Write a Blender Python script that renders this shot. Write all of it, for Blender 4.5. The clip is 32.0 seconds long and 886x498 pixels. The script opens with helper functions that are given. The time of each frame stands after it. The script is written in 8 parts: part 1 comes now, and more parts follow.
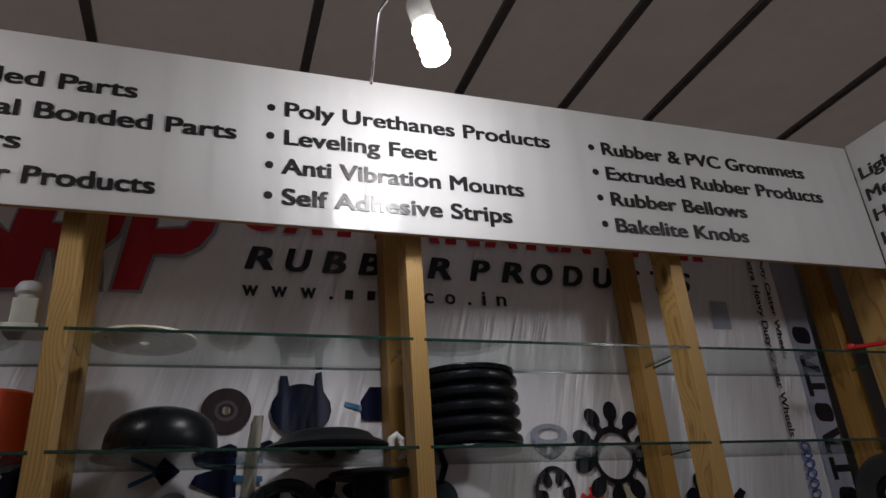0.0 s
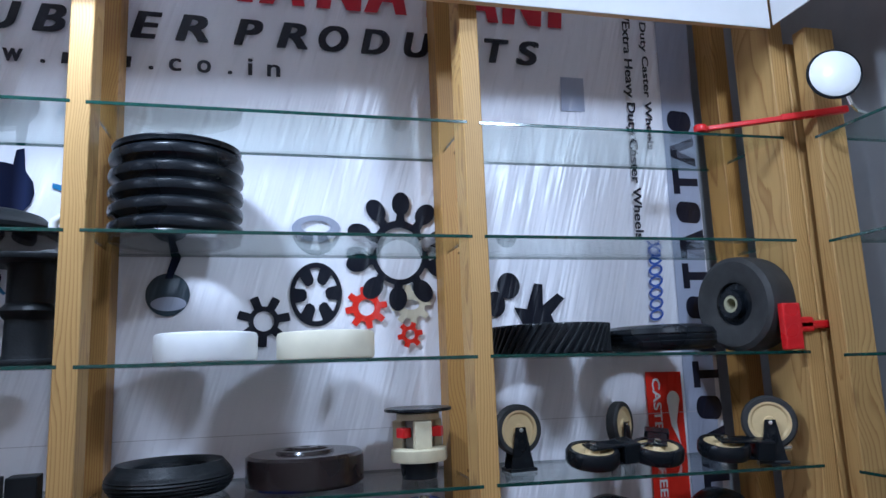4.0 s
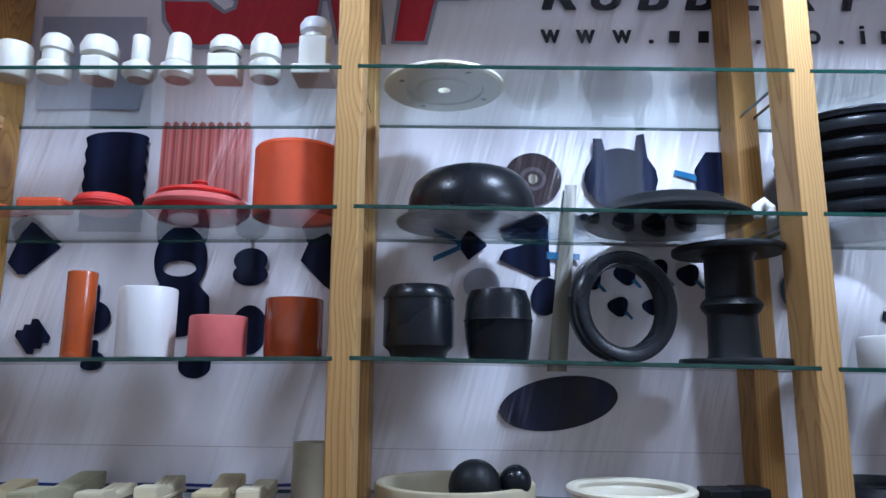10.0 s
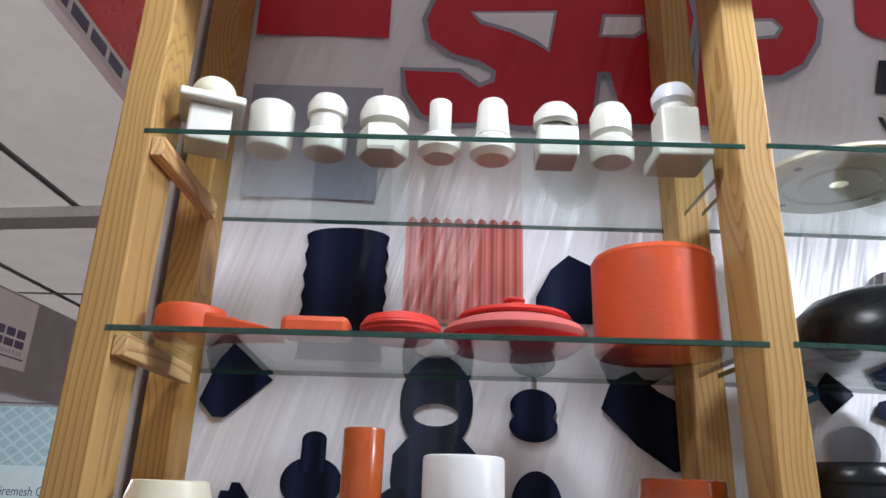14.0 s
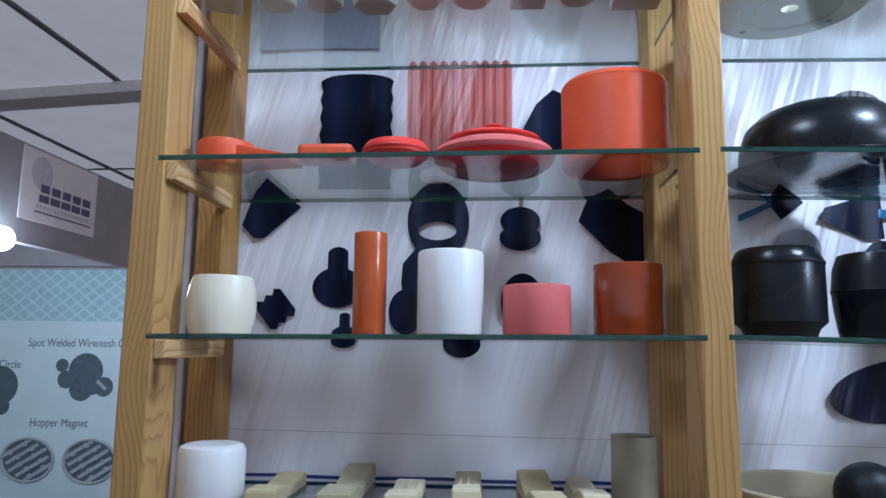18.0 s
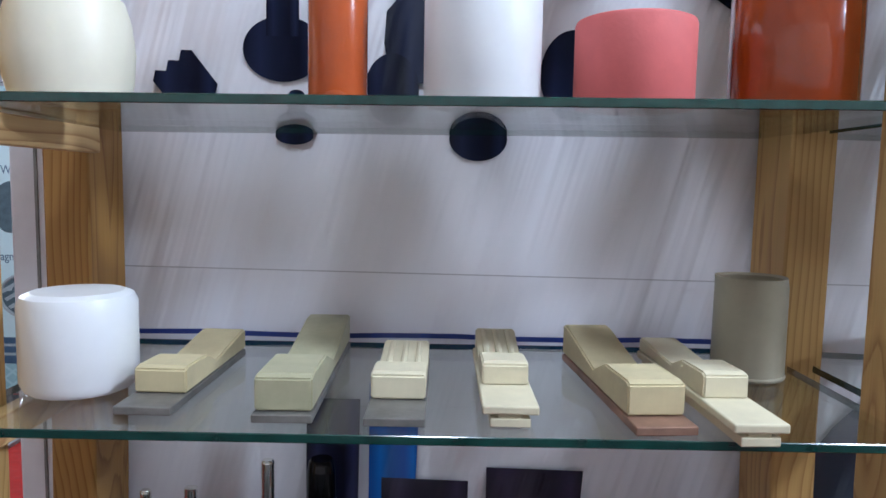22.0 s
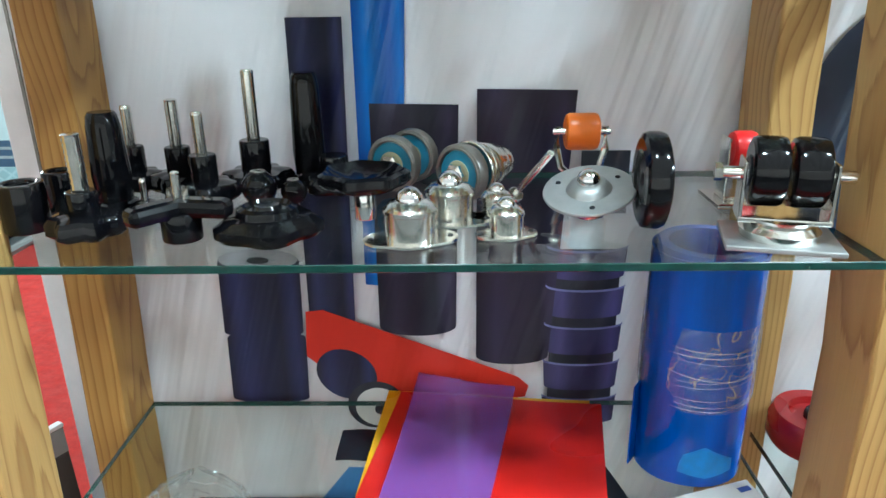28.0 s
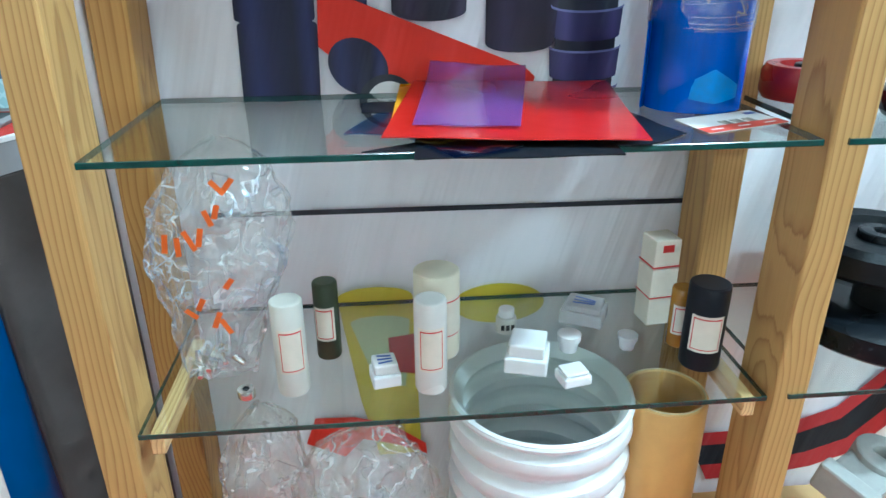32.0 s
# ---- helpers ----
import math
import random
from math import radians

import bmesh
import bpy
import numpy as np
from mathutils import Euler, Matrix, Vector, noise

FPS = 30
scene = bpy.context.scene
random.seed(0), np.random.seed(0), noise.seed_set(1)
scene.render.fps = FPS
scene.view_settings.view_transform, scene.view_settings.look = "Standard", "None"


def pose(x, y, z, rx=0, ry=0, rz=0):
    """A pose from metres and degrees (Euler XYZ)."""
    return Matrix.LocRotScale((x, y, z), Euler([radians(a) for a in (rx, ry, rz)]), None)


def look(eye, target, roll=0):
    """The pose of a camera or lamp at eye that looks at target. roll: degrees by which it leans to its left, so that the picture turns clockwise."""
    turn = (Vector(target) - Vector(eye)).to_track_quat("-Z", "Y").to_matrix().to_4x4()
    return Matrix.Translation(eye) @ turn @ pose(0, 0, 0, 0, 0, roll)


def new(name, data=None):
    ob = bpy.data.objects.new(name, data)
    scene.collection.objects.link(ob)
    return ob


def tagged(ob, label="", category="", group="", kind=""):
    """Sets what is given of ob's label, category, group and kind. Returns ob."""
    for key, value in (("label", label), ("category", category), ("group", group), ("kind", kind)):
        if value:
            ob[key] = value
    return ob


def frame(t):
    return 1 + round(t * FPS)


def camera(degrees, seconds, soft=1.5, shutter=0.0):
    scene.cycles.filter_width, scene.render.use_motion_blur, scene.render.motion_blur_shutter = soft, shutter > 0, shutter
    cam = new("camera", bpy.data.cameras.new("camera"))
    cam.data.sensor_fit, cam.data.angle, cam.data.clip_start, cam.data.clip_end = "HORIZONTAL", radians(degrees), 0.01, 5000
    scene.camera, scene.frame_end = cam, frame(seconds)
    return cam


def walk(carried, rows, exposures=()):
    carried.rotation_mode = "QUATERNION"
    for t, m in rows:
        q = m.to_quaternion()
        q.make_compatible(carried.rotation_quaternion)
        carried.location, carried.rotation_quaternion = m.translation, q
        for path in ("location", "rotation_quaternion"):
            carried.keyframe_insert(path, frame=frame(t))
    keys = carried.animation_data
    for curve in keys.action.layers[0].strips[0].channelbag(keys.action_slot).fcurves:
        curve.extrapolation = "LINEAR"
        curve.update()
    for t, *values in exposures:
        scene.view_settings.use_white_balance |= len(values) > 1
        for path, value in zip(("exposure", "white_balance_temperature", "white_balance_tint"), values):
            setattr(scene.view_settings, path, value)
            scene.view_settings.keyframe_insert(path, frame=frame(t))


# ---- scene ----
cam = camera(65.5, 32.0)
PATH = [
    (0, (0.009, 0.005, 1.53), (0.629, 1.727, 2.336), -4.4),
    (0.5, (0.184, -0.025, 1.509), (0.782, 1.743, 2.229), -4.2),
    (1, (0.277, 0.055, 1.509), (0.871, 1.855, 2.148), -2.7),
    (1.5, (0.346, 0.157, 1.494), (0.956, 1.942, 2.159), -3.9),
    (2, (0.455, 0.172, 1.478), (1.018, 1.984, 2.109), -3.0),
    (2.5, (0.566, 0.193, 1.498), (1.142, 2.043, 1.993), -1.9),
    (4.5, (0.72, 0.111, 1.485), (1.107, 2.051, 1.783), -2.7),
    (5, (0.716, 0.104, 1.485), (0.963, 2.07, 1.752), -2.2),
    (5.5, (0.638, 0.081, 1.488), (0.831, 2.052, 1.761), -1.7),
    (6, (0.534, 0.083, 1.497), (0.699, 2.055, 1.783), -1.9),
    (6.5, (0.424, 0.077, 1.491), (0.599, 2.047, 1.784), -1.8),
    (7, (0.355, 0.099, 1.49), (0.487, 2.078, 1.746), -2.0),
    (7.5, (0.305, 0.223, 1.476), (0.379, 2.201, 1.76), -1.1),
    (8, (0.223, 0.305, 1.49), (0.214, 2.281, 1.801), 0.6),
    (8.5, (0.112, 0.318, 1.487), (0.089, 2.292, 1.806), 0.7),
    (9, (0.014, 0.336, 1.494), (0.024, 2.311, 1.814), 0.4),
    (9.5, (-0.051, 0.355, 1.491), (-0.041, 2.323, 1.848), 0.3),
    (10, (-0.111, 0.362, 1.493), (-0.114, 2.329, 1.853), 0.3),
    (10.5, (-0.193, 0.356, 1.496), (-0.184, 2.327, 1.84), 0.8),
    (11, (-0.259, 0.357, 1.476), (-0.351, 2.32, 1.844), 0.3),
    (11.5, (-0.323, 0.362, 1.49), (-0.527, 2.32, 1.841), 1.7),
    (12, (-0.356, 0.36, 1.518), (-0.626, 2.307, 1.887), 3.6),
    (12.5, (-0.395, 0.412, 1.529), (-0.661, 2.339, 1.991), 3.0),
    (13, (-0.444, 0.527, 1.552), (-0.636, 2.418, 2.176), 3.2),
    (13.5, (-0.523, 0.625, 1.584), (-0.596, 2.51, 2.247), 3.4),
    (15.5, (-0.604, 0.684, 1.563), (-0.520, 2.594, 2.148), -0.3),
    (16, (-0.594, 0.680, 1.548), (-0.522, 2.615, 2.047), -0.1),
    (16.5, (-0.583, 0.666, 1.536), (-0.536, 2.615, 1.985), 0.3),
    (17, (-0.544, 0.646, 1.532), (-0.519, 2.603, 1.947), 1.1),
    (17.5, (-0.489, 0.597, 1.514), (-0.638, 2.561, 1.861), 1.9),
    (18, (-0.499, 0.53, 1.501), (-0.63, 2.506, 1.782), 0.7),
    (18.5, (-0.523, 0.441, 1.487), (-0.601, 2.432, 1.658), 0.2),
    (19, (-0.531, 0.408, 1.453), (-0.596, 2.401, 1.606), -0.0),
    (19.5, (-0.538, 0.411, 1.451), (-0.637, 2.406, 1.548), -0.3),
    (20, (-0.545, 0.485, 1.429), (-0.618, 2.484, 1.45), 0.2),
    (20.5, (-0.506, 0.648, 1.398), (-0.61, 2.645, 1.339), 1.3),
    (21, (-0.491, 0.733, 1.401), (-0.672, 2.72, 1.267), 0.9),
    (21.5, (-0.535, 0.805, 1.428), (-0.661, 2.793, 1.256), 0.3),
    (22, (-0.569, 0.885, 1.463), (-0.572, 2.876, 1.273), 1.1),
    (22.5, (-0.565, 0.915, 1.48), (-0.577, 2.896, 1.205), 1.0),
    (23, (-0.562, 0.906, 1.453), (-0.618, 2.88, 1.136), 1.2),
    (23.5, (-0.558, 0.876, 1.413), (-0.683, 2.839, 1.05), 1.3),
    (24, (-0.55, 0.829, 1.391), (-0.773, 2.764, 0.936), 0.7),
    (24.5, (-0.527, 0.772, 1.377), (-0.762, 2.688, 0.853), 0.1),
    (25, (-0.589, 0.715, 1.38), (-0.619, 2.652, 0.882), -0.9),
    (25.5, (-0.549, 0.716, 1.376), (-0.582, 2.648, 0.859), -0.4),
    (27.5, (-0.539, 0.892, 1.296), (-0.562, 2.81, 0.73), -1.1),
    (28, (-0.543, 0.876, 1.264), (-0.582, 2.751, 0.572), -0.8),
    (28.5, (-0.545, 0.87, 1.241), (-0.563, 2.726, 0.495), -1.2),
    (29, (-0.543, 0.872, 1.218), (-0.54, 2.68, 0.363), -1.1),
    (29.5, (-0.549, 0.859, 1.209), (-0.541, 2.64, 0.299), -1.3),
    (30, (-0.548, 0.845, 1.199), (-0.534, 2.624, 0.286), -1.4),
    (30.5, (-0.542, 0.826, 1.178), (-0.552, 2.565, 0.189), -1.2),
    (31, (-0.586, 0.779, 1.153), (-0.639, 2.505, 0.143), -2.1),
    (31.5, (-0.645, 0.757, 1.124), (-0.508, 2.473, 0.106), -2.1),
    (32, (-0.644, 0.747, 0.992), (-0.483, 2.566, 0.177), -0.4),
]
EXPO = [  # seconds, stops, kelvin, tint
    (0, -2.20, 7200, 19), (2.0, -1.78, 7200, 17), (2.6, -1.45, 6600, 14), (4.4, 0.10, 5100, 13), (5, 0.12, 5000, 15), (6, 0.12, 6600, 17), (8, 0.0, 6000, 14), (9, 0.0, 5650, 15), (10, 0.0, 5300, 16), (11, 0.05, 5150, 14), (12, 0.12, 6400, 15), (13, 0.24, 6600, 16),
    (16, 0.24, 5600, 11), (17, 0.20, 5500, 12), (18, 0.17, 5300, 12), (19, 0.38, 5600, 7), (20, 0.57, 6200, 6), (21, 0.65, 6000, 11), (22, 0.57, 5600, 13), (23, 0.53, 5900, 14), (24, 1.00, 5700, 6), (25, 1.26, 5900, 4), (28, 1.74, 5700, -6), (29, 1.97, 5300, -11), (30, 1.97, 5000, -9), (31, 2.03, 4800, -10), (32, 1.83, 5100, -11)]
walk(cam, [(t, look(eye, target, roll)) for t, eye, target, roll in PATH], EXPO)

# ---- world and large lights ----
world = bpy.data.worlds.new("hall")
scene.world = world
world.use_nodes = True
bg = world.node_tree.nodes["Background"]
bg.inputs[0].default_value = (1.0, 0.94, 0.90, 1)
bg.inputs[1].default_value = 2.4


# ---- materials ----
def material(name, colour=(0.8, 0.8, 0.8), rough=0.5, metal=0.0, vary=0.12, scale=30.0, bump=0.0, bump_scale=200.0,
             coat=0.0, alpha=1.0, emit=0.0, spec=0.5, stretch=(1, 1, 1), sss=0.0, per_object=0.0):
    m = bpy.data.materials.new(name)
    m.use_nodes = True
    nt = m.node_tree
    p = nt.nodes["Principled BSDF"]
    p.inputs["Roughness"].default_value = rough
    p.inputs["Metallic"].default_value = metal
    p.inputs["Coat Weight"].default_value = coat
    p.inputs["Coat Roughness"].default_value = 0.15
    p.inputs["Alpha"].default_value = alpha
    p.inputs["Specular IOR Level"].default_value = spec
    if sss:
        p.inputs["Subsurface Weight"].default_value = sss
        p.inputs["Subsurface Radius"].default_value = (0.02, 0.02, 0.015)
        p.inputs["Subsurface Scale"].default_value = 0.4
    if emit:
        p.inputs["Emission Color"].default_value = (*colour, 1)
        p.inputs["Emission Strength"].default_value = emit
    tc = nt.nodes.new("ShaderNodeTexCoord")
    mp = nt.nodes.new("ShaderNodeMapping")
    mp.inputs["Scale"].default_value = stretch
    nt.links.new(tc.outputs["Object"], mp.inputs[0])
    n1 = nt.nodes.new("ShaderNodeTexNoise")
    n1.inputs["Scale"].default_value = scale
    n1.inputs["Detail"].default_value = 6
    n1.inputs["Roughness"].default_value = 0.65
    nt.links.new(mp.outputs[0], n1.inputs["Vector"])
    ramp = nt.nodes.new("ShaderNodeMapRange")
    ramp.inputs[1].default_value, ramp.inputs[2].default_value = 0.3, 0.7
    ramp.inputs[3].default_value, ramp.inputs[4].default_value = 1 - vary, 1 + vary
    nt.links.new(n1.outputs[0], ramp.inputs[0])
    mix = nt.nodes.new("ShaderNodeVectorMath")
    mix.operation = "SCALE"
    mix.inputs[0].default_value = colour
    nt.links.new(ramp.outputs[0], mix.inputs["Scale"])
    nt.links.new(mix.outputs[0], p.inputs["Base Color"])
    rr = nt.nodes.new("ShaderNodeMapRange")
    rr.inputs[1].default_value, rr.inputs[2].default_value = 0.3, 0.7
    rr.inputs[3].default_value, rr.inputs[4].default_value = max(0.02, rough * 0.8), min(1.0, rough * 1.25)
    n2 = nt.nodes.new("ShaderNodeTexNoise")
    n2.inputs["Scale"].default_value = scale * 0.35
    nt.links.new(mp.outputs[0], n2.inputs["Vector"])
    nt.links.new(n2.outputs[0], rr.inputs[0])
    nt.links.new(rr.outputs[0], p.inputs["Roughness"])
    if bump:
        n3 = nt.nodes.new("ShaderNodeTexNoise")
        n3.inputs["Scale"].default_value = bump_scale
        n3.inputs["Detail"].default_value = 4
        nt.links.new(mp.outputs[0], n3.inputs["Vector"])
        b = nt.nodes.new("ShaderNodeBump")
        b.inputs["Strength"].default_value = bump
        b.inputs["Distance"].default_value = 0.002
        nt.links.new(n3.outputs[0], b.inputs["Height"])
        nt.links.new(b.outputs[0], p.inputs["Normal"])
    return m


def pine(name, light, dark, along="z", size=(0.04, 0.075, 2.3), ring=0.0052):
    """Sawn pine: growth rings about a pith beside the piece, bent round a few knots, and fine fibres."""
    m = bpy.data.materials.new(name)
    m.use_nodes = True
    nt = m.node_tree
    p = nt.nodes["Principled BSDF"]
    p.inputs["Roughness"].default_value = 0.5
    p.inputs["Specular IOR Level"].default_value = 0.35

    def node(kind, **inputs):
        x = nt.nodes.new("ShaderNode" + kind)
        for k, v in inputs.items():
            x.inputs[k.replace("_", " ")].default_value = v
        return x

    def calc(op, a, b=0.0, c=0.0):
        x = nt.nodes.new("ShaderNodeMath")
        x.operation = op
        for i, v in enumerate((a, b, c)):
            if isinstance(v, (int, float)):
                x.inputs[i].default_value = v
            else:
                nt.links.new(v, x.inputs[i])
        return x.outputs[0]

    tc = nt.nodes.new("ShaderNodeTexCoord")
    info = nt.nodes.new("ShaderNodeObjectInfo")
    rnd = info.outputs["Random"]
    grown = nt.nodes.new("ShaderNodeVectorMath")
    grown.operation = "MULTIPLY"
    grown.inputs[1].default_value = size
    nt.links.new(tc.outputs["Generated"], grown.inputs[0])
    sep = nt.nodes.new("ShaderNodeSeparateXYZ")
    nt.links.new(grown.outputs[0], sep.inputs[0])
    order = {"z": (0, 1, 2), "y": (0, 2, 1), "x": (1, 2, 0)}[along]
    u, v, w = (sep.outputs[i] for i in order)
    r2 = calc("FRACT", calc("MULTIPLY", rnd, 17.3))
    u = calc("ADD", u, calc("MULTIPLY_ADD", rnd, 0.08, 0.055))
    v = calc("ADD", v, calc("MULTIPLY_ADD", r2, 0.03, -0.052))
    w = calc("ADD", w, calc("MULTIPLY", rnd, 9.0))
    along_v = nt.nodes.new("ShaderNodeCombineXYZ")
    nt.links.new(u, along_v.inputs[0])
    nt.links.new(v, along_v.inputs[1])
    nt.links.new(calc("MULTIPLY", w, 0.14), along_v.inputs[2])
    slow = node("TexNoise", Scale=14.0, Detail=2.0)
    nt.links.new(along_v.outputs[0], slow.inputs["Vector"])
    knot_v = nt.nodes.new("ShaderNodeCombineXYZ")
    nt.links.new(calc("MULTIPLY", u, 7.0), knot_v.inputs[0])
    nt.links.new(calc("MULTIPLY", v, 7.0), knot_v.inputs[1])
    nt.links.new(calc("MULTIPLY", w, 3.6), knot_v.inputs[2])
    cell = node("TexVoronoi", Scale=1.0)
    nt.links.new(knot_v.outputs[0], cell.inputs["Vector"])
    bend = node("MapRange")
    bend.interpolation_type = "SMOOTHSTEP"
    bend.inputs[1].default_value, bend.inputs[2].default_value, bend.inputs[3].default_value, bend.inputs[4].default_value = 0.04, 0.42, 1.0, 0.0
    nt.links.new(cell.outputs["Distance"], bend.inputs[0])
    radius = calc("SQRT", calc("ADD", calc("MULTIPLY", u, u), calc("MULTIPLY", v, v)))
    radius = calc("ADD", radius, calc("MULTIPLY", slow.outputs[0], 0.040))
    radius = calc("ADD", radius, calc("MULTIPLY", bend.outputs[0], 0.016))
    saw = calc("FRACT", calc("DIVIDE", radius, ring))
    fine_v = nt.nodes.new("ShaderNodeCombineXYZ")
    nt.links.new(u, fine_v.inputs[0])
    nt.links.new(v, fine_v.inputs[1])
    nt.links.new(calc("MULTIPLY", w, 0.02), fine_v.inputs[2])
    fibre = node("TexNoise", Scale=420.0, Detail=3.0)
    nt.links.new(fine_v.outputs[0], fibre.inputs["Vector"])
    cr = nt.nodes.new("ShaderNodeValToRGB")
    e = cr.color_ramp.elements
    mid = [a * 0.62 + b * 0.38 for a, b in zip(light, dark)]
    e[0].position, e[0].color = 0.0, (*light, 1)
    e[1].position, e[1].color = 1.0, (*light, 1)
    for pos, c in ((0.45, light), (0.72, mid), (0.90, dark), (0.96, mid)):
        x = e.new(pos)
        x.color = (*c, 1)
    nt.links.new(calc("ADD", saw, calc("MULTIPLY_ADD", fibre.outputs[0], 0.24, -0.12)), cr.inputs[0])
    tone = node("TexNoise", Scale=5.0, Detail=3.0)
    nt.links.new(along_v.outputs[0], tone.inputs["Vector"])
    heart = node("MapRange")
    heart.inputs[1].default_value, heart.inputs[2].default_value, heart.inputs[3].default_value, heart.inputs[4].default_value = 0.02, 0.13, 0.0, 1.0
    nt.links.new(cell.outputs["Distance"], heart.inputs[0])
    mx = nt.nodes.new("ShaderNodeMix")
    mx.data_type = "RGBA"
    mx.inputs[6].default_value = (0.13, 0.050, 0.016, 1)
    nt.links.new(heart.outputs[0], mx.inputs[0])
    nt.links.new(cr.outputs[0], mx.inputs[7])
    hs = nt.nodes.new("ShaderNodeHueSaturation")
    val = calc("ADD", calc("MULTIPLY_ADD", rnd, 0.20, 0.62), calc("ADD", calc("MULTIPLY", tone.outputs[0], 0.36), calc("MULTIPLY", fibre.outputs[0], 0.20)))
    nt.links.new(val, hs.inputs["Value"])
    nt.links.new(mx.outputs[2], hs.inputs["Color"])
    nt.links.new(hs.outputs[0], p.inputs["Base Color"])
    b = node("Bump", Strength=0.25, Distance=0.0012)
    nt.links.new(calc("ADD", fibre.outputs[0], calc("MULTIPLY", saw, 0.4)), b.inputs["Height"])
    nt.links.new(b.outputs[0], p.inputs["Normal"])
    return m


def pane_glass(name, tint=(0.93, 0.97, 0.95), rough=0.02, base=0.045, crease=0.0, haze=0.0, fold_glint=0.0, fold_size=26, grazing=0.9):
    """Clear sheet: see-through, with gloss by Fresnel."""
    m = bpy.data.materials.new(name)
    m.use_nodes = True
    nt = m.node_tree
    nt.nodes.remove(nt.nodes["Principled BSDF"])
    out = nt.nodes["Material Output"]
    tr = nt.nodes.new("ShaderNodeBsdfTransparent")
    tr.inputs[0].default_value = (*tint, 1)
    gl = nt.nodes.new("ShaderNodeBsdfGlossy")
    gl.inputs["Roughness"].default_value = rough
    lw = nt.nodes.new("ShaderNodeLayerWeight")
    lw.inputs["Blend"].default_value = 0.5
    pw = nt.nodes.new("ShaderNodeMath")
    pw.operation = "POWER"
    pw.inputs[1].default_value = 4.6
    nt.links.new(lw.outputs["Facing"], pw.inputs[0])
    fr = nt.nodes.new("ShaderNodeMath")
    fr.operation = "MULTIPLY_ADD"
    fr.inputs[1].default_value, fr.inputs[2].default_value = grazing, base
    nt.links.new(pw.outputs[0], fr.inputs[0])
    if crease:
        tc = nt.nodes.new("ShaderNodeTexCoord")
        folds = nt.nodes.new("ShaderNodeTexNoise")
        folds.inputs["Scale"].default_value = fold_size
        folds.inputs["Detail"].default_value = 2.5
        folds.inputs["Distortion"].default_value = 0.6
        nt.links.new(tc.outputs["Object"], folds.inputs["Vector"])
        half = nt.nodes.new("ShaderNodeMath")
        half.operation = "SUBTRACT"
        half.inputs[1].default_value = 0.5
        nt.links.new(folds.outputs[0], half.inputs[0])
        ridge = nt.nodes.new("ShaderNodeMath")
        ridge.operation = "ABSOLUTE"
        nt.links.new(half.outputs[0], ridge.inputs[0])
        bp = nt.nodes.new("ShaderNodeBump")
        bp.inputs["Strength"].default_value = crease
        bp.inputs["Distance"].default_value = 0.05
        nt.links.new(ridge.outputs[0], bp.inputs["Height"])
        nt.links.new(bp.outputs[0], gl.inputs["Normal"])
        nt.links.new(bp.outputs[0], lw.inputs["Normal"])
        # diffuse white along the ridges imitates bright highlights on the creases
        painted_glint = nt.nodes.new("ShaderNodeMapRange")
        painted_glint.inputs[1].default_value, painted_glint.inputs[2].default_value = 0.0, 0.016
        painted_glint.inputs[3].default_value, painted_glint.inputs[4].default_value = haze + fold_glint, haze
        nt.links.new(ridge.outputs[0], painted_glint.inputs[0])
    mx = nt.nodes.new("ShaderNodeMixShader")
    nt.links.new(fr.outputs[0], mx.inputs[0])
    nt.links.new(tr.outputs[0], mx.inputs[1])
    nt.links.new(gl.outputs[0], mx.inputs[2])
    if haze:
        white = nt.nodes.new("ShaderNodeBsdfDiffuse")
        milk = nt.nodes.new("ShaderNodeMixShader")
        milk.inputs[0].default_value = haze
        if crease:
            nt.links.new(painted_glint.outputs[0], milk.inputs[0])
        nt.links.new(mx.outputs[0], milk.inputs[1])
        nt.links.new(white.outputs[0], milk.inputs[2])
        mx = milk
    nt.links.new(mx.outputs[0], out.inputs[0])
    return m


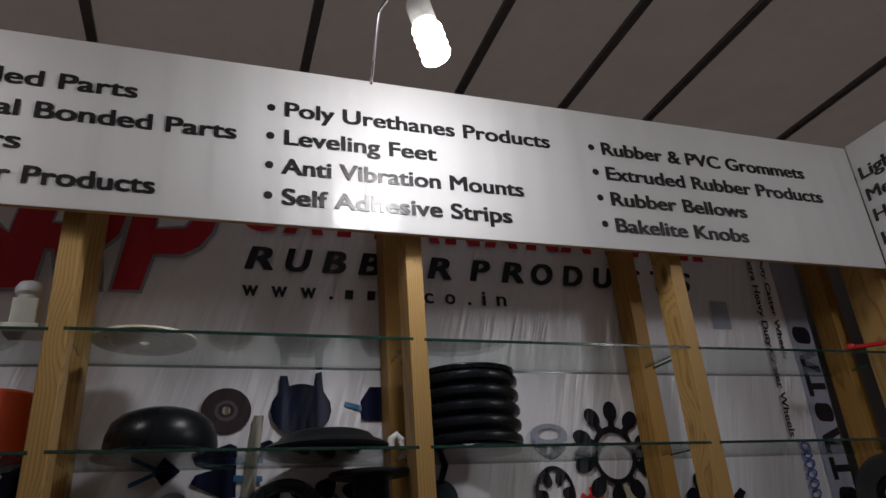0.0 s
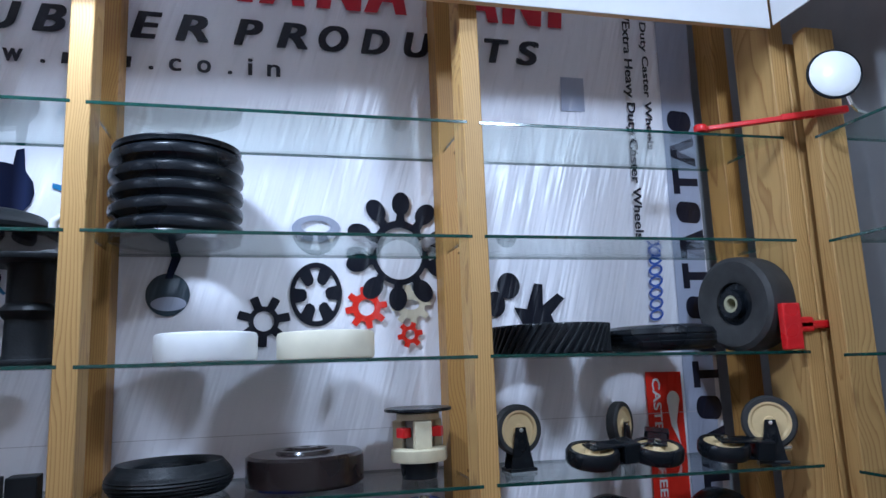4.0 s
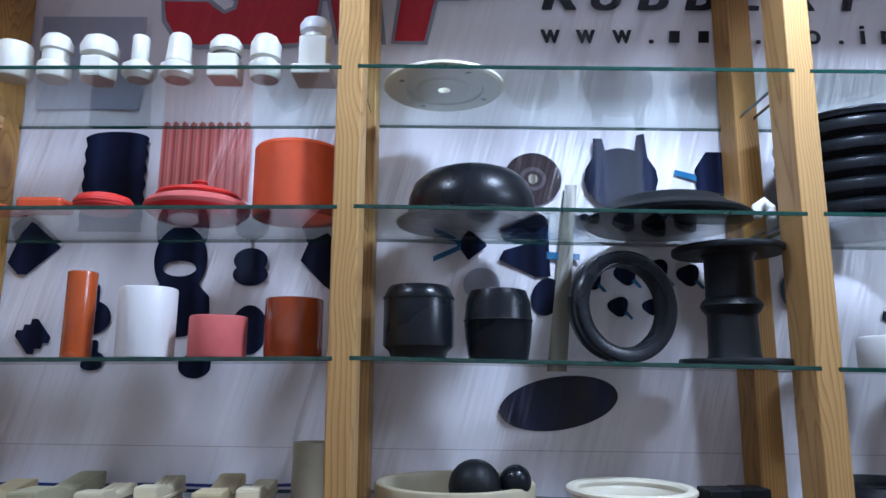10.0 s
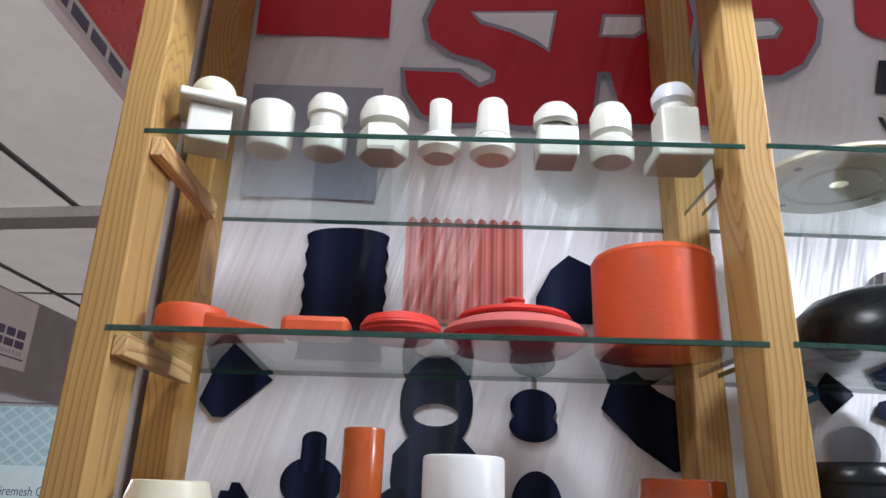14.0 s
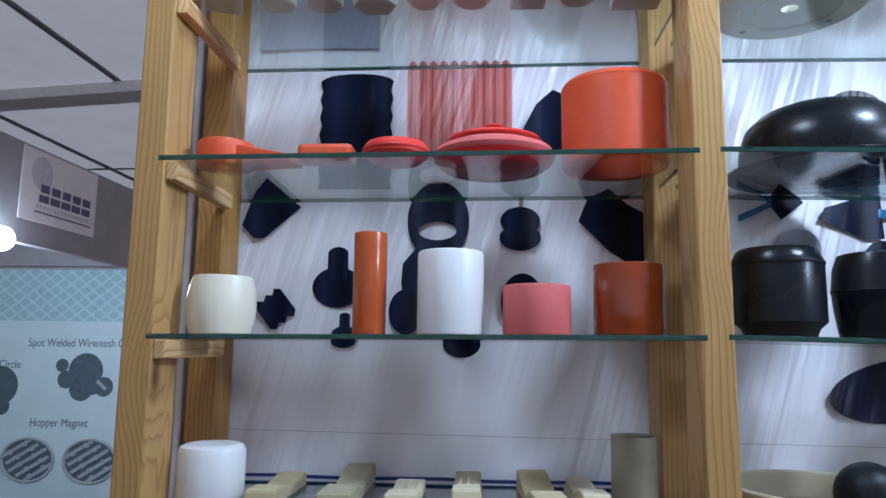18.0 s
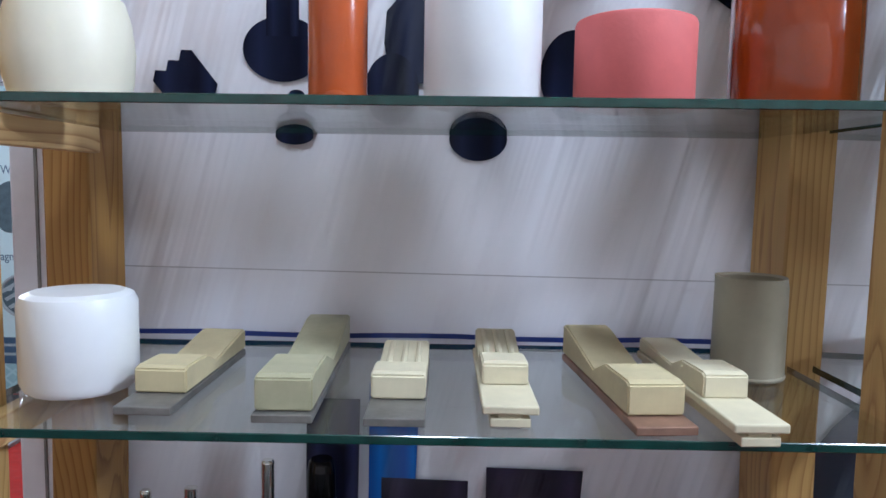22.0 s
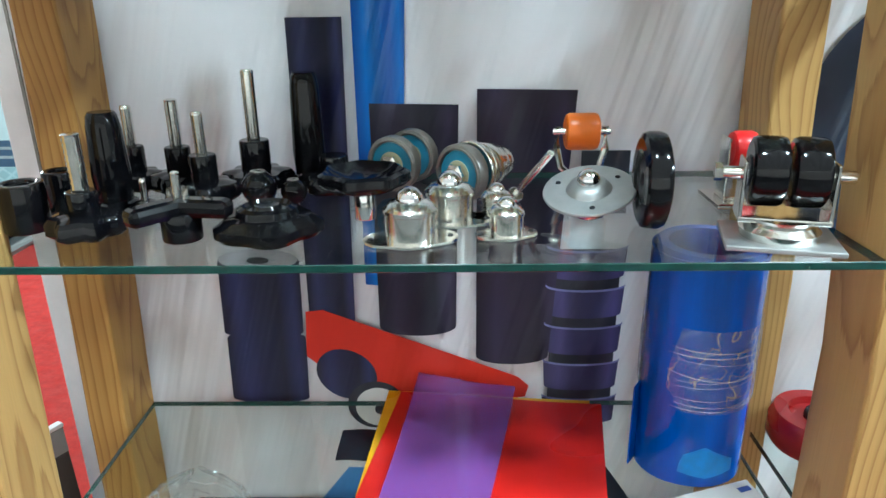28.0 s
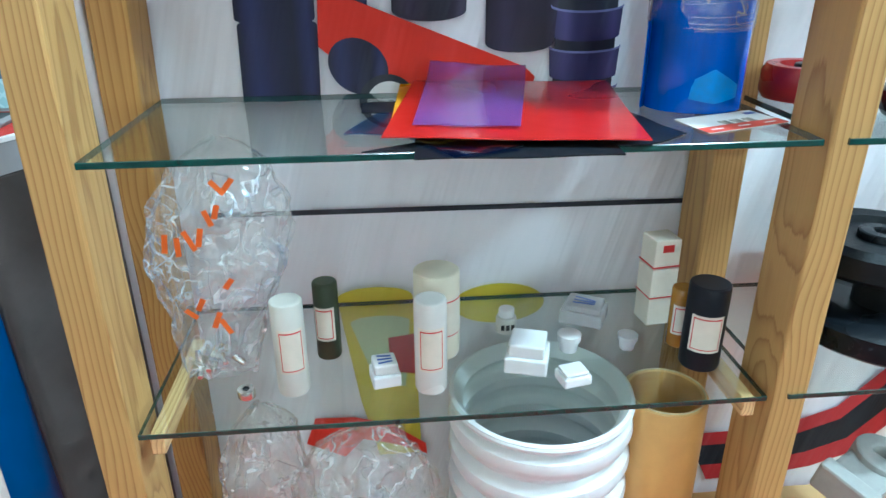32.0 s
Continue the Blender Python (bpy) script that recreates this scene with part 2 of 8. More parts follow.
def vinyl(name, colour, rough=0.38, axis=None, dark=None, gloss=0.5, mottled=0.04, ribs=0.0, crease=0.30, glint=0.0):
    """Printed banner vinyl hung with upright ripples; axis and dark give a print that fades across itself."""
    m = bpy.data.materials.new(name)
    m.use_nodes = True
    nt = m.node_tree
    p = nt.nodes["Principled BSDF"]
    p.inputs["Roughness"].default_value = rough
    p.inputs["Specular IOR Level"].default_value = gloss
    if crease:
        p.inputs["Anisotropic"].default_value = 1.0
        weave = nt.nodes.new("ShaderNodeCombineXYZ")
        weave.inputs[2].default_value = 1.0
        nt.links.new(weave.outputs[0], p.inputs["Tangent"])
    geo = nt.nodes.new("ShaderNodeNewGeometry")
    n = nt.nodes.new("ShaderNodeTexNoise")
    n.inputs["Scale"].default_value = 7
    n.inputs["Detail"].default_value = 5
    nt.links.new(geo.outputs["Position"], n.inputs["Vector"])
    mr = nt.nodes.new("ShaderNodeMapRange")
    mr.inputs[3].default_value, mr.inputs[4].default_value = 1 - mottled, 1 + mottled
    nt.links.new(n.outputs[0], mr.inputs[0])
    sc = nt.nodes.new("ShaderNodeVectorMath")
    sc.operation = "SCALE"
    sc.inputs[0].default_value = colour
    if dark:
        tc = nt.nodes.new("ShaderNodeTexCoord")
        sep = nt.nodes.new("ShaderNodeSeparateXYZ")
        nt.links.new(tc.outputs["Generated"], sep.inputs[0])
        cr = nt.nodes.new("ShaderNodeValToRGB")
        e = cr.color_ramp.elements
        e[0].position, e[0].color = 0.0, (*dark, 1)
        e[1].position, e[1].color = 1.0, (*dark, 1)
        for pos, c in ((0.22, colour), (0.4, [v * 0.55 for v in colour]), (0.7, dark), (0.88, colour)):
            x = e.new(pos)
            x.color = (*c, 1)
        nt.links.new(sep.outputs[0 if axis == "x" else 2], cr.inputs[0])
        nt.links.new(cr.outputs[0], sc.inputs[0])
    nt.links.new(mr.outputs[0], sc.inputs["Scale"])
    nt.links.new(sc.outputs[0], p.inputs["Base Color"])
    mp = nt.nodes.new("ShaderNodeMapping")
    mp.inputs["Scale"].default_value = (1, 1, 0.10)
    nt.links.new(geo.outputs["Position"], mp.inputs[0])
    w1 = nt.nodes.new("ShaderNodeTexNoise")
    w1.inputs["Scale"].default_value = 13
    w1.inputs["Detail"].default_value = 1.5
    nt.links.new(mp.outputs[0], w1.inputs["Vector"])
    mp2 = nt.nodes.new("ShaderNodeMapping")
    mp2.inputs["Scale"].default_value = (9, 1, 330)
    nt.links.new(geo.outputs["Position"], mp2.inputs[0])
    w2 = nt.nodes.new("ShaderNodeTexNoise")
    w2.inputs["Scale"].default_value = 1
    w2.inputs["Detail"].default_value = 1
    nt.links.new(mp2.outputs[0], w2.inputs["Vector"])
    ad = nt.nodes.new("ShaderNodeMath")
    ad.operation = "MULTIPLY_ADD"
    ad.inputs[1].default_value = ribs
    nt.links.new(w2.outputs[0], ad.inputs[0])
    nt.links.new(w1.outputs[0], ad.inputs[2])
    lean = nt.nodes.new("ShaderNodeVectorMath")
    lean.operation = "DOT_PRODUCT"
    lean.inputs[1].default_value = (1.0, 0.0, -0.28)
    nt.links.new(geo.outputs["Position"], lean.inputs[0])
    drop = nt.nodes.new("ShaderNodeVectorMath")
    drop.operation = "DOT_PRODUCT"
    drop.inputs[1].default_value = (0.0, 0.0, 0.05)
    nt.links.new(geo.outputs["Position"], drop.inputs[0])
    mp3 = nt.nodes.new("ShaderNodeCombineXYZ")
    nt.links.new(lean.outputs["Value"], mp3.inputs[0])
    nt.links.new(drop.outputs["Value"], mp3.inputs[2])
    w3 = nt.nodes.new("ShaderNodeTexNoise")
    w3.inputs["Scale"].default_value = 46
    w3.inputs["Detail"].default_value = 2
    nt.links.new(mp3.outputs[0], w3.inputs["Vector"])
    ad3 = nt.nodes.new("ShaderNodeMath")
    ad3.operation = "MULTIPLY_ADD"
    ad3.inputs[1].default_value = crease
    nt.links.new(w3.outputs[0], ad3.inputs[0])
    nt.links.new(ad.outputs[0], ad3.inputs[2])
    b = nt.nodes.new("ShaderNodeBump")
    b.inputs["Strength"].default_value = 0.5
    b.inputs["Distance"].default_value = 0.02
    nt.links.new(ad3.outputs[0], b.inputs["Height"])
    nt.links.new(b.outputs[0], p.inputs["Normal"])
    if glint:
        film = nt.nodes.new("ShaderNodeBsdfAnisotropic")
        film.inputs["Roughness"].default_value = 0.21
        film.inputs["Anisotropy"].default_value = 0.8
        nt.links.new(weave.outputs[0], film.inputs["Tangent"])
        fine = nt.nodes.new("ShaderNodeBump")
        fine.inputs["Strength"].default_value = 0.5
        fine.inputs["Distance"].default_value = 0.03
        w4 = nt.nodes.new("ShaderNodeTexNoise")
        w4.inputs["Scale"].default_value = 130
        w4.inputs["Detail"].default_value = 1
        nt.links.new(mp3.outputs[0], w4.inputs["Vector"])
        both_w = nt.nodes.new("ShaderNodeMath")
        both_w.operation = "MULTIPLY_ADD"
        both_w.inputs[1].default_value = 0.12
        nt.links.new(w4.outputs[0], both_w.inputs[0])
        nt.links.new(ad3.outputs[0], both_w.inputs[2])
        nt.links.new(both_w.outputs[0], fine.inputs["Height"])
        nt.links.new(fine.outputs[0], film.inputs["Normal"])
        both = nt.nodes.new("ShaderNodeMixShader")
        both.inputs[0].default_value = glint
        nt.links.new(p.outputs[0], both.inputs[1])
        nt.links.new(film.outputs[0], both.inputs[2])
        nt.links.new(both.outputs[0], nt.nodes["Material Output"].inputs[0])
    return m


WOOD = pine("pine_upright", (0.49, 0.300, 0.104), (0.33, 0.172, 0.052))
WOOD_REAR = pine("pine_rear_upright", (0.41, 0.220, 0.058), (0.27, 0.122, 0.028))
CLEAT = pine("pine_cleat", (0.66, 0.44, 0.20), (0.40, 0.20, 0.07), along="y", size=(0.014, 0.18, 0.022), ring=0.005)
GLASS = pane_glass("shelf_glass")
EDGE = material("glass_edge", (0.006, 0.045, 0.035), rough=0.12, vary=0.35, scale=60, coat=0.5)
VINYL = vinyl("banner_white", (0.83, 0.82, 0.87), gloss=0.7, crease=0.55, glint=0.035)
V_RED = vinyl("banner_red", (0.52, 0.012, 0.030))
V_BLACK = vinyl("banner_black", (0.012, 0.013, 0.020), gloss=0.2)
V_GREY = vinyl("banner_grey", (0.30, 0.32, 0.40))
V_SLATE = vinyl("banner_slate", (0.38, 0.41, 0.52))
V_NAVY = vinyl("banner_navy", (0.014, 0.015, 0.027))
V_PRINT = vinyl("banner_rubber_print", (0.016, 0.022, 0.058), axis="x", dark=(0.005, 0.006, 0.016), gloss=0.12, crease=0.07)
FASCIA = vinyl("fascia_white", (0.80, 0.80, 0.80), rough=0.24, mottled=0.03, ribs=0.0, crease=0.0)
flex = FASCIA.node_tree
shine = flex.nodes.new("ShaderNodeBsdfTranslucent")
shine.inputs[0].default_value = (0.78, 0.76, 0.76, 1)
blend = flex.nodes.new("ShaderNodeMixShader")
blend.inputs[0].default_value = 0.33
flex.links.new(flex.nodes["Principled BSDF"].outputs[0], blend.inputs[1])
flex.links.new(shine.outputs[0], blend.inputs[2])
flex.links.new(blend.outputs[0], flex.nodes["Material Output"].inputs[0])
INK = material("black_lettering", (0.015, 0.015, 0.016), rough=0.3, vary=0.2)
FABRIC = material("tent_fabric", (0.50, 0.49, 0.47), rough=0.9, vary=0.15, scale=1.5, bump=0.3, bump_scale=4)
fab = FABRIC.node_tree
through_light = fab.nodes.new("ShaderNodeBsdfTranslucent")
through_light.inputs[0].default_value = (0.20, 0.198, 0.196, 1)
both = fab.nodes.new("ShaderNodeMixShader")
both.inputs[0].default_value = 0.5
fab.links.new(fab.nodes["Principled BSDF"].outputs[0], both.inputs[1])
fab.links.new(through_light.outputs[0], both.inputs[2])
fab.links.new(both.outputs[0], fab.nodes["Material Output"].inputs[0])
# translucent sheet for two added, unseen walls that let world light in
UNSEEN_SIDE = material("unseen_light_sheet", (0.62, 0.61, 0.60), rough=0.8, vary=0.08, scale=1.5)
side = UNSEEN_SIDE.node_tree
side_through = side.nodes.new("ShaderNodeBsdfTranslucent")
side_through.inputs[0].default_value = (0.62, 0.61, 0.60, 1)
halves = side.nodes.new("ShaderNodeMixShader")
halves.inputs[0].default_value = 0.6
side.links.new(side.nodes["Principled BSDF"].outputs[0], halves.inputs[1])
side.links.new(side_through.outputs[0], halves.inputs[2])
side.links.new(halves.outputs[0], side.nodes["Material Output"].inputs[0])
SEAM = material("tent_seam", (0.12, 0.12, 0.12), rough=0.8)
CARPET = material("red_carpet", (0.42, 0.025, 0.020), rough=0.95, vary=0.25, scale=40, bump=0.6, bump_scale=400)
CONCRETE = material("grey_floor", (0.16, 0.17, 0.18), rough=0.55, vary=0.25, scale=5, bump=0.2, bump_scale=60)
PANEL = material("grey_panel", (0.30, 0.30, 0.31), rough=0.6, vary=0.1, scale=6)
WHITEBOARD = material("white_panel", (0.72, 0.72, 0.72), rough=0.45, vary=0.06, scale=5)


# ---- builders ----
def part(name, bm, mat, parent=None, label=""):
    me = bpy.data.meshes.new(name)
    bm.normal_update()
    for e in bm.edges:
        if len(e.link_faces) == 2 and e.calc_face_angle(0.0) > 0.62:
            e.smooth = False
    bm.to_mesh(me)
    bm.free()
    for x in (mat if isinstance(mat, (list, tuple)) else [mat]):
        me.materials.append(x)
    ob = new(name, me)
    if parent is not None:
        ob.parent = parent
    if label:
        ob["label"] = label
    return ob


def thing(name, x, y, z, label, category, group="", kind="", rz=0, rx=0, ry=0):
    ob = new(name)
    ob.matrix_basis = pose(x, y, z, rx, ry, rz)
    ob.empty_display_size = 0.05
    return tagged(ob, label, category, group, kind)


def box(x0, x1, y0, y1, z0, z1, bevel=0.0, bm=None, seg=2):
    b = bmesh.new()
    bmesh.ops.create_cube(b, size=1)
    for v in b.verts:
        v.co = Vector(((x0 + x1) / 2 + v.co.x * (x1 - x0), (y0 + y1) / 2 + v.co.y * (y1 - y0), (z0 + z1) / 2 + v.co.z * (z1 - z0)))
    if bevel:
        bmesh.ops.bevel(b, geom=b.edges[:], offset=bevel, segments=seg, affect="EDGES", profile=0.5)
    if bm is not None:
        me = bpy.data.meshes.new("tmp")
        b.to_mesh(me)
        b.free()
        bm.from_mesh(me)
        bpy.data.meshes.remove(me)
        return bm
    return b


def shift(bm, m):
    bmesh.ops.transform(bm, matrix=m, verts=bm.verts[:])
    return bm


def joined(*bms):
    out = bmesh.new()
    for b in bms:
        me = bpy.data.meshes.new("tmp")
        b.to_mesh(me)
        b.free()
        out.from_mesh(me)
        bpy.data.meshes.remove(me)
    return out


def lathe(profile, seg=40, smooth=True, wobble=None):
    """A body of revolution about z from (radius, height) pairs; wobble(angle, i) scales the radius."""
    bm = bmesh.new()
    rings = []
    for i, (r, z) in enumerate(profile):
        if r < 1e-6:
            rings.append([bm.verts.new((0, 0, z))])
        else:
            ring = []
            for k in range(seg):
                a = 2 * math.pi * k / seg
                q = r * (wobble(a, i) if wobble else 1)
                ring.append(bm.verts.new((q * math.cos(a), q * math.sin(a), z)))
            rings.append(ring)
    for a, b in zip(rings, rings[1:]):
        if len(a) == 1 and len(b) == 1:
            continue
        for k in range(seg):
            k2 = (k + 1) % seg
            if len(a) == 1:
                f = bm.faces.new((a[0], b[k2], b[k]))
            elif len(b) == 1:
                f = bm.faces.new((a[k], a[k2], b[0]))
            else:
                f = bm.faces.new((a[k], a[k2], b[k2], b[k]))
            f.smooth = smooth
    bmesh.ops.recalc_face_normals(bm, faces=bm.faces[:])
    return bm


def can(r, h, bev=0.003, hole=0.0, z=0.0, seg=40):
    """A solid or hollow turned cylinder with rounded rims."""
    b = bev
    if hole:
        pr = [(hole, b), (hole + b * 0.3, 0.3 * b), (hole + b, 0), (r - b, 0), (r - 0.3 * b, 0.3 * b), (r, b), (r, h - b), (r - 0.3 * b, h - 0.3 * b), (r - b, h),
              (hole + b, h), (hole + 0.3 * b, h - 0.3 * b), (hole, h - b), (hole, b)]
    else:
        pr = [(0, 0), (r - b, 0), (r - 0.3 * b, 0.3 * b), (r, b), (r, h - b), (r - 0.3 * b, h - 0.3 * b), (r - b, h), (0, h)]
    bm = lathe([(a, c + z) for a, c in pr], seg)
    for f in bm.faces:
        if abs(f.normal.z) > 0.95:
            f.smooth = False
    return bm


def torus(R, r, seg=40, ring=12, z=0.0):
    return lathe([(R + r * math.cos(2 * math.pi * k / ring), z + r * math.sin(2 * math.pi * k / ring)) for k in range(ring + 1)], seg)


def ball(r, z=0.0, seg=28):
    return lathe([(r * math.sin(math.pi * k / 14), z - r * math.cos(math.pi * k / 14)) for k in range(15)], seg)


def prism(points, depth, z=0.0, bevel=0.0):
    """A flat outline in x, y drawn out along z."""
    bm = bmesh.new()
    vs = [bm.verts.new((x, y, z)) for x, y in points]
    f = bm.faces.new(vs)
    if depth:
        r = bmesh.ops.extrude_face_region(bm, geom=[f])
        for v in r["geom"]:
            if isinstance(v, bmesh.types.BMVert):
                v.co.z += depth
        bmesh.ops.recalc_face_normals(bm, faces=bm.faces[:])
        if bevel:
            bmesh.ops.bevel(bm, geom=bm.edges[:], offset=bevel, segments=2, affect="EDGES")
    return bm


def rod(a, b, r, seg=14):
    a, b = Vector(a), Vector(b)
    bm = can(r, (b - a).length, min(0.0015, r * 0.3), seg=seg)
    return shift(bm, Matrix.Translation(a) @ (b - a).to_track_quat("Z", "Y").to_matrix().to_4x4())


def tube(points, r, seg=8):
    """A bent wire through points."""
    bm = bmesh.new()
    pts = [Vector(p) for p in points]
    rings = []
    for i, p in enumerate(pts):
        d = (pts[min(i + 1, len(pts) - 1)] - pts[max(i - 1, 0)]).normalized()
        q = d.to_track_quat("Z", "Y").to_matrix()
        rings.append([bm.verts.new(p + q @ Vector((r * math.cos(2 * math.pi * k / seg), r * math.sin(2 * math.pi * k / seg), 0))) for k in range(seg)])
    for a, b in zip(rings, rings[1:]):
        for k in range(seg):
            f = bm.faces.new((a[k], a[(k + 1) % seg], b[(k + 1) % seg], b[k]))
            f.smooth = True
    bm.faces.new(rings[0][::-1])
    bm.faces.new(rings[-1])
    return bm


def text_part(name, body, size, m, mat, parent, spacing=1.0, shear=0.0, align="LEFT", width=0.0, bold=0.0, depth=0.0006):
    """Lettering as a thin mesh. size: height of a capital. width: total width to which it is stretched."""
    cu = bpy.data.curves.new(name, "FONT")
    cu.body, cu.size, cu.space_character, cu.shear, cu.align_x = body, size / 0.70, spacing, shear, align
    cu.extrude = depth
    tmp = bpy.data.objects.new("tmp", cu)
    scene.collection.objects.link(tmp)
    bpy.context.view_layer.update()
    me = bpy.data.meshes.new_from_object(tmp.evaluated_get(bpy.context.evaluated_depsgraph_get()))
    bpy.data.objects.remove(tmp)
    if width and len(me.vertices):
        xs = [v.co.x for v in me.vertices]
        k = width / (max(xs) - min(xs))
        for v in me.vertices:
            v.co.x *= k
    bm = bmesh.new()
    for i, (dx, dy) in enumerate(((0, 0), (1, 0.4), (-1, -0.4), (1, -0.4), (-1, 0.4)) if bold else ((0, 0),)):
        old = len(bm.verts)
        bm.from_mesh(me)
        bm.verts.ensure_lookup_table()
        for v in bm.verts[old:]:
            v.co += Vector((dx * bold, dy * bold, 0.00012 * i))
    bpy.data.meshes.remove(me)
    seen, isles = set(), []
    for v in bm.verts:
        if v in seen:
            continue
        todo, isle = [v], []
        seen.add(v)
        while todo:
            a = todo.pop()
            isle.append(a)
            for e in a.link_edges:
                o = e.other_vert(a)
                if o not in seen:
                    seen.add(o)
                    todo.append(o)
        isles.append((min(a.co.x for a in isle), max(a.co.x for a in isle), isle))
    isles.sort(key=lambda q: q[0])
    groups = []
    for x0, x1, isle in isles:
        if groups and min(x1, groups[-1][1]) - max(x0, groups[-1][0]) > 0.45 * min(x1 - x0, groups[-1][1] - groups[-1][0]):
            groups[-1][1] = max(groups[-1][1], x1)
            groups[-1][2].extend(isle)
        else:
            groups.append([x0, x1, list(isle)])
    made = None
    for x0, x1, verts in groups:
        keep = set(verts)
        faces = [f for f in bm.faces if f.verts[0] in keep]
        index = {v: i for i, v in enumerate(verts)}
        one = bpy.data.meshes.new("letter")
        one.from_pydata([v.co.copy() for v in verts], [], [[index[v] for v in f.verts] for f in faces])
        one.materials.append(mat)
        made = new("letter", one)
        made.parent = parent
        made.matrix_basis = m
    bm.free()
    return made


def structure(name, bm, mat, label, category):
    return tagged(part(name, bm, mat), label, category, kind="structure")


# ---- the stand: uprights, shelves, banner, fascia ----
FRONT, BACK = 1.302, 1.565
POSTS = {"A": -0.901, "B": -0.2495, "C": 0.4085, "D": 1.0785, "E": 1.7700}
LEVELS = [  # heights of the shelves' upper faces at both ends, bay by bay
    [(1.932, 1.936), (1.722, 1.727), (1.512, 1.517), (1.306, 1.307), (1.097, 1.097), (0.833, 0.833), (0.563, 0.563)],
    [(1.938, 1.934), (1.728, 1.720), (1.518, 1.507), (1.307, 1.287), (1.097, 1.085), (0.833, 0.828), (0.563, 0.563)],
    [(1.933, 1.930), (1.720, 1.714), (1.506, 1.499), (1.290, 1.280), (1.080, 1.070), (0.830, 0.825), (0.563, 0.560)],
    [(1.929, 1.929), (1.714, 1.710), (1.499, 1.484), (1.280, 1.265), (1.065, 1.050), (0.830, 0.820), (0.563, 0.560)],
]
ENDS = ["A", "B", "C", "D", "E"]


def shelf_z(bay, level, x):
    a, b = POSTS[ENDS[bay - 1]], POSTS[ENDS[bay]]
    z0, z1 = LEVELS[bay - 1][level - 1]
    return z0 + (z1 - z0) * (x - a) / (b - a)


floor = structure("floor", box(-14, 10, -8, 14, -0.1, 0.0), CONCRETE, "dull grey concrete exhibition hall floor", "floor")
carpet = structure("carpet_floor", box(-6.0, 5.0, 0.35, 6.2, 0.002, 0.012), CARPET, "red needle-felt carpet laid over the hall floor", "carpet")

rack = thing("display_rack", 0.4, 1.43, 0.012, "pine display rack with glass shelves slotted into paired uprights", "rack")


def local(ob, bm):
    return shift(bm, ob.matrix_basis.inverted())


def bowed(bm, reach, span=0.45):
    """A plank that bows sideways below breast height."""
    for z in (0.3, 0.5, 0.7, 0.85, 1.0, 1.05, 1.1, 1.17, 1.25):
        bmesh.ops.bisect_plane(bm, geom=bm.verts[:] + bm.edges[:] + bm.faces[:], plane_co=(0, 0, z), plane_no=(0, 0, 1))
    for v in bm.verts:
        v.co.x += reach * min(1.0, max(0.0, (1.25 - v.co.z) / span)) ** 1.3
    return bm


for k, x in POSTS.items():
    depth = 0.068 if k != "E" else 0.115
    bow, bow_rear, span = {"A": (-0.013, -0.013, 0.45), "B": (0.015, 0.008, 0.25)}.get(k, (0.0, 0.0, 0.45))
    part("front_upright", local(rack, bowed(box(x - 0.0185, x + 0.0185, FRONT, FRONT + depth, 0.012, 2.30, 0.0025), bow, span)), WOOD, rack)
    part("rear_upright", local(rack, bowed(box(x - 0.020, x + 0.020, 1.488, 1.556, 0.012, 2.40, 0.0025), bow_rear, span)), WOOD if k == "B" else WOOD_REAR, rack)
part("corner_upright", local(rack, box(1.7895, 1.870, 1.300, 1.420, 0.012, 2.14, 0.0025)), WOOD, rack)
for bay in range(1, 5):
    a, b = POSTS[ENDS[bay - 1]] + 0.0115, POSTS[ENDS[bay]] - 0.0115
    for lv in range(1, 8):
        za, zb = LEVELS[bay - 1][lv - 1]
        bm = box(a, b, FRONT - 0.003, 1.548, -0.006, 0.0, 0.0006, seg=1)
        for v in bm.verts:
            v.co.z += za + (zb - za) * (v.co.x - a) / (b - a)
        for f in bm.faces:
            f.material_index = 0 if abs(f.normal.z) > 0.9 else 1
        pane = part("glass_shelf", local(rack, bm), [GLASS, EDGE], rack, "clear float glass with a green edge")
        pane.visible_shadow = False
        sides = [(a + 0.0075, a + 0.0215, za)] if bay == 1 and lv not in (5, 6) else []
        if bay == 1 and lv == 7:
            sides.append((b - 0.0215, b - 0.0075, zb))
        for x0, x1, z in sides:
            part("cleat", local(rack, box(x0, x1, FRONT + 0.003, 1.486, z - 0.0285, z - 0.0068, 0.0015)), CLEAT, rack)

banner = thing("printed_banner", 0.4, BACK, 0.03, "printed glossy vinyl banner with product pictures behind the rack", "banner")
bm = bmesh.new()
n, mz = 220, 60
grid = [[bm.verts.new((-0.935 + 2.665 * i / n, BACK + 0.0025 * math.sin(i * 0.33) * math.sin(0.7 + i * 0.05) + 0.0015 * math.sin(j * 0.4 + i * 0.11), 0.03 + 2.47 * j / mz)) for i in range(n + 1)] for j in range(mz + 1)]
for j in range(mz):
    for i in range(n):
        f = bm.faces.new((grid[j][i], grid[j][i + 1], grid[j + 1][i + 1], grid[j + 1][i]))
        f.smooth = True
part("sheet", local(banner, bm), VINYL, banner)

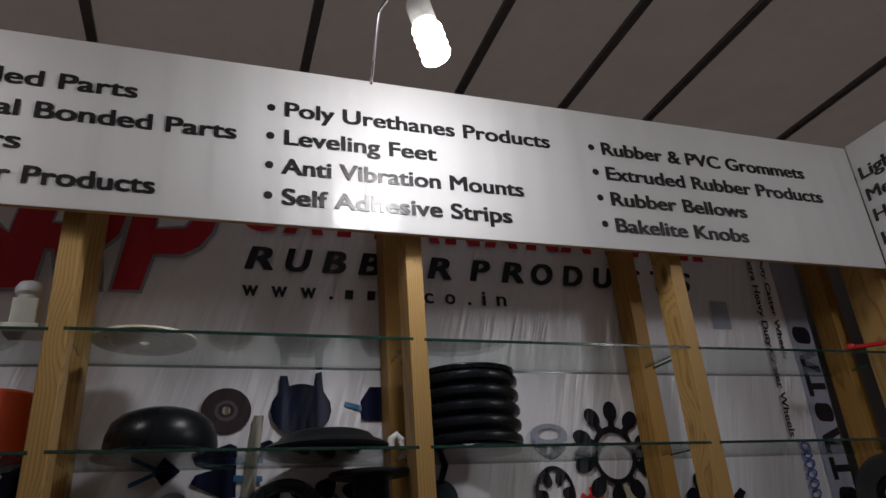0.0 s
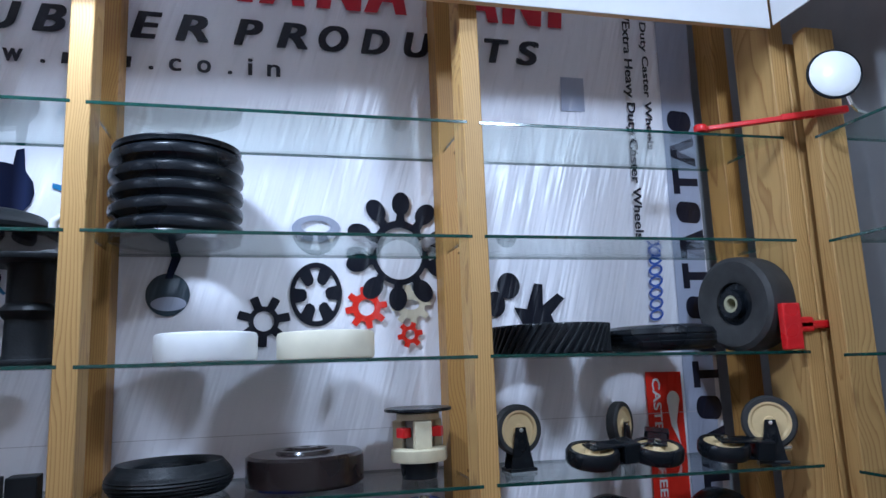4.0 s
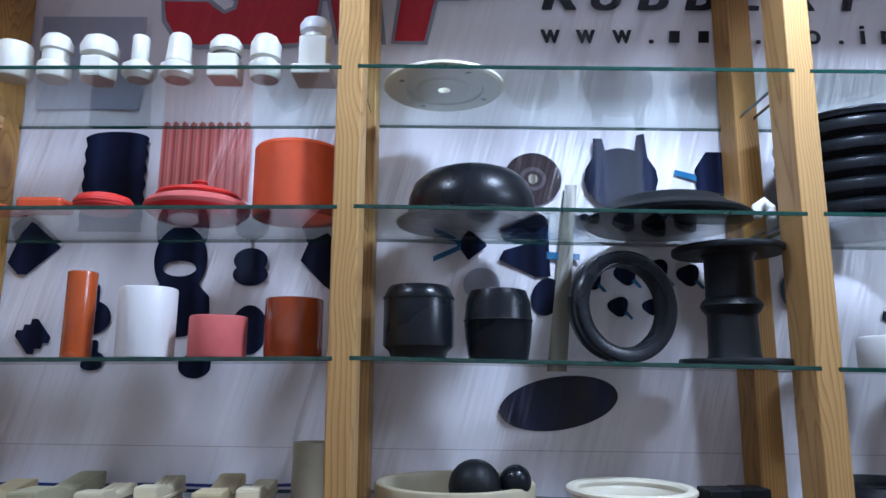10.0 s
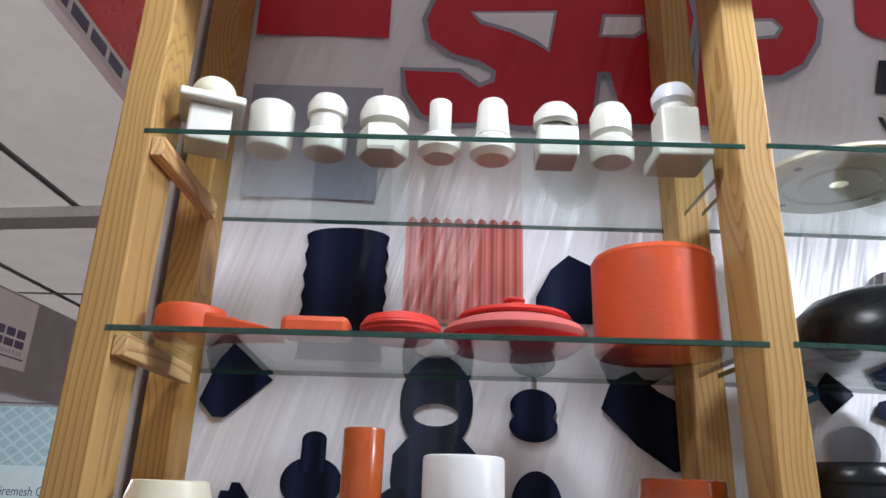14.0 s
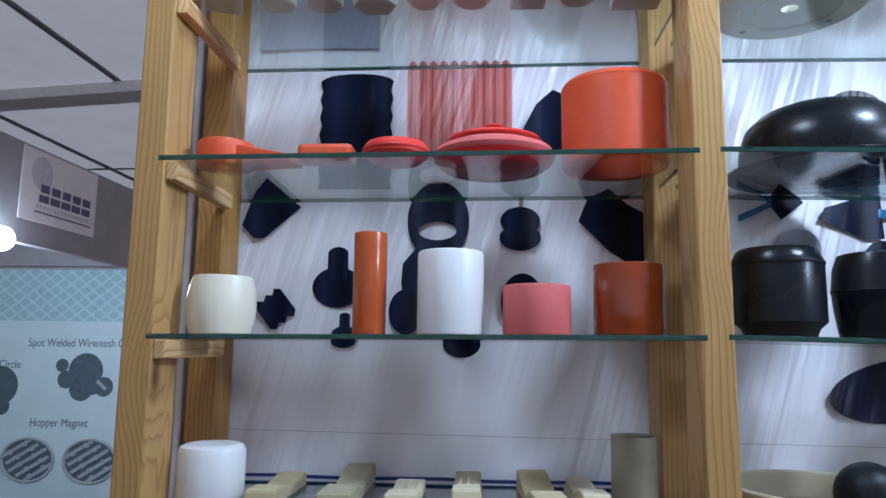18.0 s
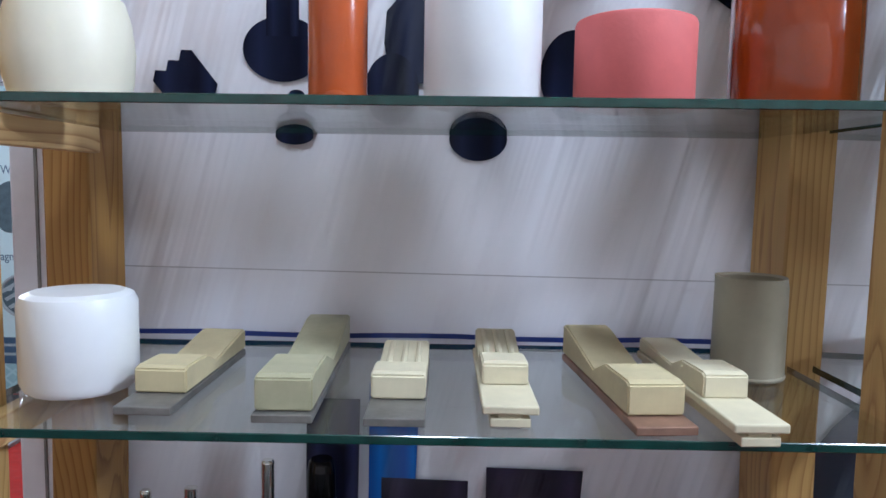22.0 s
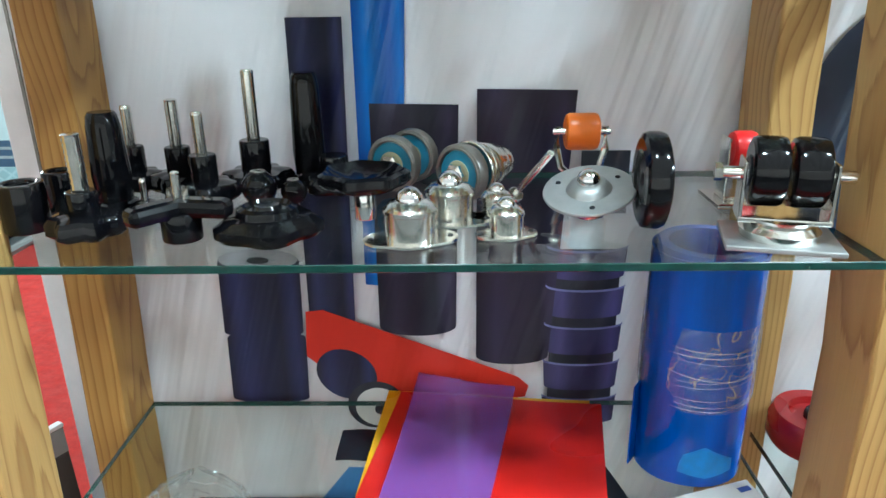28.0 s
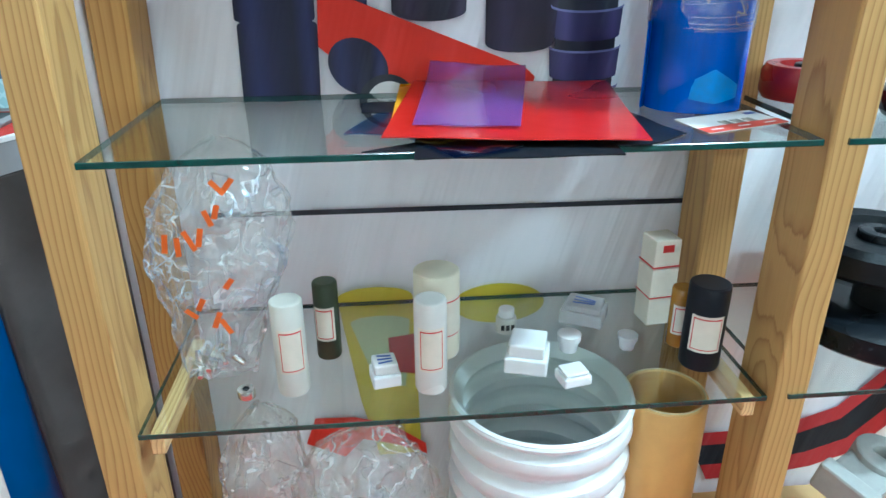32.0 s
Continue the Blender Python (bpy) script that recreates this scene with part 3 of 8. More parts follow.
fascia = thing("fascia_board", 0.35, 1.255, 2.14, "white printed fascia board with black product lists", "sign")
part("board", local(fascia, box(-1.6, 1.715, 1.250, 1.253, 2.143, 2.520, 0.001)), FASCIA, fascia)
for z0 in (2.150, 2.482):
    part("batten", local(fascia, box(-1.6, 1.700, 1.2535, 1.2785, z0, z0 + 0.030, 0.002)), CLEAT, fascia, "pine batten behind the sheet")
side_fascia = thing("side_fascia_board", 1.72, 0.4, 2.14, "white printed fascia board on the side wing with black lists", "sign")
part("board", local(side_fascia, box(1.720, 1.723, -1.6, 1.250, 2.15, 2.527, 0.001)), FASCIA, side_fascia)

back_wall = structure("wall_north", box(-0.965, 1.99, 1.60, 1.63, 0.012, 2.5), PANEL, "grey partition panel behind the banner", "wall")
side_wall = structure("wall_east", box(1.99, 2.02, -1.6, 1.63, 0.012, 2.5), PANEL, "grey partition panel of the side wing", "wall")
# added walls out of view: soft frontal fill for the rack
wall_south = structure("wall_south", box(-14, 10, -8.02, -8.0, 0.0, 4.2), UNSEEN_SIDE, "unseen translucent side wall added to pass soft light to the rack", "wall")
unseen_wall_aisle = structure("wall_east_tent", box(10.0, 10.02, -8, 14, 0.0, 4.2), UNSEEN_SIDE, "unseen translucent end wall added to pass soft light to the rack", "wall")
bm = bmesh.new()
roof = [[bm.verts.new((-14 + 24 * i / 132, -8 + 22 * j / 12, 4.2 + 0.05 * abs(math.sin(math.pi * (i * 24 / 132 - 8.0) / 1.1)))) for i in range(133)] for j in range(13)]
for j in range(12):
    for i in range(132):
        bm.faces.new((roof[j][i], roof[j + 1][i], roof[j + 1][i + 1], roof[j][i + 1])).smooth = True
ceiling = structure("ceiling", bm, FABRIC, "grey tent roof fabric with dark seams", "ceiling")


def bulb_lamp(x, y, z, energy, rz=0):
    ob = thing("bulb_lamp", x, y, z, "lit spiral bulb on a bent wire arm before the fascia", "lamp", "bulbs on the fascia", rz=rz)
    glow = bpy.data.materials.get("lit_tube") or material("lit_tube", (1.0, 0.97, 0.92), emit=45, vary=0.0)
    metal = bpy.data.materials.get("lamp_metal") or material("lamp_metal", (0.6, 0.6, 0.62), rough=0.3, metal=1.0)
    white = bpy.data.materials.get("lamp_plastic") or material("lamp_plastic", (0.8, 0.8, 0.78), rough=0.4)
    pts = []
    for i in range(64):
        a = i * 2 * math.pi / 14
        pts.append((0.022 * math.cos(a), 0.022 * math.sin(a), -0.035 - 0.075 * i / 63))
    ob.matrix_basis = ob.matrix_basis @ pose(0, 0, 0, 0, -14, 0)
    part("spiral_tube", tube(pts, 0.0075), glow, ob)
    part("base", can(0.024, 0.05, 0.004, z=-0.03), white, ob)
    part("holder", can(0.020, 0.045, 0.003, z=0.015), metal, ob)
    part("wire_arm", tube([(0, 0, 0.055), (0, 0.02, 0.10), (-0.01, 0.15, 0.13), (-0.02, 0.298, 2.515 - z)], 0.004), metal, ob)
    lamp = bpy.data.lights.new("bulb_light", "POINT")
    lamp.energy, lamp.color, lamp.shadow_soft_size = energy, (0.82, 0.92, 1.0), 0.07
    lo = new("bulb_light", lamp)
    lo.parent = ob
    lo.location = (0, 0, -0.13)
    return ob


bulb_lamp(0.345, 0.964, 2.475, 36)
bulb_lamp(-0.62, 0.964, 2.43, 10.5)
bulb_lamp(1.434, 0.45, 2.43, 30, -90)

# ---- lettering on the fascias ----
def letters(name, body, height, x, y, z, mat, parent, width=0.0, facing=0, roll=0, **more):
    m = parent.matrix_basis.inverted() @ pose(x, y, z, 0, 0, facing) @ pose(0, 0, 0, 90, 0, 0) @ pose(0, 0, 0, 0, 0, roll)
    return text_part(name, body, height, m, mat, parent, width=width, **more)


ROWS_Z = (2.397, 2.327, 2.257, 2.187)
for z, body, x0, w in zip(ROWS_Z, ("ded Parts", "etal Bonded Parts", "rs", "r Products"), (-0.432, -0.455, -0.405, -0.378), (0.265, 0.481, 0.053, 0.261)):
    letters("lettering", body, 0.036, x0, 1.2486, z, INK, fascia, w, bold=0.0016)
for z, body, w in zip(ROWS_Z, ("Poly Urethanes Products", "Leveling Feet", "Anti Vibration Mounts", "Self Adhesive Strips"), (0.620, 0.330, 0.538, 0.498)):
    letters("lettering", body, 0.036, 0.123, 1.2486, z, INK, fascia, w, bold=0.0016)
    part("bullet", local(fascia, shift(can(0.0085, 0.0012, 0.0002, seg=18), pose(0.097, 1.2497, z + 0.018, 90))), INK, fascia)
for z, body, w in zip(ROWS_Z, ("Rubber & PVC Grommets", "Extruded Rubber Products", "Rubber Bellows", "Bakelite Knobs"), (0.632, 0.671, 0.395, 0.380)):
    letters("lettering", body, 0.036, 0.888, 1.2486, z, INK, fascia, w, bold=0.0016)
    part("bullet", local(fascia, shift(can(0.0085, 0.0012, 0.0002, seg=18), pose(0.863, 1.2497, z + 0.018, 90))), INK, fascia)
for z, body, w in zip((2.408, 2.340, 2.277, 2.207), ("Light/Medium", "Medium/Heavy", "Heavy Duty", "Heavy/Extra H"), (0.36, 0.37, 0.30, 0.37)):
    letters("lettering", body, 0.036, 1.7186, 1.238, z, INK, side_fascia, w, facing=-90, bold=0.0016)

# ---- prints on the banner ----
BY = BACK - 0.0052


def flat(outline, hole=None, y=BY, lift=0.0):
    """A print lying on the banner, from an outline in x, z; an inner outline of as many points leaves a hole."""
    bm = bmesh.new()
    yy = y - lift
    a = [bm.verts.new((x, yy, z)) for x, z in outline]
    if hole:
        b = [bm.verts.new((x, yy, z)) for x, z in hole]
        for i in range(len(a)):
            j = (i + 1) % len(a)
            bm.faces.new((a[i], a[j], b[j], b[i]))
    else:
        bm.faces.new(a)
        bm.normal_update()
        bmesh.ops.triangulate(bm, faces=bm.faces[:])
    bm.normal_update()
    for f in bm.faces:
        if f.normal.y > 0:
            f.normal_flip()
    return bm


def oval(x, z, a, b=None, tilt=0.0, n=36, bumps=0, amp=0.0, square=0.0):
    b = b or a
    out = []
    c, s = math.cos(radians(tilt)), math.sin(radians(tilt))
    for k in range(n):
        t = 2 * math.pi * k / n
        q = 1 + (amp * (1 if math.sin(bumps * t) > 0 else -1) if square else amp * math.sin(bumps * t)) if bumps else 1
        u, v = a * q * math.cos(t), b * q * math.sin(t)
        out.append((x + u * c - v * s, z + u * s + v * c))
    return out


PRINTS = [0]


def printed(name, bm, mat, label=""):
    PRINTS[0] += 1
    shift(bm, Matrix.Translation((0, -PRINTS[0] * 8e-6, 0)))
    return part(name, local(banner, bm), mat, banner, label)


V_CREAM = vinyl("banner_cream", (0.62, 0.56, 0.42))
V_PALE = vinyl("banner_pale_red", (0.60, 0.10, 0.08), axis="x", dark=(0.50, 0.22, 0.20))
V_BLUE = vinyl("banner_blue", (0.005, 0.15, 0.56), axis="x", dark=(0.003, 0.07, 0.36), gloss=0.4)
V_BLUEROD = vinyl("banner_blue_stud", (0.03, 0.16, 0.34))
V_STEEL = vinyl("banner_steel", (0.46, 0.44, 0.36), axis="x", dark=(0.14, 0.13, 0.10))
V_BROWN = vinyl("banner_brown_black", (0.030, 0.022, 0.056), axis="x", dark=(0.008, 0.006, 0.018), gloss=0.4)
V_VIOLET = vinyl("banner_violet_black", (0.026, 0.030, 0.115), axis="x", dark=(0.007, 0.008, 0.030), gloss=0.4)
V_YELLOW = vinyl("banner_yellow", (0.62, 0.52, 0.03))
V_ROLLRED = vinyl("banner_roll_red", (0.68, 0.028, 0.014), gloss=0.3)
V_DARKRED = vinyl("banner_dark_red", (0.38, 0.014, 0.022), gloss=0.3)
V_PALEGREEN = vinyl("banner_pale_green", (0.50, 0.58, 0.34))
V_RIM = vinyl("banner_roller_edge", (0.17, 0.18, 0.38))
V_RING = vinyl("banner_ring_violet", (0.062, 0.052, 0.165), axis="x", dark=(0.030, 0.028, 0.085), gloss=0.4)
V_TOP = vinyl("banner_roller_top", (0.50, 0.50, 0.56))
V_FOLDSHADE = vinyl("banner_fold_shade", (0.52, 0.50, 0.54))
V_BLUELINE = vinyl("banner_blue_line", (0.02, 0.04, 0.20))
V_SCRIPT = vinyl("banner_script_blue", (0.06, 0.12, 0.45))
V_OFFWHITE = vinyl("banner_offwhite", (0.75, 0.74, 0.73))

printed("red_panel", flat([(-0.878, 2.46), (-0.670, 2.46), (-0.669, 2.244), (-0.876, 2.244)]), V_RED)
printed("grey_panel", flat([(-0.868, 2.154), (-0.672, 2.154), (-0.672, 1.97), (-0.865, 1.97)]), V_SLATE)


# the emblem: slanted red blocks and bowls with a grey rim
def arc(x, z, a, b, t0, t1, n=12):
    return [(x + a * math.cos(radians(t0 + (t1 - t0) * i / n)), z + b * math.sin(radians(t0 + (t1 - t0) * i / n))) for i in range(n + 1)]


def grow(outline, d):
    """The outline moved out by d."""
    n = len(outline)
    area = sum(outline[i][0] * outline[(i + 1) % n][1] - outline[(i + 1) % n][0] * outline[i][1] for i in range(n))
    s = d if area > 0 else -d
    out = []
    for i in range(n):
        (ax, az), (bx, bz), (cx, cz) = outline[i - 1], outline[i], outline[(i + 1) % n]
        e1, e2 = Vector((bx - ax, bz - az)).normalized(), Vector((cx - bx, cz - bz)).normalized()
        m = Vector((e1.y + e2.y, -e1.x - e2.x))
        m = m.normalized() if m.length > 1e-4 else Vector((e1.y, -e1.x))
        out.append((bx + m.x * s, bz + m.y * s))
    return out


BOWL = [(-0.530, 2.395), (-0.569, 2.349), (-0.599, 2.316), (-0.611, 2.281), (-0.604, 2.246), (-0.571, 2.220), (-0.526, 2.207), (-0.502, 2.190), (-0.505, 2.171), (-0.528, 2.160), (-0.546, 2.173),
        (-0.560, 2.185), (-0.642, 2.186), (-0.636, 2.148), (-0.613, 2.112), (-0.573, 2.097), (-0.513, 2.103), (-0.465, 2.097), (-0.360, 2.104), (-0.348, 2.195), (-0.329, 2.195), (-0.311, 2.106),
        (-0.228, 2.106), (-0.240, 2.200), (-0.205, 2.240), (-0.192, 2.300), (-0.205, 2.395)]
STEM = [(-0.206, 2.107), (-0.150, 2.107), (-0.130, 2.196), (-0.069, 2.199), (-0.032, 2.221), (-0.006, 2.262), (0.005, 2.306), (-0.012, 2.360), (-0.050, 2.395), (-0.198, 2.395), (-0.180, 2.300)]
for outline in (BOWL, STEM):
    printed("emblem_rim", flat(grow(outline, 0.009), lift=0.0004), V_GREY)
for outline in (BOWL, STEM):
    printed("emblem_shape", flat(outline, lift=0.0010), V_RED)
for outline in ([(-0.538, 2.295), (-0.524, 2.281), (-0.478, 2.267), (-0.439, 2.248), (-0.423, 2.233), (-0.412, 2.300)], [(-0.338, 2.262), (-0.331, 2.295), (-0.276, 2.297), (-0.277, 2.273), (-0.290, 2.264)], [(-0.126, 2.264), (-0.124, 2.294), (-0.070, 2.297), (-0.060, 2.285), (-0.069, 2.272)]):
    printed("emblem_gap_rim", flat(grow(outline, 0.007), lift=0.0015), V_GREY)
    printed("emblem_gap", flat(outline, lift=0.0018), VINYL)

# the red name: slanted blocks of its size
NAME_X = (0.064, 0.157, 0.262, 0.357, 0.462, 0.576, 0.687, 0.810, 0.915, 1.030, 1.135, 1.242, 1.357)
for i, x in enumerate(NAME_X):
    w = 0.098 if i < 12 else 0.035
    lo_z, hi_z = 2.272, 2.400
    if i == 0:
        shape = arc(x + 0.042, lo_z + 0.030, 0.042, 0.030, -180, 0) + arc(x + 0.050, hi_z - 0.030, 0.044, 0.030, 0, 180)
    elif i in (1, 4, 6, 8, 10):
        shape = [(x, lo_z), (x + 0.030, lo_z), (x + 0.042, lo_z + 0.028), (x + 0.066, lo_z + 0.028), (x + 0.072, lo_z), (x + w, lo_z), (x + 0.080, hi_z), (x + 0.048, hi_z)]
    elif i in (2, 3, 9):
        shape = [(x + 0.028, lo_z), (x + 0.062, lo_z), (x + 0.072, lo_z + 0.075), (x + 0.108, hi_z), (x + 0.004, hi_z), (x + 0.034, lo_z + 0.075)]
    elif i == 12:
        shape = [(x, lo_z), (x + w, lo_z), (x + w + 0.012, hi_z), (x + 0.012, hi_z)]
    else:
        shape = [(x, lo_z), (x + 0.030, lo_z), (x + 0.038, lo_z + 0.060), (x + 0.066, lo_z), (x + w, lo_z), (x + w + 0.010, hi_z), (x + 0.010, hi_z)]
    printed("name_block", flat(shape, lift=0.0008), V_RED)

for ch, x in zip("RUBBERPRODUCTS", (0.066, 0.159, 0.248, 0.337, 0.429, 0.515, 0.633, 0.720, 0.809, 0.904, 0.998, 1.088, 1.185, 1.268)):
    letters("lettering", ch, 0.058, x, BY - 0.0012, 2.173, V_NAVY, banner, 0.058 if ch in "ORDUC" else 0.053, shear=0.22, bold=0.0040, depth=0.0003)
for ch, x, w in (("w", 0.069, 0.034), ("w", 0.135, 0.034), ("w", 0.203, 0.034), (".", 0.268, 0.007), (".", 0.468, 0.007), ("c", 0.507, 0.022), ("o", 0.563, 0.025), (".", 0.623, 0.007), ("i", 0.663, 0.007), ("n", 0.702, 0.025)):
    letters("lettering", ch, 0.040, x, BY - 0.0012, 2.105, V_NAVY, banner, w, bold=0.0012, depth=0.0003)
for x in (0.317, 0.372, 0.425):
    printed("address_bar", flat([(x - 0.010, 2.106), (x + 0.010, 2.106), (x + 0.012, 2.130), (x - 0.008, 2.130)], lift=0.0008), V_NAVY)
printed("grey_square", flat([(1.381, 2.148), (1.440, 2.148), (1.438, 2.064), (1.378, 2.064)]), V_SLATE)

# right-hand strip of the banner, with its writing turned on end
printed("slate_band", flat([(1.650, 2.48), (1.742, 2.48), (1.694, 0.60), (1.622, 0.60)]), V_SLATE)
letters("lettering", "Heavy/Extra Heavy Duty Caster Wheels", 0.021, 1.558, BY - 0.0012, 2.420, V_NAVY, banner, 0.660, roll=-91.2, bold=0.0008, depth=0.0003)
letters("lettering", "Heavy Duty Caster Wheels", 0.017, 1.606, BY - 0.0012, 2.420, V_NAVY, banner, 0.44, roll=-91.2, bold=0.0007, depth=0.0003)
zz = 2.081
for i in range(12):
    x = 1.655 + 0.003 * i * 0.2
    h = 0.060
    if i % 3 == 0:
        shape = arc(x + 0.018, zz - 0.028, 0.018, 0.026, 90, 270) + arc(x + 0.050, zz - 0.030, 0.016, 0.026, -90, 90)
        printed("name_bar", flat(shape, lift=0.0008), V_NAVY)
    elif i % 3 == 1:
        printed("name_bar", flat([(x, zz - 0.018), (x, zz - 0.044), (x + 0.067, zz - 0.068), (x + 0.067, zz - 0.048), (x + 0.024, zz - 0.031), (x + 0.067, zz - 0.014), (x + 0.067, zz + 0.006)], lift=0.0008), V_NAVY)
    else:
        printed("name_bar", flat([(x, zz), (x + 0.017, zz), (x + 0.017, zz - 0.021), (x + 0.067, zz - 0.021), (x + 0.067, zz - 0.040), (x + 0.017, zz - 0.040), (x + 0.017, zz - 0.060), (x, zz - 0.060)], lift=0.0008), V_NAVY)
    zz -= 0.0765
for i in range(7):
    z = 1.735 - i * 0.026
    printed("script_loop", flat(oval(1.592 - 0.002 * i, z, 0.019, 0.013, 20, 18), oval(1.592 - 0.002 * i, z, 0.013, 0.008, 20, 18), lift=0.0008), V_SCRIPT)
printed("caster_panel", flat([(1.537, 1.450), (1.627, 1.447), (1.622, 0.86), (1.530, 0.86)], lift=0.0006), V_ROLLRED)
printed("caster_mark", flat(arc(1.602, 1.385, 0.016, 0.020, 0, 180) + [(1.592, 1.330), (1.612, 1.285), (1.606, 1.335)], lift=0.0012), V_OFFWHITE)
letters("lettering", "CASTER WHEELS MEANS", 0.019, 1.552, BY - 0.0022, 1.436, V_OFFWHITE, banner, 0.43, roll=-90.5, bold=0.0007, depth=0.0003)

# rubber parts, first bay
printed("bellows_print", flat([(-0.764 + (0.004 if i % 2 else 0), 1.914 - 0.0145 * i) for i in range(13)] + [(-0.648 - (0.004 if i % 2 else 0), 1.740 + 0.0145 * i) for i in range(13)] + arc(-0.706, 1.914, 0.057, 0.013, 12, 168, 9)), V_PRINT)
for i in range(10):
    x = -0.624 + i * 0.0162
    printed("red_rib_print", flat([(x, 1.80), (x + 0.0125, 1.80), (x + 0.0125, 1.942), (x + 0.006, 1.947), (x, 1.942)], lift=0.0008), V_PALE)
printed("red_sheet_print", flat([(-0.626, 1.795), (-0.463, 1.795), (-0.463, 1.938), (-0.626, 1.938)]), vinyl("banner_rose", (0.66, 0.24, 0.22)))
printed("horn_print", flat([(-0.446, 1.80), (-0.446, 1.835), (-0.425, 1.875), (-0.400, 1.897), (-0.365, 1.880), (-0.335, 1.800)]), V_PRINT)
printed("wedge_print", flat([(-0.880, 1.684), (-0.862, 1.735), (-0.844, 1.759), (-0.815, 1.735), (-0.788, 1.712), (-0.844, 1.663), (-0.860, 1.663)]), V_PRINT)
printed("eye_print", flat(oval(-0.575, 1.690, 0.047, 0.062), oval(-0.576, 1.675, 0.029, 0.014)), V_PRINT)
printed("eye_base_print", flat(arc(-0.574, 1.595, 0.056, 0.040, 180, 360) + [(-0.520, 1.625), (-0.545, 1.652), (-0.605, 1.652), (-0.628, 1.625)]), V_PRINT)
printed("mount_print", flat(oval(-0.451, 1.665, 0.031, 0.020)), V_PRINT)
printed("mount_print", flat(oval(-0.451, 1.690, 0.030, 0.022), lift=0.0008), V_PRINT)
printed("stud_print", flat([(-0.453, 1.705), (-0.446, 1.705), (-0.446, 1.724), (-0.453, 1.724)]), V_STEEL)
printed("boot_print", flat([(-0.364, 1.690), (-0.350, 1.725), (-0.318, 1.740), (-0.290, 1.715), (-0.262, 1.700), (-0.262, 1.618), (-0.275, 1.615), (-0.320, 1.645)]), V_PRINT)
printed("knob_print", flat(oval(-0.727, 1.588, 0.0385, 0.031)), V_PRINT)
printed("knob_stem_print", flat([(-0.743, 1.600), (-0.711, 1.600)] + arc(-0.727, 1.640, 0.0155, 0.010, 0, 180), lift=0.0004), V_PRINT)
zig = [(0.008 * k, 0.0045 if k % 2 else -0.002) for k in range(7)]
c_, s_ = math.cos(radians(38)), math.sin(radians(38))
outline = [(u, 0.022 + w) for u, w in zig] + [(u, -0.022 - w) for u, w in reversed(zig)]
printed("screw_print", flat([(-0.840 + u * c_ - w * s_, 1.540 + u * s_ + w * c_) for u, w in outline]), V_PRINT)
printed("knob_print", flat(oval(-0.714, 1.516, 0.0205, 0.014)), V_PRINT)
printed("knob_stem_print", flat([(-0.722, 1.520), (-0.706, 1.520)] + arc(-0.714, 1.545, 0.008, 0.005, 0, 180), lift=0.0004), V_PRINT)
printed("pad_print", flat(oval(-0.448, 1.568, 0.032, 0.043)), V_PRINT)
printed("cap_print", flat(oval(-0.622, 1.552, 0.026, 0.034)), V_PRINT)
printed("cap_print", flat(oval(-0.716, 1.506, 0.0185, 0.0085)), V_PRINT)
printed("cap_print", flat(oval(-0.538, 1.506, 0.028, 0.021)), V_PRINT)

# second bay
printed("disc_print", flat(oval(0.048, 1.841, 0.052, 0.049)), vinyl("banner_brown_disc", (0.050, 0.036, 0.040)))
printed("disc_rim_print", flat(oval(0.048, 1.841, 0.024, 0.022), oval(0.048, 1.841, 0.017, 0.015), lift=0.0008), vinyl("banner_rim", (0.13, 0.11, 0.12)))
printed("hub_print", flat(oval(0.048, 1.841, 0.009), lift=0.0008), V_STEEL)
printed("cup_print", flat(arc(0.207, 1.842, 0.067, 0.058, 140, 400) + [(0.256, 1.884), (0.252, 1.928), (0.238, 1.924), (0.234, 1.897)] + arc(0.207, 1.842, 0.067, 0.058, 65, 115, 5) + [(0.180, 1.896), (0.175, 1.918), (0.159, 1.918), (0.157, 1.884)]), V_PRINT)
printed("plug_print", flat([(0.342, 1.818), (0.340, 1.860), (0.362, 1.893), (0.398, 1.893), (0.398, 1.815)]), V_PRINT)
printed("stud_print", flat([(0.304, 1.860), (0.304, 1.850), (0.343, 1.838), (0.343, 1.850)]), V_BLUEROD)
printed("diamond_print", flat([(-0.090, 1.722), (-0.062, 1.748), (-0.035, 1.718), (-0.068, 1.692)]), V_PRINT)
for k in (-1, 1):
    printed("stud_print", flat([(-0.130, 1.716 + 0.017 * k), (-0.082, 1.724 + 0.004 * k), (-0.080, 1.716 + 0.004 * k), (-0.130, 1.706 + 0.017 * k)]), V_BLUEROD)
printed("cone_print", flat([(-0.014, 1.748), (0.060, 1.772), (0.074, 1.766), (0.074, 1.730), (-0.012, 1.732)]), V_PRINT)
printed("cone_print", flat([(-0.014, 1.693), (-0.006, 1.710), (0.060, 1.730), (0.074, 1.728), (0.076, 1.664), (0.050, 1.662)], lift=0.0006), V_PRINT)
printed("stud_print", flat([(0.070, 1.708), (0.128, 1.704), (0.128, 1.693), (0.070, 1.695)], lift=0.0008), V_BLUEROD)
printed("disc_print", flat(oval(-0.045, 1.650, 0.032, 0.029)), V_SLATE)
printed("bulb_print", flat(oval(0.068, 1.628, 0.026, 0.034, -20)), V_PRINT)
printed("stem_print", flat([(0.106, 1.830), (0.127, 1.830), (0.100, 1.500), (0.066, 1.500)], lift=0.0012), V_STEEL)
printed("foot_print", flat(oval(0.085, 1.447, 0.102, 0.044, 9)), vinyl("banner_navy_foot", (0.012, 0.016, 0.060), axis="x", dark=(0.012, 0.010, 0.018)))
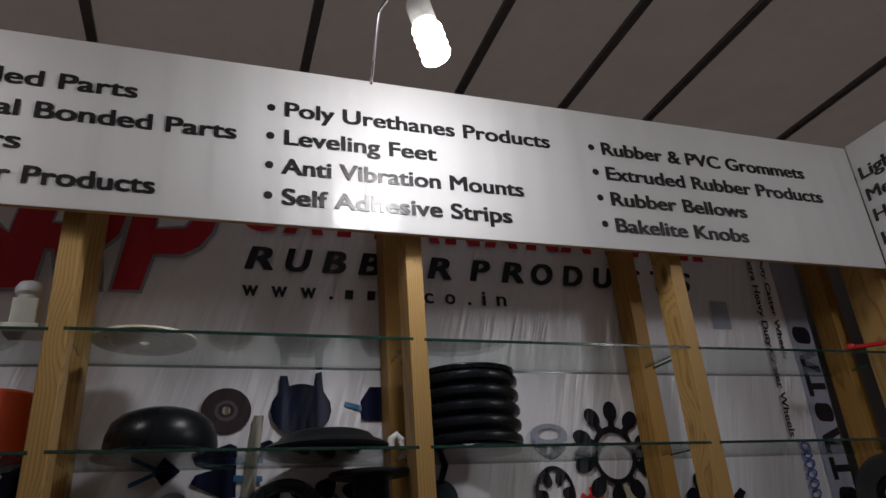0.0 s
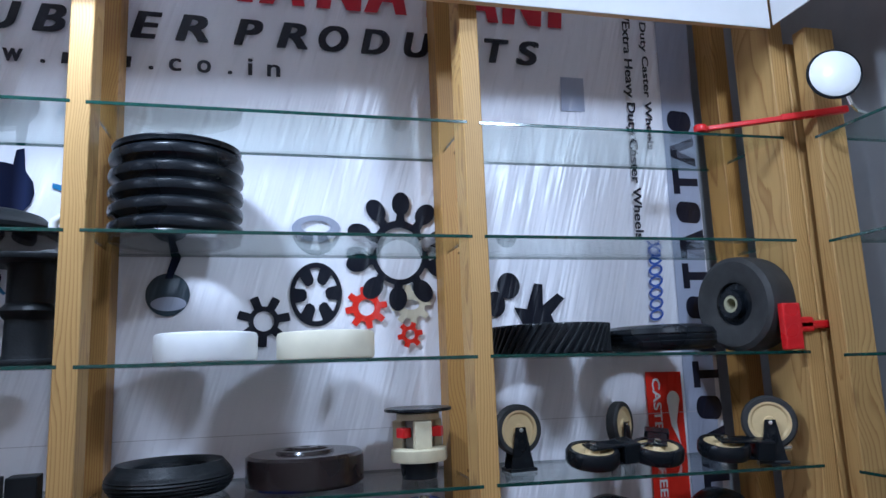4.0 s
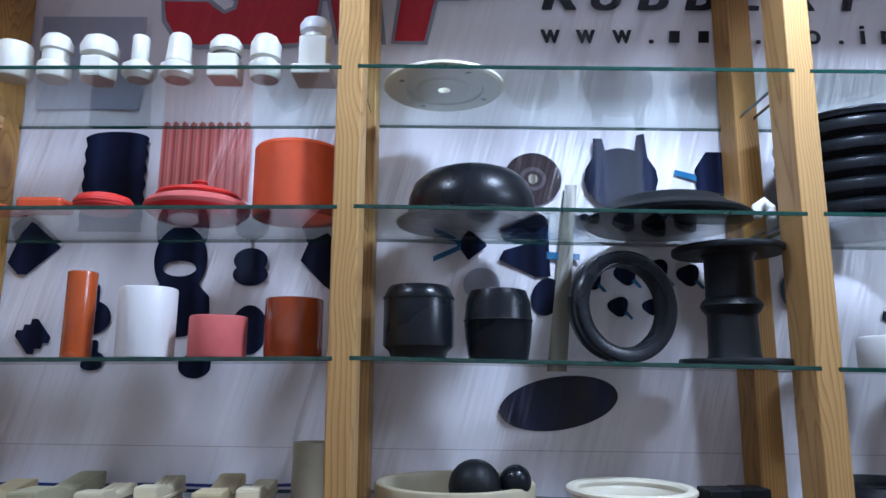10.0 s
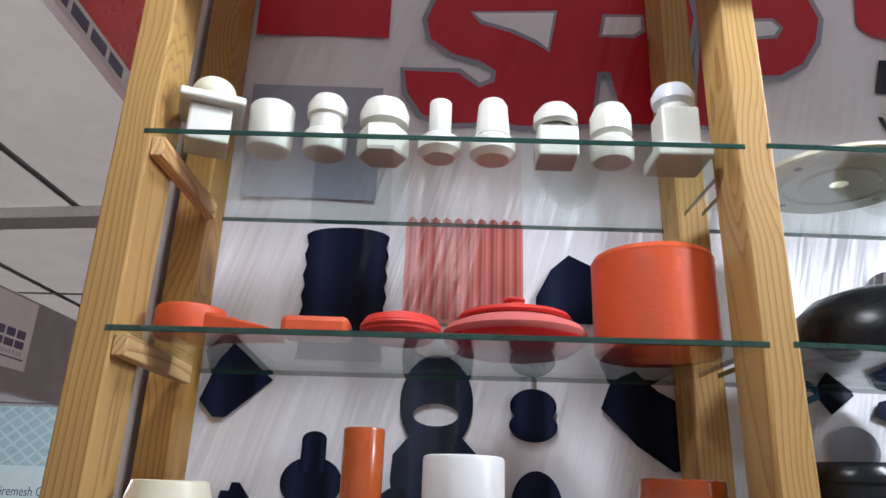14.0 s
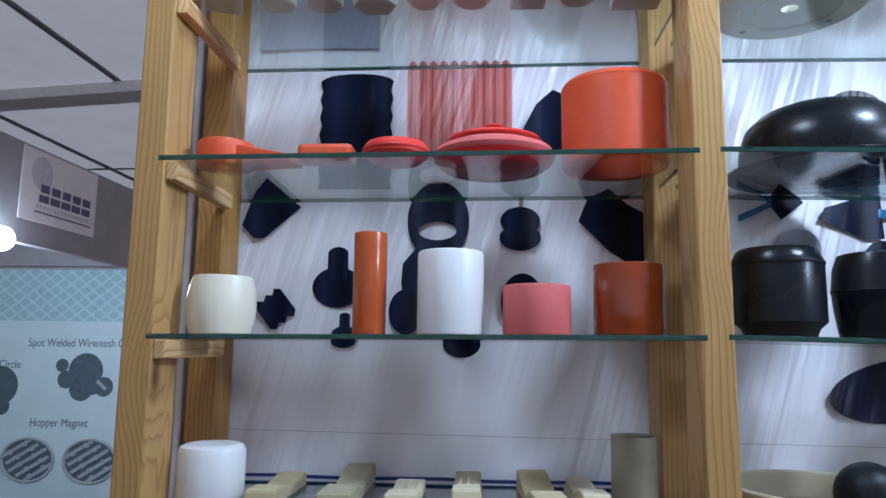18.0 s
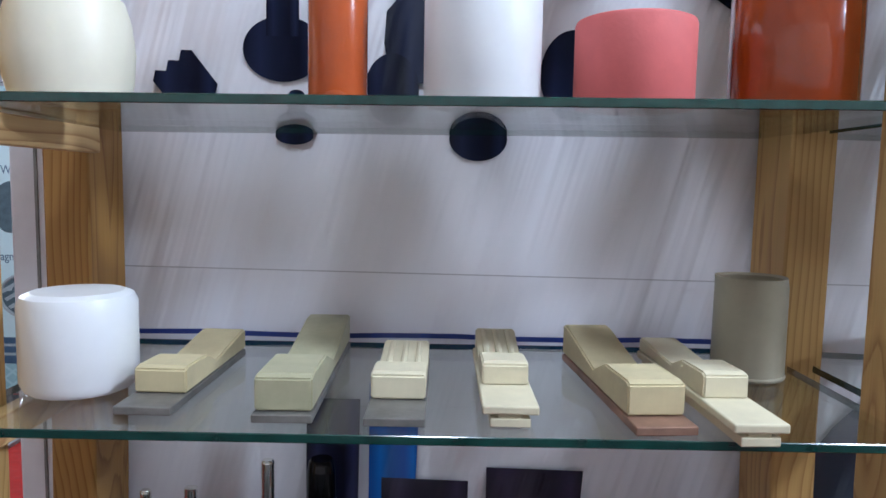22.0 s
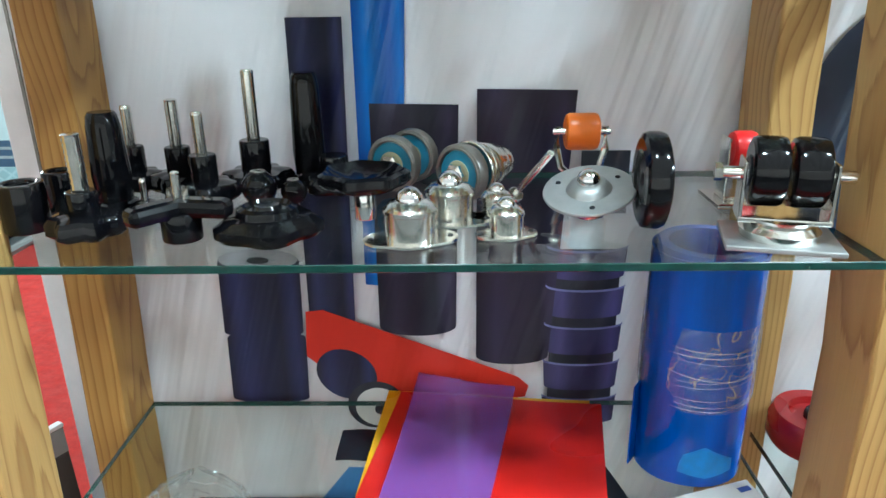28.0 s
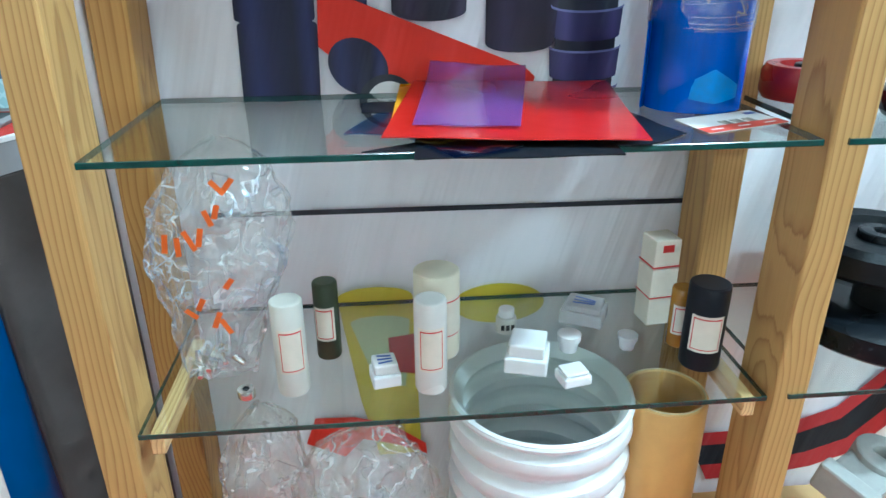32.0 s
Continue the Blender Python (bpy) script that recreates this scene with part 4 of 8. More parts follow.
for x, z, a in ((0.134, 1.762, 0.016), (0.201, 1.755, 0.017), (0.262, 1.750, 0.020), (0.329, 1.745, 0.022), (0.148, 1.659, 0.018), (0.208, 1.669, 0.020), (0.262, 1.675, 0.022), (0.193, 1.612, 0.018), (0.318, 1.668, 0.020), (0.250, 1.612, 0.015)):
    printed("bush_print", flat(oval(x, z, a, a * 0.95, 20, 20, 3, 0.12)), V_PRINT)
    printed("stud_print", flat([(x + a * 0.5, z - a * 0.6), (x + a * 0.8, z - a * 0.4), (x + a * 1.4, z - a * 1.1), (x + a * 1.2, z - a * 1.3)]), V_BLUEROD)
printed("ring_print", flat(oval(-0.045, 1.130, 0.165, 0.155, 0, 48), oval(-0.030, 1.110, 0.085, 0.080, 0, 48)), vinyl("banner_navy_ring", (0.014, 0.026, 0.060)))

# third bay
printed("knob_print", flat(oval(0.518, 1.640, 0.041, 0.042)), vinyl("banner_teal_black", (0.030, 0.050, 0.070)))
printed("knob_glint_print", flat(oval(0.520, 1.622, 0.033, 0.014), lift=0.0008), V_SLATE)
printed("stem_print", flat([(0.512, 1.672), (0.526, 1.672), (0.552, 1.742), (0.532, 1.742)], lift=0.0006), V_PRINT)


def cog(x, z, r_out, r_in, hole, teeth, mat, hole_z=1.0, phase=0.0, squash=1.0):
    n = teeth * 8
    o, h = [], []
    for k in range(n):
        t = 2 * math.pi * k / n + phase
        r = r_out if (k % 8) < 4 else r_in
        o.append((x + r * math.cos(t) * squash, z + r * math.sin(t)))
        h.append((x + hole * math.cos(t) * squash, z + hole * hole_z * math.sin(t)))
    printed("spider_print", flat(o, h), mat)


cog(0.700, 1.584, 0.052, 0.030, 0.020, 7, V_BLACK)
printed("star_ring_print", flat(oval(0.804, 1.637, 0.053, 0.066, 0, 48), oval(0.804, 1.637, 0.044, 0.055, 0, 48)), V_BLACK)
for k in range(6):
    t = k * math.pi / 3 + 0.05
    c, s = math.cos(t), math.sin(t)
    pts = [(0.046, -0.013), (0.046, 0.013), (0.024, 0.010), (0.019, 0.005), (0.019, -0.005), (0.024, -0.010)]
    printed("star_tooth_print", flat([(0.804 + u * c - v * s, 1.637 + (u * s + v * c) * 1.22) for u, v in pts], lift=0.0005), V_BLACK)
cog(0.907, 1.608, 0.044, 0.030, 0.017, 8, V_ROLLRED)
cog(1.002, 1.612, 0.043, 0.030, 0.018, 8, V_CREAM, 0.6)
cog(0.998, 1.549, 0.027, 0.018, 0.010, 6, V_ROLLRED)
printed("flower_ring_print", flat(oval(0.980, 1.724, 0.062, 0.070, 0, 40), oval(0.980, 1.722, 0.050, 0.056, 0, 40)), V_BLACK)
for k in range(10):
    t = k * 2 * math.pi / 10 + 0.25
    printed("petal_print", flat(oval(0.980 + 0.091 * math.cos(t), 1.728 + 0.103 * math.sin(t), 0.0195, 0.026, math.degrees(t) - 90, 20), lift=0.0006), V_BLACK)
    c, s = math.cos(t), math.sin(t)
    printed("petal_neck_print", flat([(0.980 + u * c - v * s, 1.726 + (u * s + v * c) * 1.12) for u, v in ((0.055, -0.011), (0.055, 0.011), (0.078, 0.007), (0.078, -0.007))], lift=0.0003), V_BLACK)
printed("shade_ring_print", flat(oval(0.805, 1.775, 0.050, 0.028, 0, 30), oval(0.805, 1.778, 0.030, 0.014, 0, 30)), V_GREY)
printed("star_print", flat([(1.240, 1.585), (1.232, 1.602), (1.262, 1.598), (1.282, 1.655), (1.302, 1.652), (1.300, 1.606), (1.336, 1.632), (1.352, 1.620), (1.318, 1.585), (1.330, 1.555), (1.255, 1.555)]), V_BLACK)
printed("petal_print", flat(oval(1.222, 1.650, 0.026, 0.029)), V_BLACK)
printed("petal_print", flat(oval(1.190, 1.610, 0.022, 0.028)), V_BLACK)

# lower part of the first bay: rollers, roll and wheel
printed("roller_print", flat([(-0.705, 0.922), (-0.655, 0.922), (-0.650, 1.246), (-0.704, 1.246)]), V_VIOLET)
printed("blue_roller_print", flat([(-0.641, 0.972), (-0.600, 0.968), (-0.590, 1.262)] + arc(-0.6155, 1.262, 0.0255, 0.007, 0, 180, 6)), V_BLUE)
printed("roller_print", flat(arc(-0.586, 0.922, 0.042, 0.012, 180, 360) + [(-0.540, 1.163), (-0.628, 1.165)], lift=0.0006), V_BROWN)
printed("roller_print", flat(arc(-0.482, 0.885, 0.040, 0.011, 180, 360) + [(-0.424, 1.176), (-0.522, 1.178)], lift=0.0010), V_BROWN)
printed("dark_block_print", flat([(-0.417, 1.05), (-0.368, 1.05), (-0.368, 1.116), (-0.417, 1.116)]), V_NAVY)
for i in range(5):
    z = 0.995 - i * 0.045
    printed("ring_gap_print", flat([(-0.441, z - 0.036), (-0.369, z - 0.036), (-0.369, z + 0.016), (-0.441, z + 0.016)] if i < 4 else oval(-0.405, z + 0.014, 0.036, 0.006)), V_NAVY)
    printed("roller_ring_print", flat(arc(-0.405, z - 0.013, 0.040, 0.007, 180, 360) + arc(-0.405, z + 0.020, 0.042, 0.0075, 360, 180), lift=0.0006), V_RING)
    printed("ring_edge_print", flat(arc(-0.405, z + 0.0215, 0.0425, 0.0075, 180, 360) + arc(-0.405, z + 0.0190, 0.0425, 0.0075, 360, 180), lift=0.0012), V_RIM)
for z0, z1 in ((0.916, 1.000), (0.832, 0.908)):
    printed("roller_print", flat(arc(-0.757, z0, 0.044, 0.008, 180, 360) + arc(-0.755, z1, 0.044, 0.010, 0, 180), lift=0.0006), V_VIOLET)
printed("roller_top_print", flat(oval(-0.755, 1.002, 0.0425, 0.012), lift=0.0012), V_TOP)
printed("roller_bore_print", flat(oval(-0.755, 1.001, 0.012, 0.004), lift=0.0018), V_NAVY)
printed("red_roll_print", flat([(-0.712, 0.885), (-0.709, 0.940), (-0.690, 0.942), (-0.475, 0.858), (-0.462, 0.846), (-0.466, 0.832), (-0.640, 0.800), (-0.660, 0.840)], lift=0.0003), V_ROLLRED)
printed("wheel_print", flat(oval(-0.668, 0.862, 0.036, 0.030, -35), lift=0.0012), V_VIOLET)
printed("wheel_rim_print", flat(oval(-0.636, 0.822, 0.033, 0.031), lift=0.0018), V_NAVY)
printed("wheel_hub_print", flat(oval(-0.634, 0.820, 0.026, 0.025), lift=0.0024), V_OFFWHITE)
printed("wheel_axle_print", flat(oval(-0.632, 0.817, 0.006, 0.007), lift=0.0030), V_NAVY)
printed("navy_line", flat([(-0.86, 0.683), (-0.22, 0.679), (-0.22, 0.686), (-0.86, 0.690)]), V_NAVY)
printed("blue_line", flat([(-0.875 + 0.0635 * k, 1.3085 + 0.0012 * math.sin(k * 1.7)) for k in range(11)] + [(-0.240 - 0.0635 * k, 1.3135 + 0.0012 * math.sin((10 - k) * 1.7)) for k in range(11)], lift=0.0006), V_BLUELINE)
# shade of the banner's level crease, drawn as a thin grey strip
printed("fold_line", flat([(-0.90, 1.3757), (1.66, 1.3560), (1.66, 1.3573), (-0.90, 1.3770)], lift=0.0001), V_FOLDSHADE)
printed("yellow_cone_print", flat(arc(-0.663, 0.562, 0.050, 0.016, 180, 0) + [(-0.606, 0.300), (-0.668, 0.300), (-0.690, 0.400)]), V_YELLOW)
printed("pale_cup_print", flat(arc(-0.658, 0.525, 0.040, 0.010, 180, 0) + [(-0.626, 0.420), (-0.664, 0.420)], lift=0.0006), V_PALEGREEN)
printed("yellow_oval_print", flat(oval(-0.497, 0.545, 0.062, 0.030)), V_YELLOW)
printed("red_block_print", flat([(-0.648, 0.500), (-0.612, 0.505), (-0.612, 0.440), (-0.646, 0.446)], lift=0.0010), V_DARKRED)
printed("red_swirl_print", flat([(-0.772, 0.330), (-0.756, 0.374), (-0.700, 0.372), (-0.650, 0.356), (-0.600, 0.318), (-0.598, 0.298), (-0.640, 0.318), (-0.690, 0.332), (-0.718, 0.302)], lift=0.0014), V_ROLLRED)
SWEEP = [(-0.20, 0.300), (-0.10, 0.302), (-0.03, 0.312), (0.035, 0.335), (0.097, 0.400), (0.150, 0.480), (0.185, 0.560)]
for name, a, b, mat_ in (("red_band_print", 0.0, 0.026, V_DARKRED), ("black_band_print", 0.026, 0.068, V_BLACK), ("red_band_print", 0.068, 0.100, V_DARKRED)):
    printed(name, flat([(x + 0.45 * a, z - a * 0.92) for x, z in SWEEP] + [(x + 0.45 * b, z - b * 0.92) for x, z in reversed(SWEEP)], lift=0.0004), mat_)

# ---- materials of the goods ----
NYLON = material("white_nylon", (0.64, 0.64, 0.58), rough=0.38, vary=0.04, scale=20, sss=0.15)
NYLON_BRIGHT = material("bright_white_plastic", (0.76, 0.77, 0.77), rough=0.35, vary=0.03, scale=20, sss=0.1)
IVORY = material("ivory_nylon", (0.74, 0.70, 0.55), rough=0.4, vary=0.06, scale=12, sss=0.12)
CREAMP = material("cream_polyurethane", (0.47, 0.42, 0.28), rough=0.42, vary=0.08, scale=16)
ORANGE = material("orange_rubber", (0.60, 0.080, 0.020), rough=0.45, vary=0.10, scale=18, bump=0.15, bump_scale=120)
ORANGE_TUBE = material("orange_polyurethane", (0.46, 0.085, 0.014), rough=0.25, vary=0.12, scale=14, coat=0.3)
RUST = material("rust_orange_polyurethane", (0.26, 0.038, 0.004), rough=0.10, vary=0.15, scale=10, coat=0.6)
PINK = material("pink_rubber", (0.56, 0.120, 0.110), rough=0.7, vary=0.08, scale=30, bump=0.06, bump_scale=400)
RED = material("red_silicone", (0.62, 0.035, 0.025), rough=0.45, vary=0.10, scale=25)
REDP = material("red_plastic", (0.60, 0.012, 0.014), rough=0.28, vary=0.08, scale=25)
RUBBER = material("black_rubber", (0.007, 0.009, 0.012), rough=0.28, vary=0.25, scale=25, bump=0.1, bump_scale=300, spec=0.28)
RUBBER_DULL = material("dull_black_rubber", (0.009, 0.011, 0.013), spec=0.22, rough=0.45, vary=0.3, scale=30, bump=0.3, bump_scale=300)
RUBBER_GREY = material("grey_black_tyre_rubber", (0.030, 0.030, 0.030), rough=0.65, vary=0.3, scale=35, bump=0.4, bump_scale=260)
GLOSS = material("glossy_black_bakelite", (0.003, 0.003, 0.004), rough=0.09, vary=0.2, scale=30, spec=0.32)
STEEL = material("zinc_plated_steel", (0.78, 0.77, 0.72), rough=0.16, metal=1.0, vary=0.15, scale=60)
CHROME = material("polished_steel_ball", (0.75, 0.75, 0.75), rough=0.06, metal=1.0, vary=0.05)
ZINC = material("dull_zinc_disc", (0.46, 0.47, 0.47), rough=0.42, metal=0.85, vary=0.1, scale=50)
BLUEHUB = material("blue_roller_end", (0.030, 0.22, 0.36), rough=0.4, vary=0.12, scale=40)
ORANGEP = material("orange_wheel", (0.80, 0.17, 0.010), rough=0.35, vary=0.08)
BEIGEHUB = material("beige_wheel_hub", (0.66, 0.50, 0.26), rough=0.45, vary=0.08, scale=30)
BLUEPU = material("clear_blue_polyurethane", (0.002, 0.080, 0.46), rough=0.10, vary=0.45, scale=16, coat=0.3, spec=0.4, stretch=(1, 1, 0.12))
BLUEDARK = material("blue_roller_cover", (0.008, 0.045, 0.34), rough=0.3, vary=0.15, scale=15)
# clear films; bag and wrap carry crease highlights painted in white
WRAP = pane_glass("clear_stretch_film", (0.96, 0.96, 0.97), rough=0.12, base=0.10, crease=0.4, haze=0.05, fold_glint=0.30, fold_size=30, grazing=0.3)
FILMLINE = pane_glass("gathered_stretch_film", (0.95, 0.95, 0.97), rough=0.2, base=0.06, haze=0.28, grazing=0.1)
BAGFILM = pane_glass("clear_bag_film", (0.975, 0.975, 0.975), rough=0.06, base=0.13, crease=0.35, haze=0.07, fold_glint=0.40, fold_size=20, grazing=0.35)
BRASSY = material("sage_block_end", (0.42, 0.40, 0.26), rough=0.5, vary=0.15)
BUFF = material("buff_polyurethane", (0.56, 0.48, 0.28), rough=0.55, vary=0.12, scale=30)
BUFF_PALE = material("pale_buff_polyurethane", (0.64, 0.58, 0.40), rough=0.55, vary=0.10, scale=30)
OLIVE = material("olive_polyurethane", (0.40, 0.38, 0.24), rough=0.5, vary=0.15, scale=30)
TAN = material("tan_polyurethane", (0.62, 0.36, 0.11), rough=0.35, vary=0.12, scale=10)
PLATE = material("grey_metal_insert", (0.26, 0.25, 0.23), rough=0.45, metal=0.7, vary=0.25, scale=40)
COPPER = material("copper_insert", (0.34, 0.20, 0.14), rough=0.45, metal=0.6, vary=0.25, scale=40)
SHEER = material("smoky_translucent_sleeve", (0.34, 0.30, 0.21), rough=0.35, vary=0.15, scale=12, alpha=0.78)
PAPER = material("white_paper_label", (0.80, 0.78, 0.74), rough=0.7, vary=0.04)
CARTON = material("cream_carton", (0.72, 0.67, 0.56), rough=0.6, vary=0.06, scale=40)
REDLINE = material("red_label_line", (0.55, 0.03, 0.03), rough=0.6)
BLUEINK = material("blue_ink", (0.05, 0.12, 0.45), rough=0.6)
DARKGREEN = material("dark_green_compound", (0.035, 0.045, 0.022), rough=0.35, vary=0.2)
AMBER = material("amber_compound", (0.36, 0.17, 0.02), rough=0.2, vary=0.2, coat=0.4)
CHARCOAL = material("charcoal_compound", (0.010, 0.012, 0.017), rough=0.40, vary=0.2, spec=0.22)


def on_shelf(name, bay, level, x, y, label, category, group="", rz=0):
    return thing(name, x, y, shelf_z(bay, level, x) + 0.0004, label, category, group, rz=rz)


# ---- first bay, first shelf: nylon parts ----
G = "nylon parts on the top shelf"


def nylon(x, y, label, pieces, rz=0):
    ob = on_shelf("nylon_part", 1, 1, x, y, label, "plastic part", G, rz)
    for name, bm, mat in pieces:
        part(name, shift(bm, Matrix.Diagonal((0.95, 0.95, 0.80, 1))), mat, ob)
    return ob


nylon(-0.840, 1.345, "white nylon block with a square flange and ball top", [
    ("block", box(-0.024, 0.024, -0.024, 0.024, 0, 0.055, 0.003), NYLON), ("flange", box(-0.037, 0.037, -0.037, 0.037, 0.055, 0.068, 0.003), NYLON), ("ball_top", ball(0.026, 0.085), IVORY)], 20)
nylon(-0.772, 1.350, "short plain white nylon cylinder", [("body", can(0.0265, 0.072, 0.006), NYLON)])
nylon(-0.710, 1.352, "white nylon stepped plug with a rounded top", [
    ("base", can(0.0255, 0.032, 0.004), NYLON), ("stem", lathe([(0.020, 0.032), (0.020, 0.055), (0.024, 0.058), (0.024, 0.075), (0.018, 0.088), (0.010, 0.093), (0, 0.094)]), NYLON)])
nylon(-0.645, 1.356, "white nylon part with a hexagonal base and round head", [
    ("base", lathe([(0, 0), (0.029, 0), (0.031, 0.004), (0.031, 0.036), (0.029, 0.040), (0, 0.040)], 6, False), NYLON), ("head", lathe([(0.018, 0.04), (0.018, 0.048), (0.029, 0.050), (0.030, 0.066), (0.024, 0.084), (0.012, 0.092), (0, 0.094)]), NYLON)])
nylon(-0.581, 1.354, "white nylon pin with a round foot", [
    ("foot", lathe([(0, 0), (0.018, 0), (0.026, 0.010), (0.026, 0.026), (0.016, 0.036), (0, 0.036)]), NYLON), ("pin", can(0.0135, 0.056, 0.003, z=0.034), NYLON)])
nylon(-0.521, 1.354, "white nylon tapered column on a round foot", [
    ("foot", lathe([(0, 0), (0.020, 0), (0.0275, 0.008), (0.0275, 0.026), (0.02, 0.034), (0, 0.034)]), NYLON), ("column", lathe([(0.021, 0.034), (0.0175, 0.085), (0.014, 0.092), (0, 0.094)]), NYLON)])
nylon(-0.449, 1.356, "white nylon square block with a round cap", [
    ("block", box(-0.0235, 0.0235, -0.0235, 0.0235, 0, 0.046, 0.003), NYLON), ("collar", can(0.017, 0.008, 0.001, z=0.046), NYLON), ("cap", lathe([(0.022, 0.053), (0.027, 0.058), (0.026, 0.074), (0.018, 0.087), (0.008, 0.092), (0, 0.093)]), NYLON)])
nylon(-0.387, 1.352, "white nylon two-step plug with a domed end", [
    ("base", lathe([(0, 0), (0.022, 0), (0.0255, 0.006), (0.0255, 0.03), (0, 0.03)]), NYLON), ("stem", lathe([(0.019, 0.03), (0.019, 0.038), (0.0245, 0.042), (0.0245, 0.07), (0.018, 0.086), (0.008, 0.093), (0, 0.094)]), NYLON)])
nylon(-0.312, 1.356, "tall white nylon post with square foot and grey ball", [
    ("foot", box(-0.032, 0.032, -0.032, 0.032, 0, 0.020, 0.003), NYLON), ("post", box(-0.0225, 0.0225, -0.0225, 0.0225, 0.02, 0.082, 0.003), NYLON), ("neck", can(0.019, 0.010, 0.001, z=0.082), NYLON),
    ("ball_end", lathe([(0.018, 0.090), (0.025, 0.098), (0.026, 0.110), (0.020, 0.123), (0.010, 0.128), (0, 0.129)]), material("grey_white_nylon", (0.62, 0.64, 0.68), rough=0.4))])

# second shelf: orange and red parts
ob = on_shelf("orange_arm_sample", 1, 2, -0.835, 1.368, "orange rubber arm with a round eye end", "rubber part", rz=-12)
part("eye", can(0.036, 0.033, 0.004, 0.012), ORANGE, ob)
bm = box(0.015, 0.100, -0.022, 0.022, 0.0, 0.028, 0.004)
for v in bm.verts:
    v.co.z *= 1 - 0.72 * max(0, (v.co.x - 0.03) / 0.07)
part("arm", bm, ORANGE, ob)
ob = on_shelf("orange_arm_sample", 1, 2, -0.698, 1.348, "flat orange rubber link lying on the glass", "rubber part")
part("link", box(-0.034, 0.034, -0.020, 0.020, 0, 0.021, 0.006), ORANGE, ob)
ob = on_shelf("red_disc", 1, 2, -0.613, 1.350, "flat red silicone disc with a rolled rim", "rubber part")
part("disc", lathe([(0, 0), (0.030, 0), (0.040, 0.008), (0.041, 0.016), (0.036, 0.023), (0.020, 0.028), (0, 0.029)]), RED, ob)
part("rim", torus(0.0395, 0.0025, 40, 8, 0.013), RED, ob)
ob = on_shelf("red_lid_sample", 1, 2, -0.492, 1.40, "round red and pink silicone lid with a central knob", "rubber part")
part("lower_plate", lathe([(0, 0.0), (0.050, 0), (0.066, 0.006), (0.077, 0.014), (0.079, 0.020), (0.074, 0.027), (0.060, 0.033), (0, 0.035)]), PINK, ob, "pink lower plate")
part("under_ring", lathe([(0.052, -0.0), (0.064, 0.0022), (0.0745, 0.0095), (0.0772, 0.0135), (0.0768, 0.0125), (0.0640, 0.0015)]), REDP, ob)
part("upper_plate", lathe([(0.060, 0.034), (0.063, 0.037), (0.060, 0.041), (0.040, 0.047), (0.020, 0.050), (0, 0.050)]), RED, ob)
part("knob", joined(can(0.013, 0.006, 0.002, z=0.049), can(0.010, 0.004, 0.001, z=0.055), can(0.0125, 0.004, 0.002, z=0.058)), RED, ob)
ob = on_shelf("orange_sleeve", 1, 2, -0.338, 1.395, "large matt orange rubber sleeve", "rubber sleeve")
part("sleeve", lathe([(0.058, 0.001), (0.064, 0), (0.0665, 0.003)] + [(0.0665 + 0.0006 * (i % 2), 0.006 + i * 0.0034) for i in range(30)] + [(0.064, 0.110), (0.058, 0.110), (0.058, 0.001)], 48), ORANGE, ob)
part("lining", lathe([(0.0560, 0.002), (0.0576, 0.002), (0.0576, 0.108), (0.0560, 0.108), (0.0560, 0.002)], 48), ORANGE, ob)

# third shelf: plastic and polyurethane bushes
G3 = "bushes on the third shelf"
ob = on_shelf("barrel_bush", 1, 3, -0.831, 1.372, "ivory white barrel-shaped nylon bush", "bush", G3)
part("body", lathe([(0.030, 0.004), (0.034, 0), (0.037, 0.001), (0.041, 0.016), (0.0425, 0.037), (0.040, 0.058), (0.036, 0.071), (0.033, 0.072), (0.030, 0.069), (0.030, 0.004)]), IVORY, ob)
part("bore", lathe([(0.0280, 0.004), (0.0296, 0.004), (0.0296, 0.068), (0.0280, 0.068)], 36), IVORY, ob)
ob = on_shelf("orange_tube", 1, 3, -0.645, 1.372, "tall slim orange polyurethane tube", "tube", G3)
part("body", can(0.0205, 0.126, 0.002, 0.009), ORANGE_TUBE, ob)
part("bore", lathe([(0.0074, 0.004), (0.0086, 0.004), (0.0086, 0.122), (0.0074, 0.122)], 32), ORANGE_TUBE, ob)
ob = on_shelf("white_bush", 1, 3, -0.545, 1.372, "tall bright white plastic bush", "bush", G3)
part("body", can(0.0405, 0.102, 0.004, 0.02), NYLON_BRIGHT, ob)
part("bore", lathe([(0.0184, 0.004), (0.0196, 0.004), (0.0196, 0.098), (0.0184, 0.098)], 32), NYLON_BRIGHT, ob)
ob = on_shelf("pink_bush", 1, 3, -0.440, 1.372, "short matt pink rubber bush", "bush", G3)
part("body", can(0.041, 0.060, 0.003, 0.018), PINK, ob)
part("bore", lathe([(0.0164, 0.004), (0.0176, 0.004), (0.0176, 0.056), (0.0164, 0.056)], 32), PINK, ob)
ob = on_shelf("rust_bush", 1, 3, -0.330, 1.372, "glossy rust-orange polyurethane bush", "bush", G3)
part("body", can(0.0420, 0.085, 0.003, 0.030), RUST, ob)
part("bore", lathe([(0.0284, 0.004), (0.0296, 0.004), (0.0296, 0.081), (0.0284, 0.081)], 32), RUST, ob)

# fourth shelf: white bush, six polyurethane blocks, smoky sleeve
ob = on_shelf("white_bush", 1, 4, -0.838, 1.387, "thick white plastic bush with rounded rims", "bush")
part("body", can(0.0405, 0.073, 0.009), NYLON_BRIGHT, ob)
part("foot_ring", torus(0.034, 0.002, 40, 8, 0.0022), NYLON_BRIGHT, ob)
GB = "polyurethane blocks on the fourth shelf"


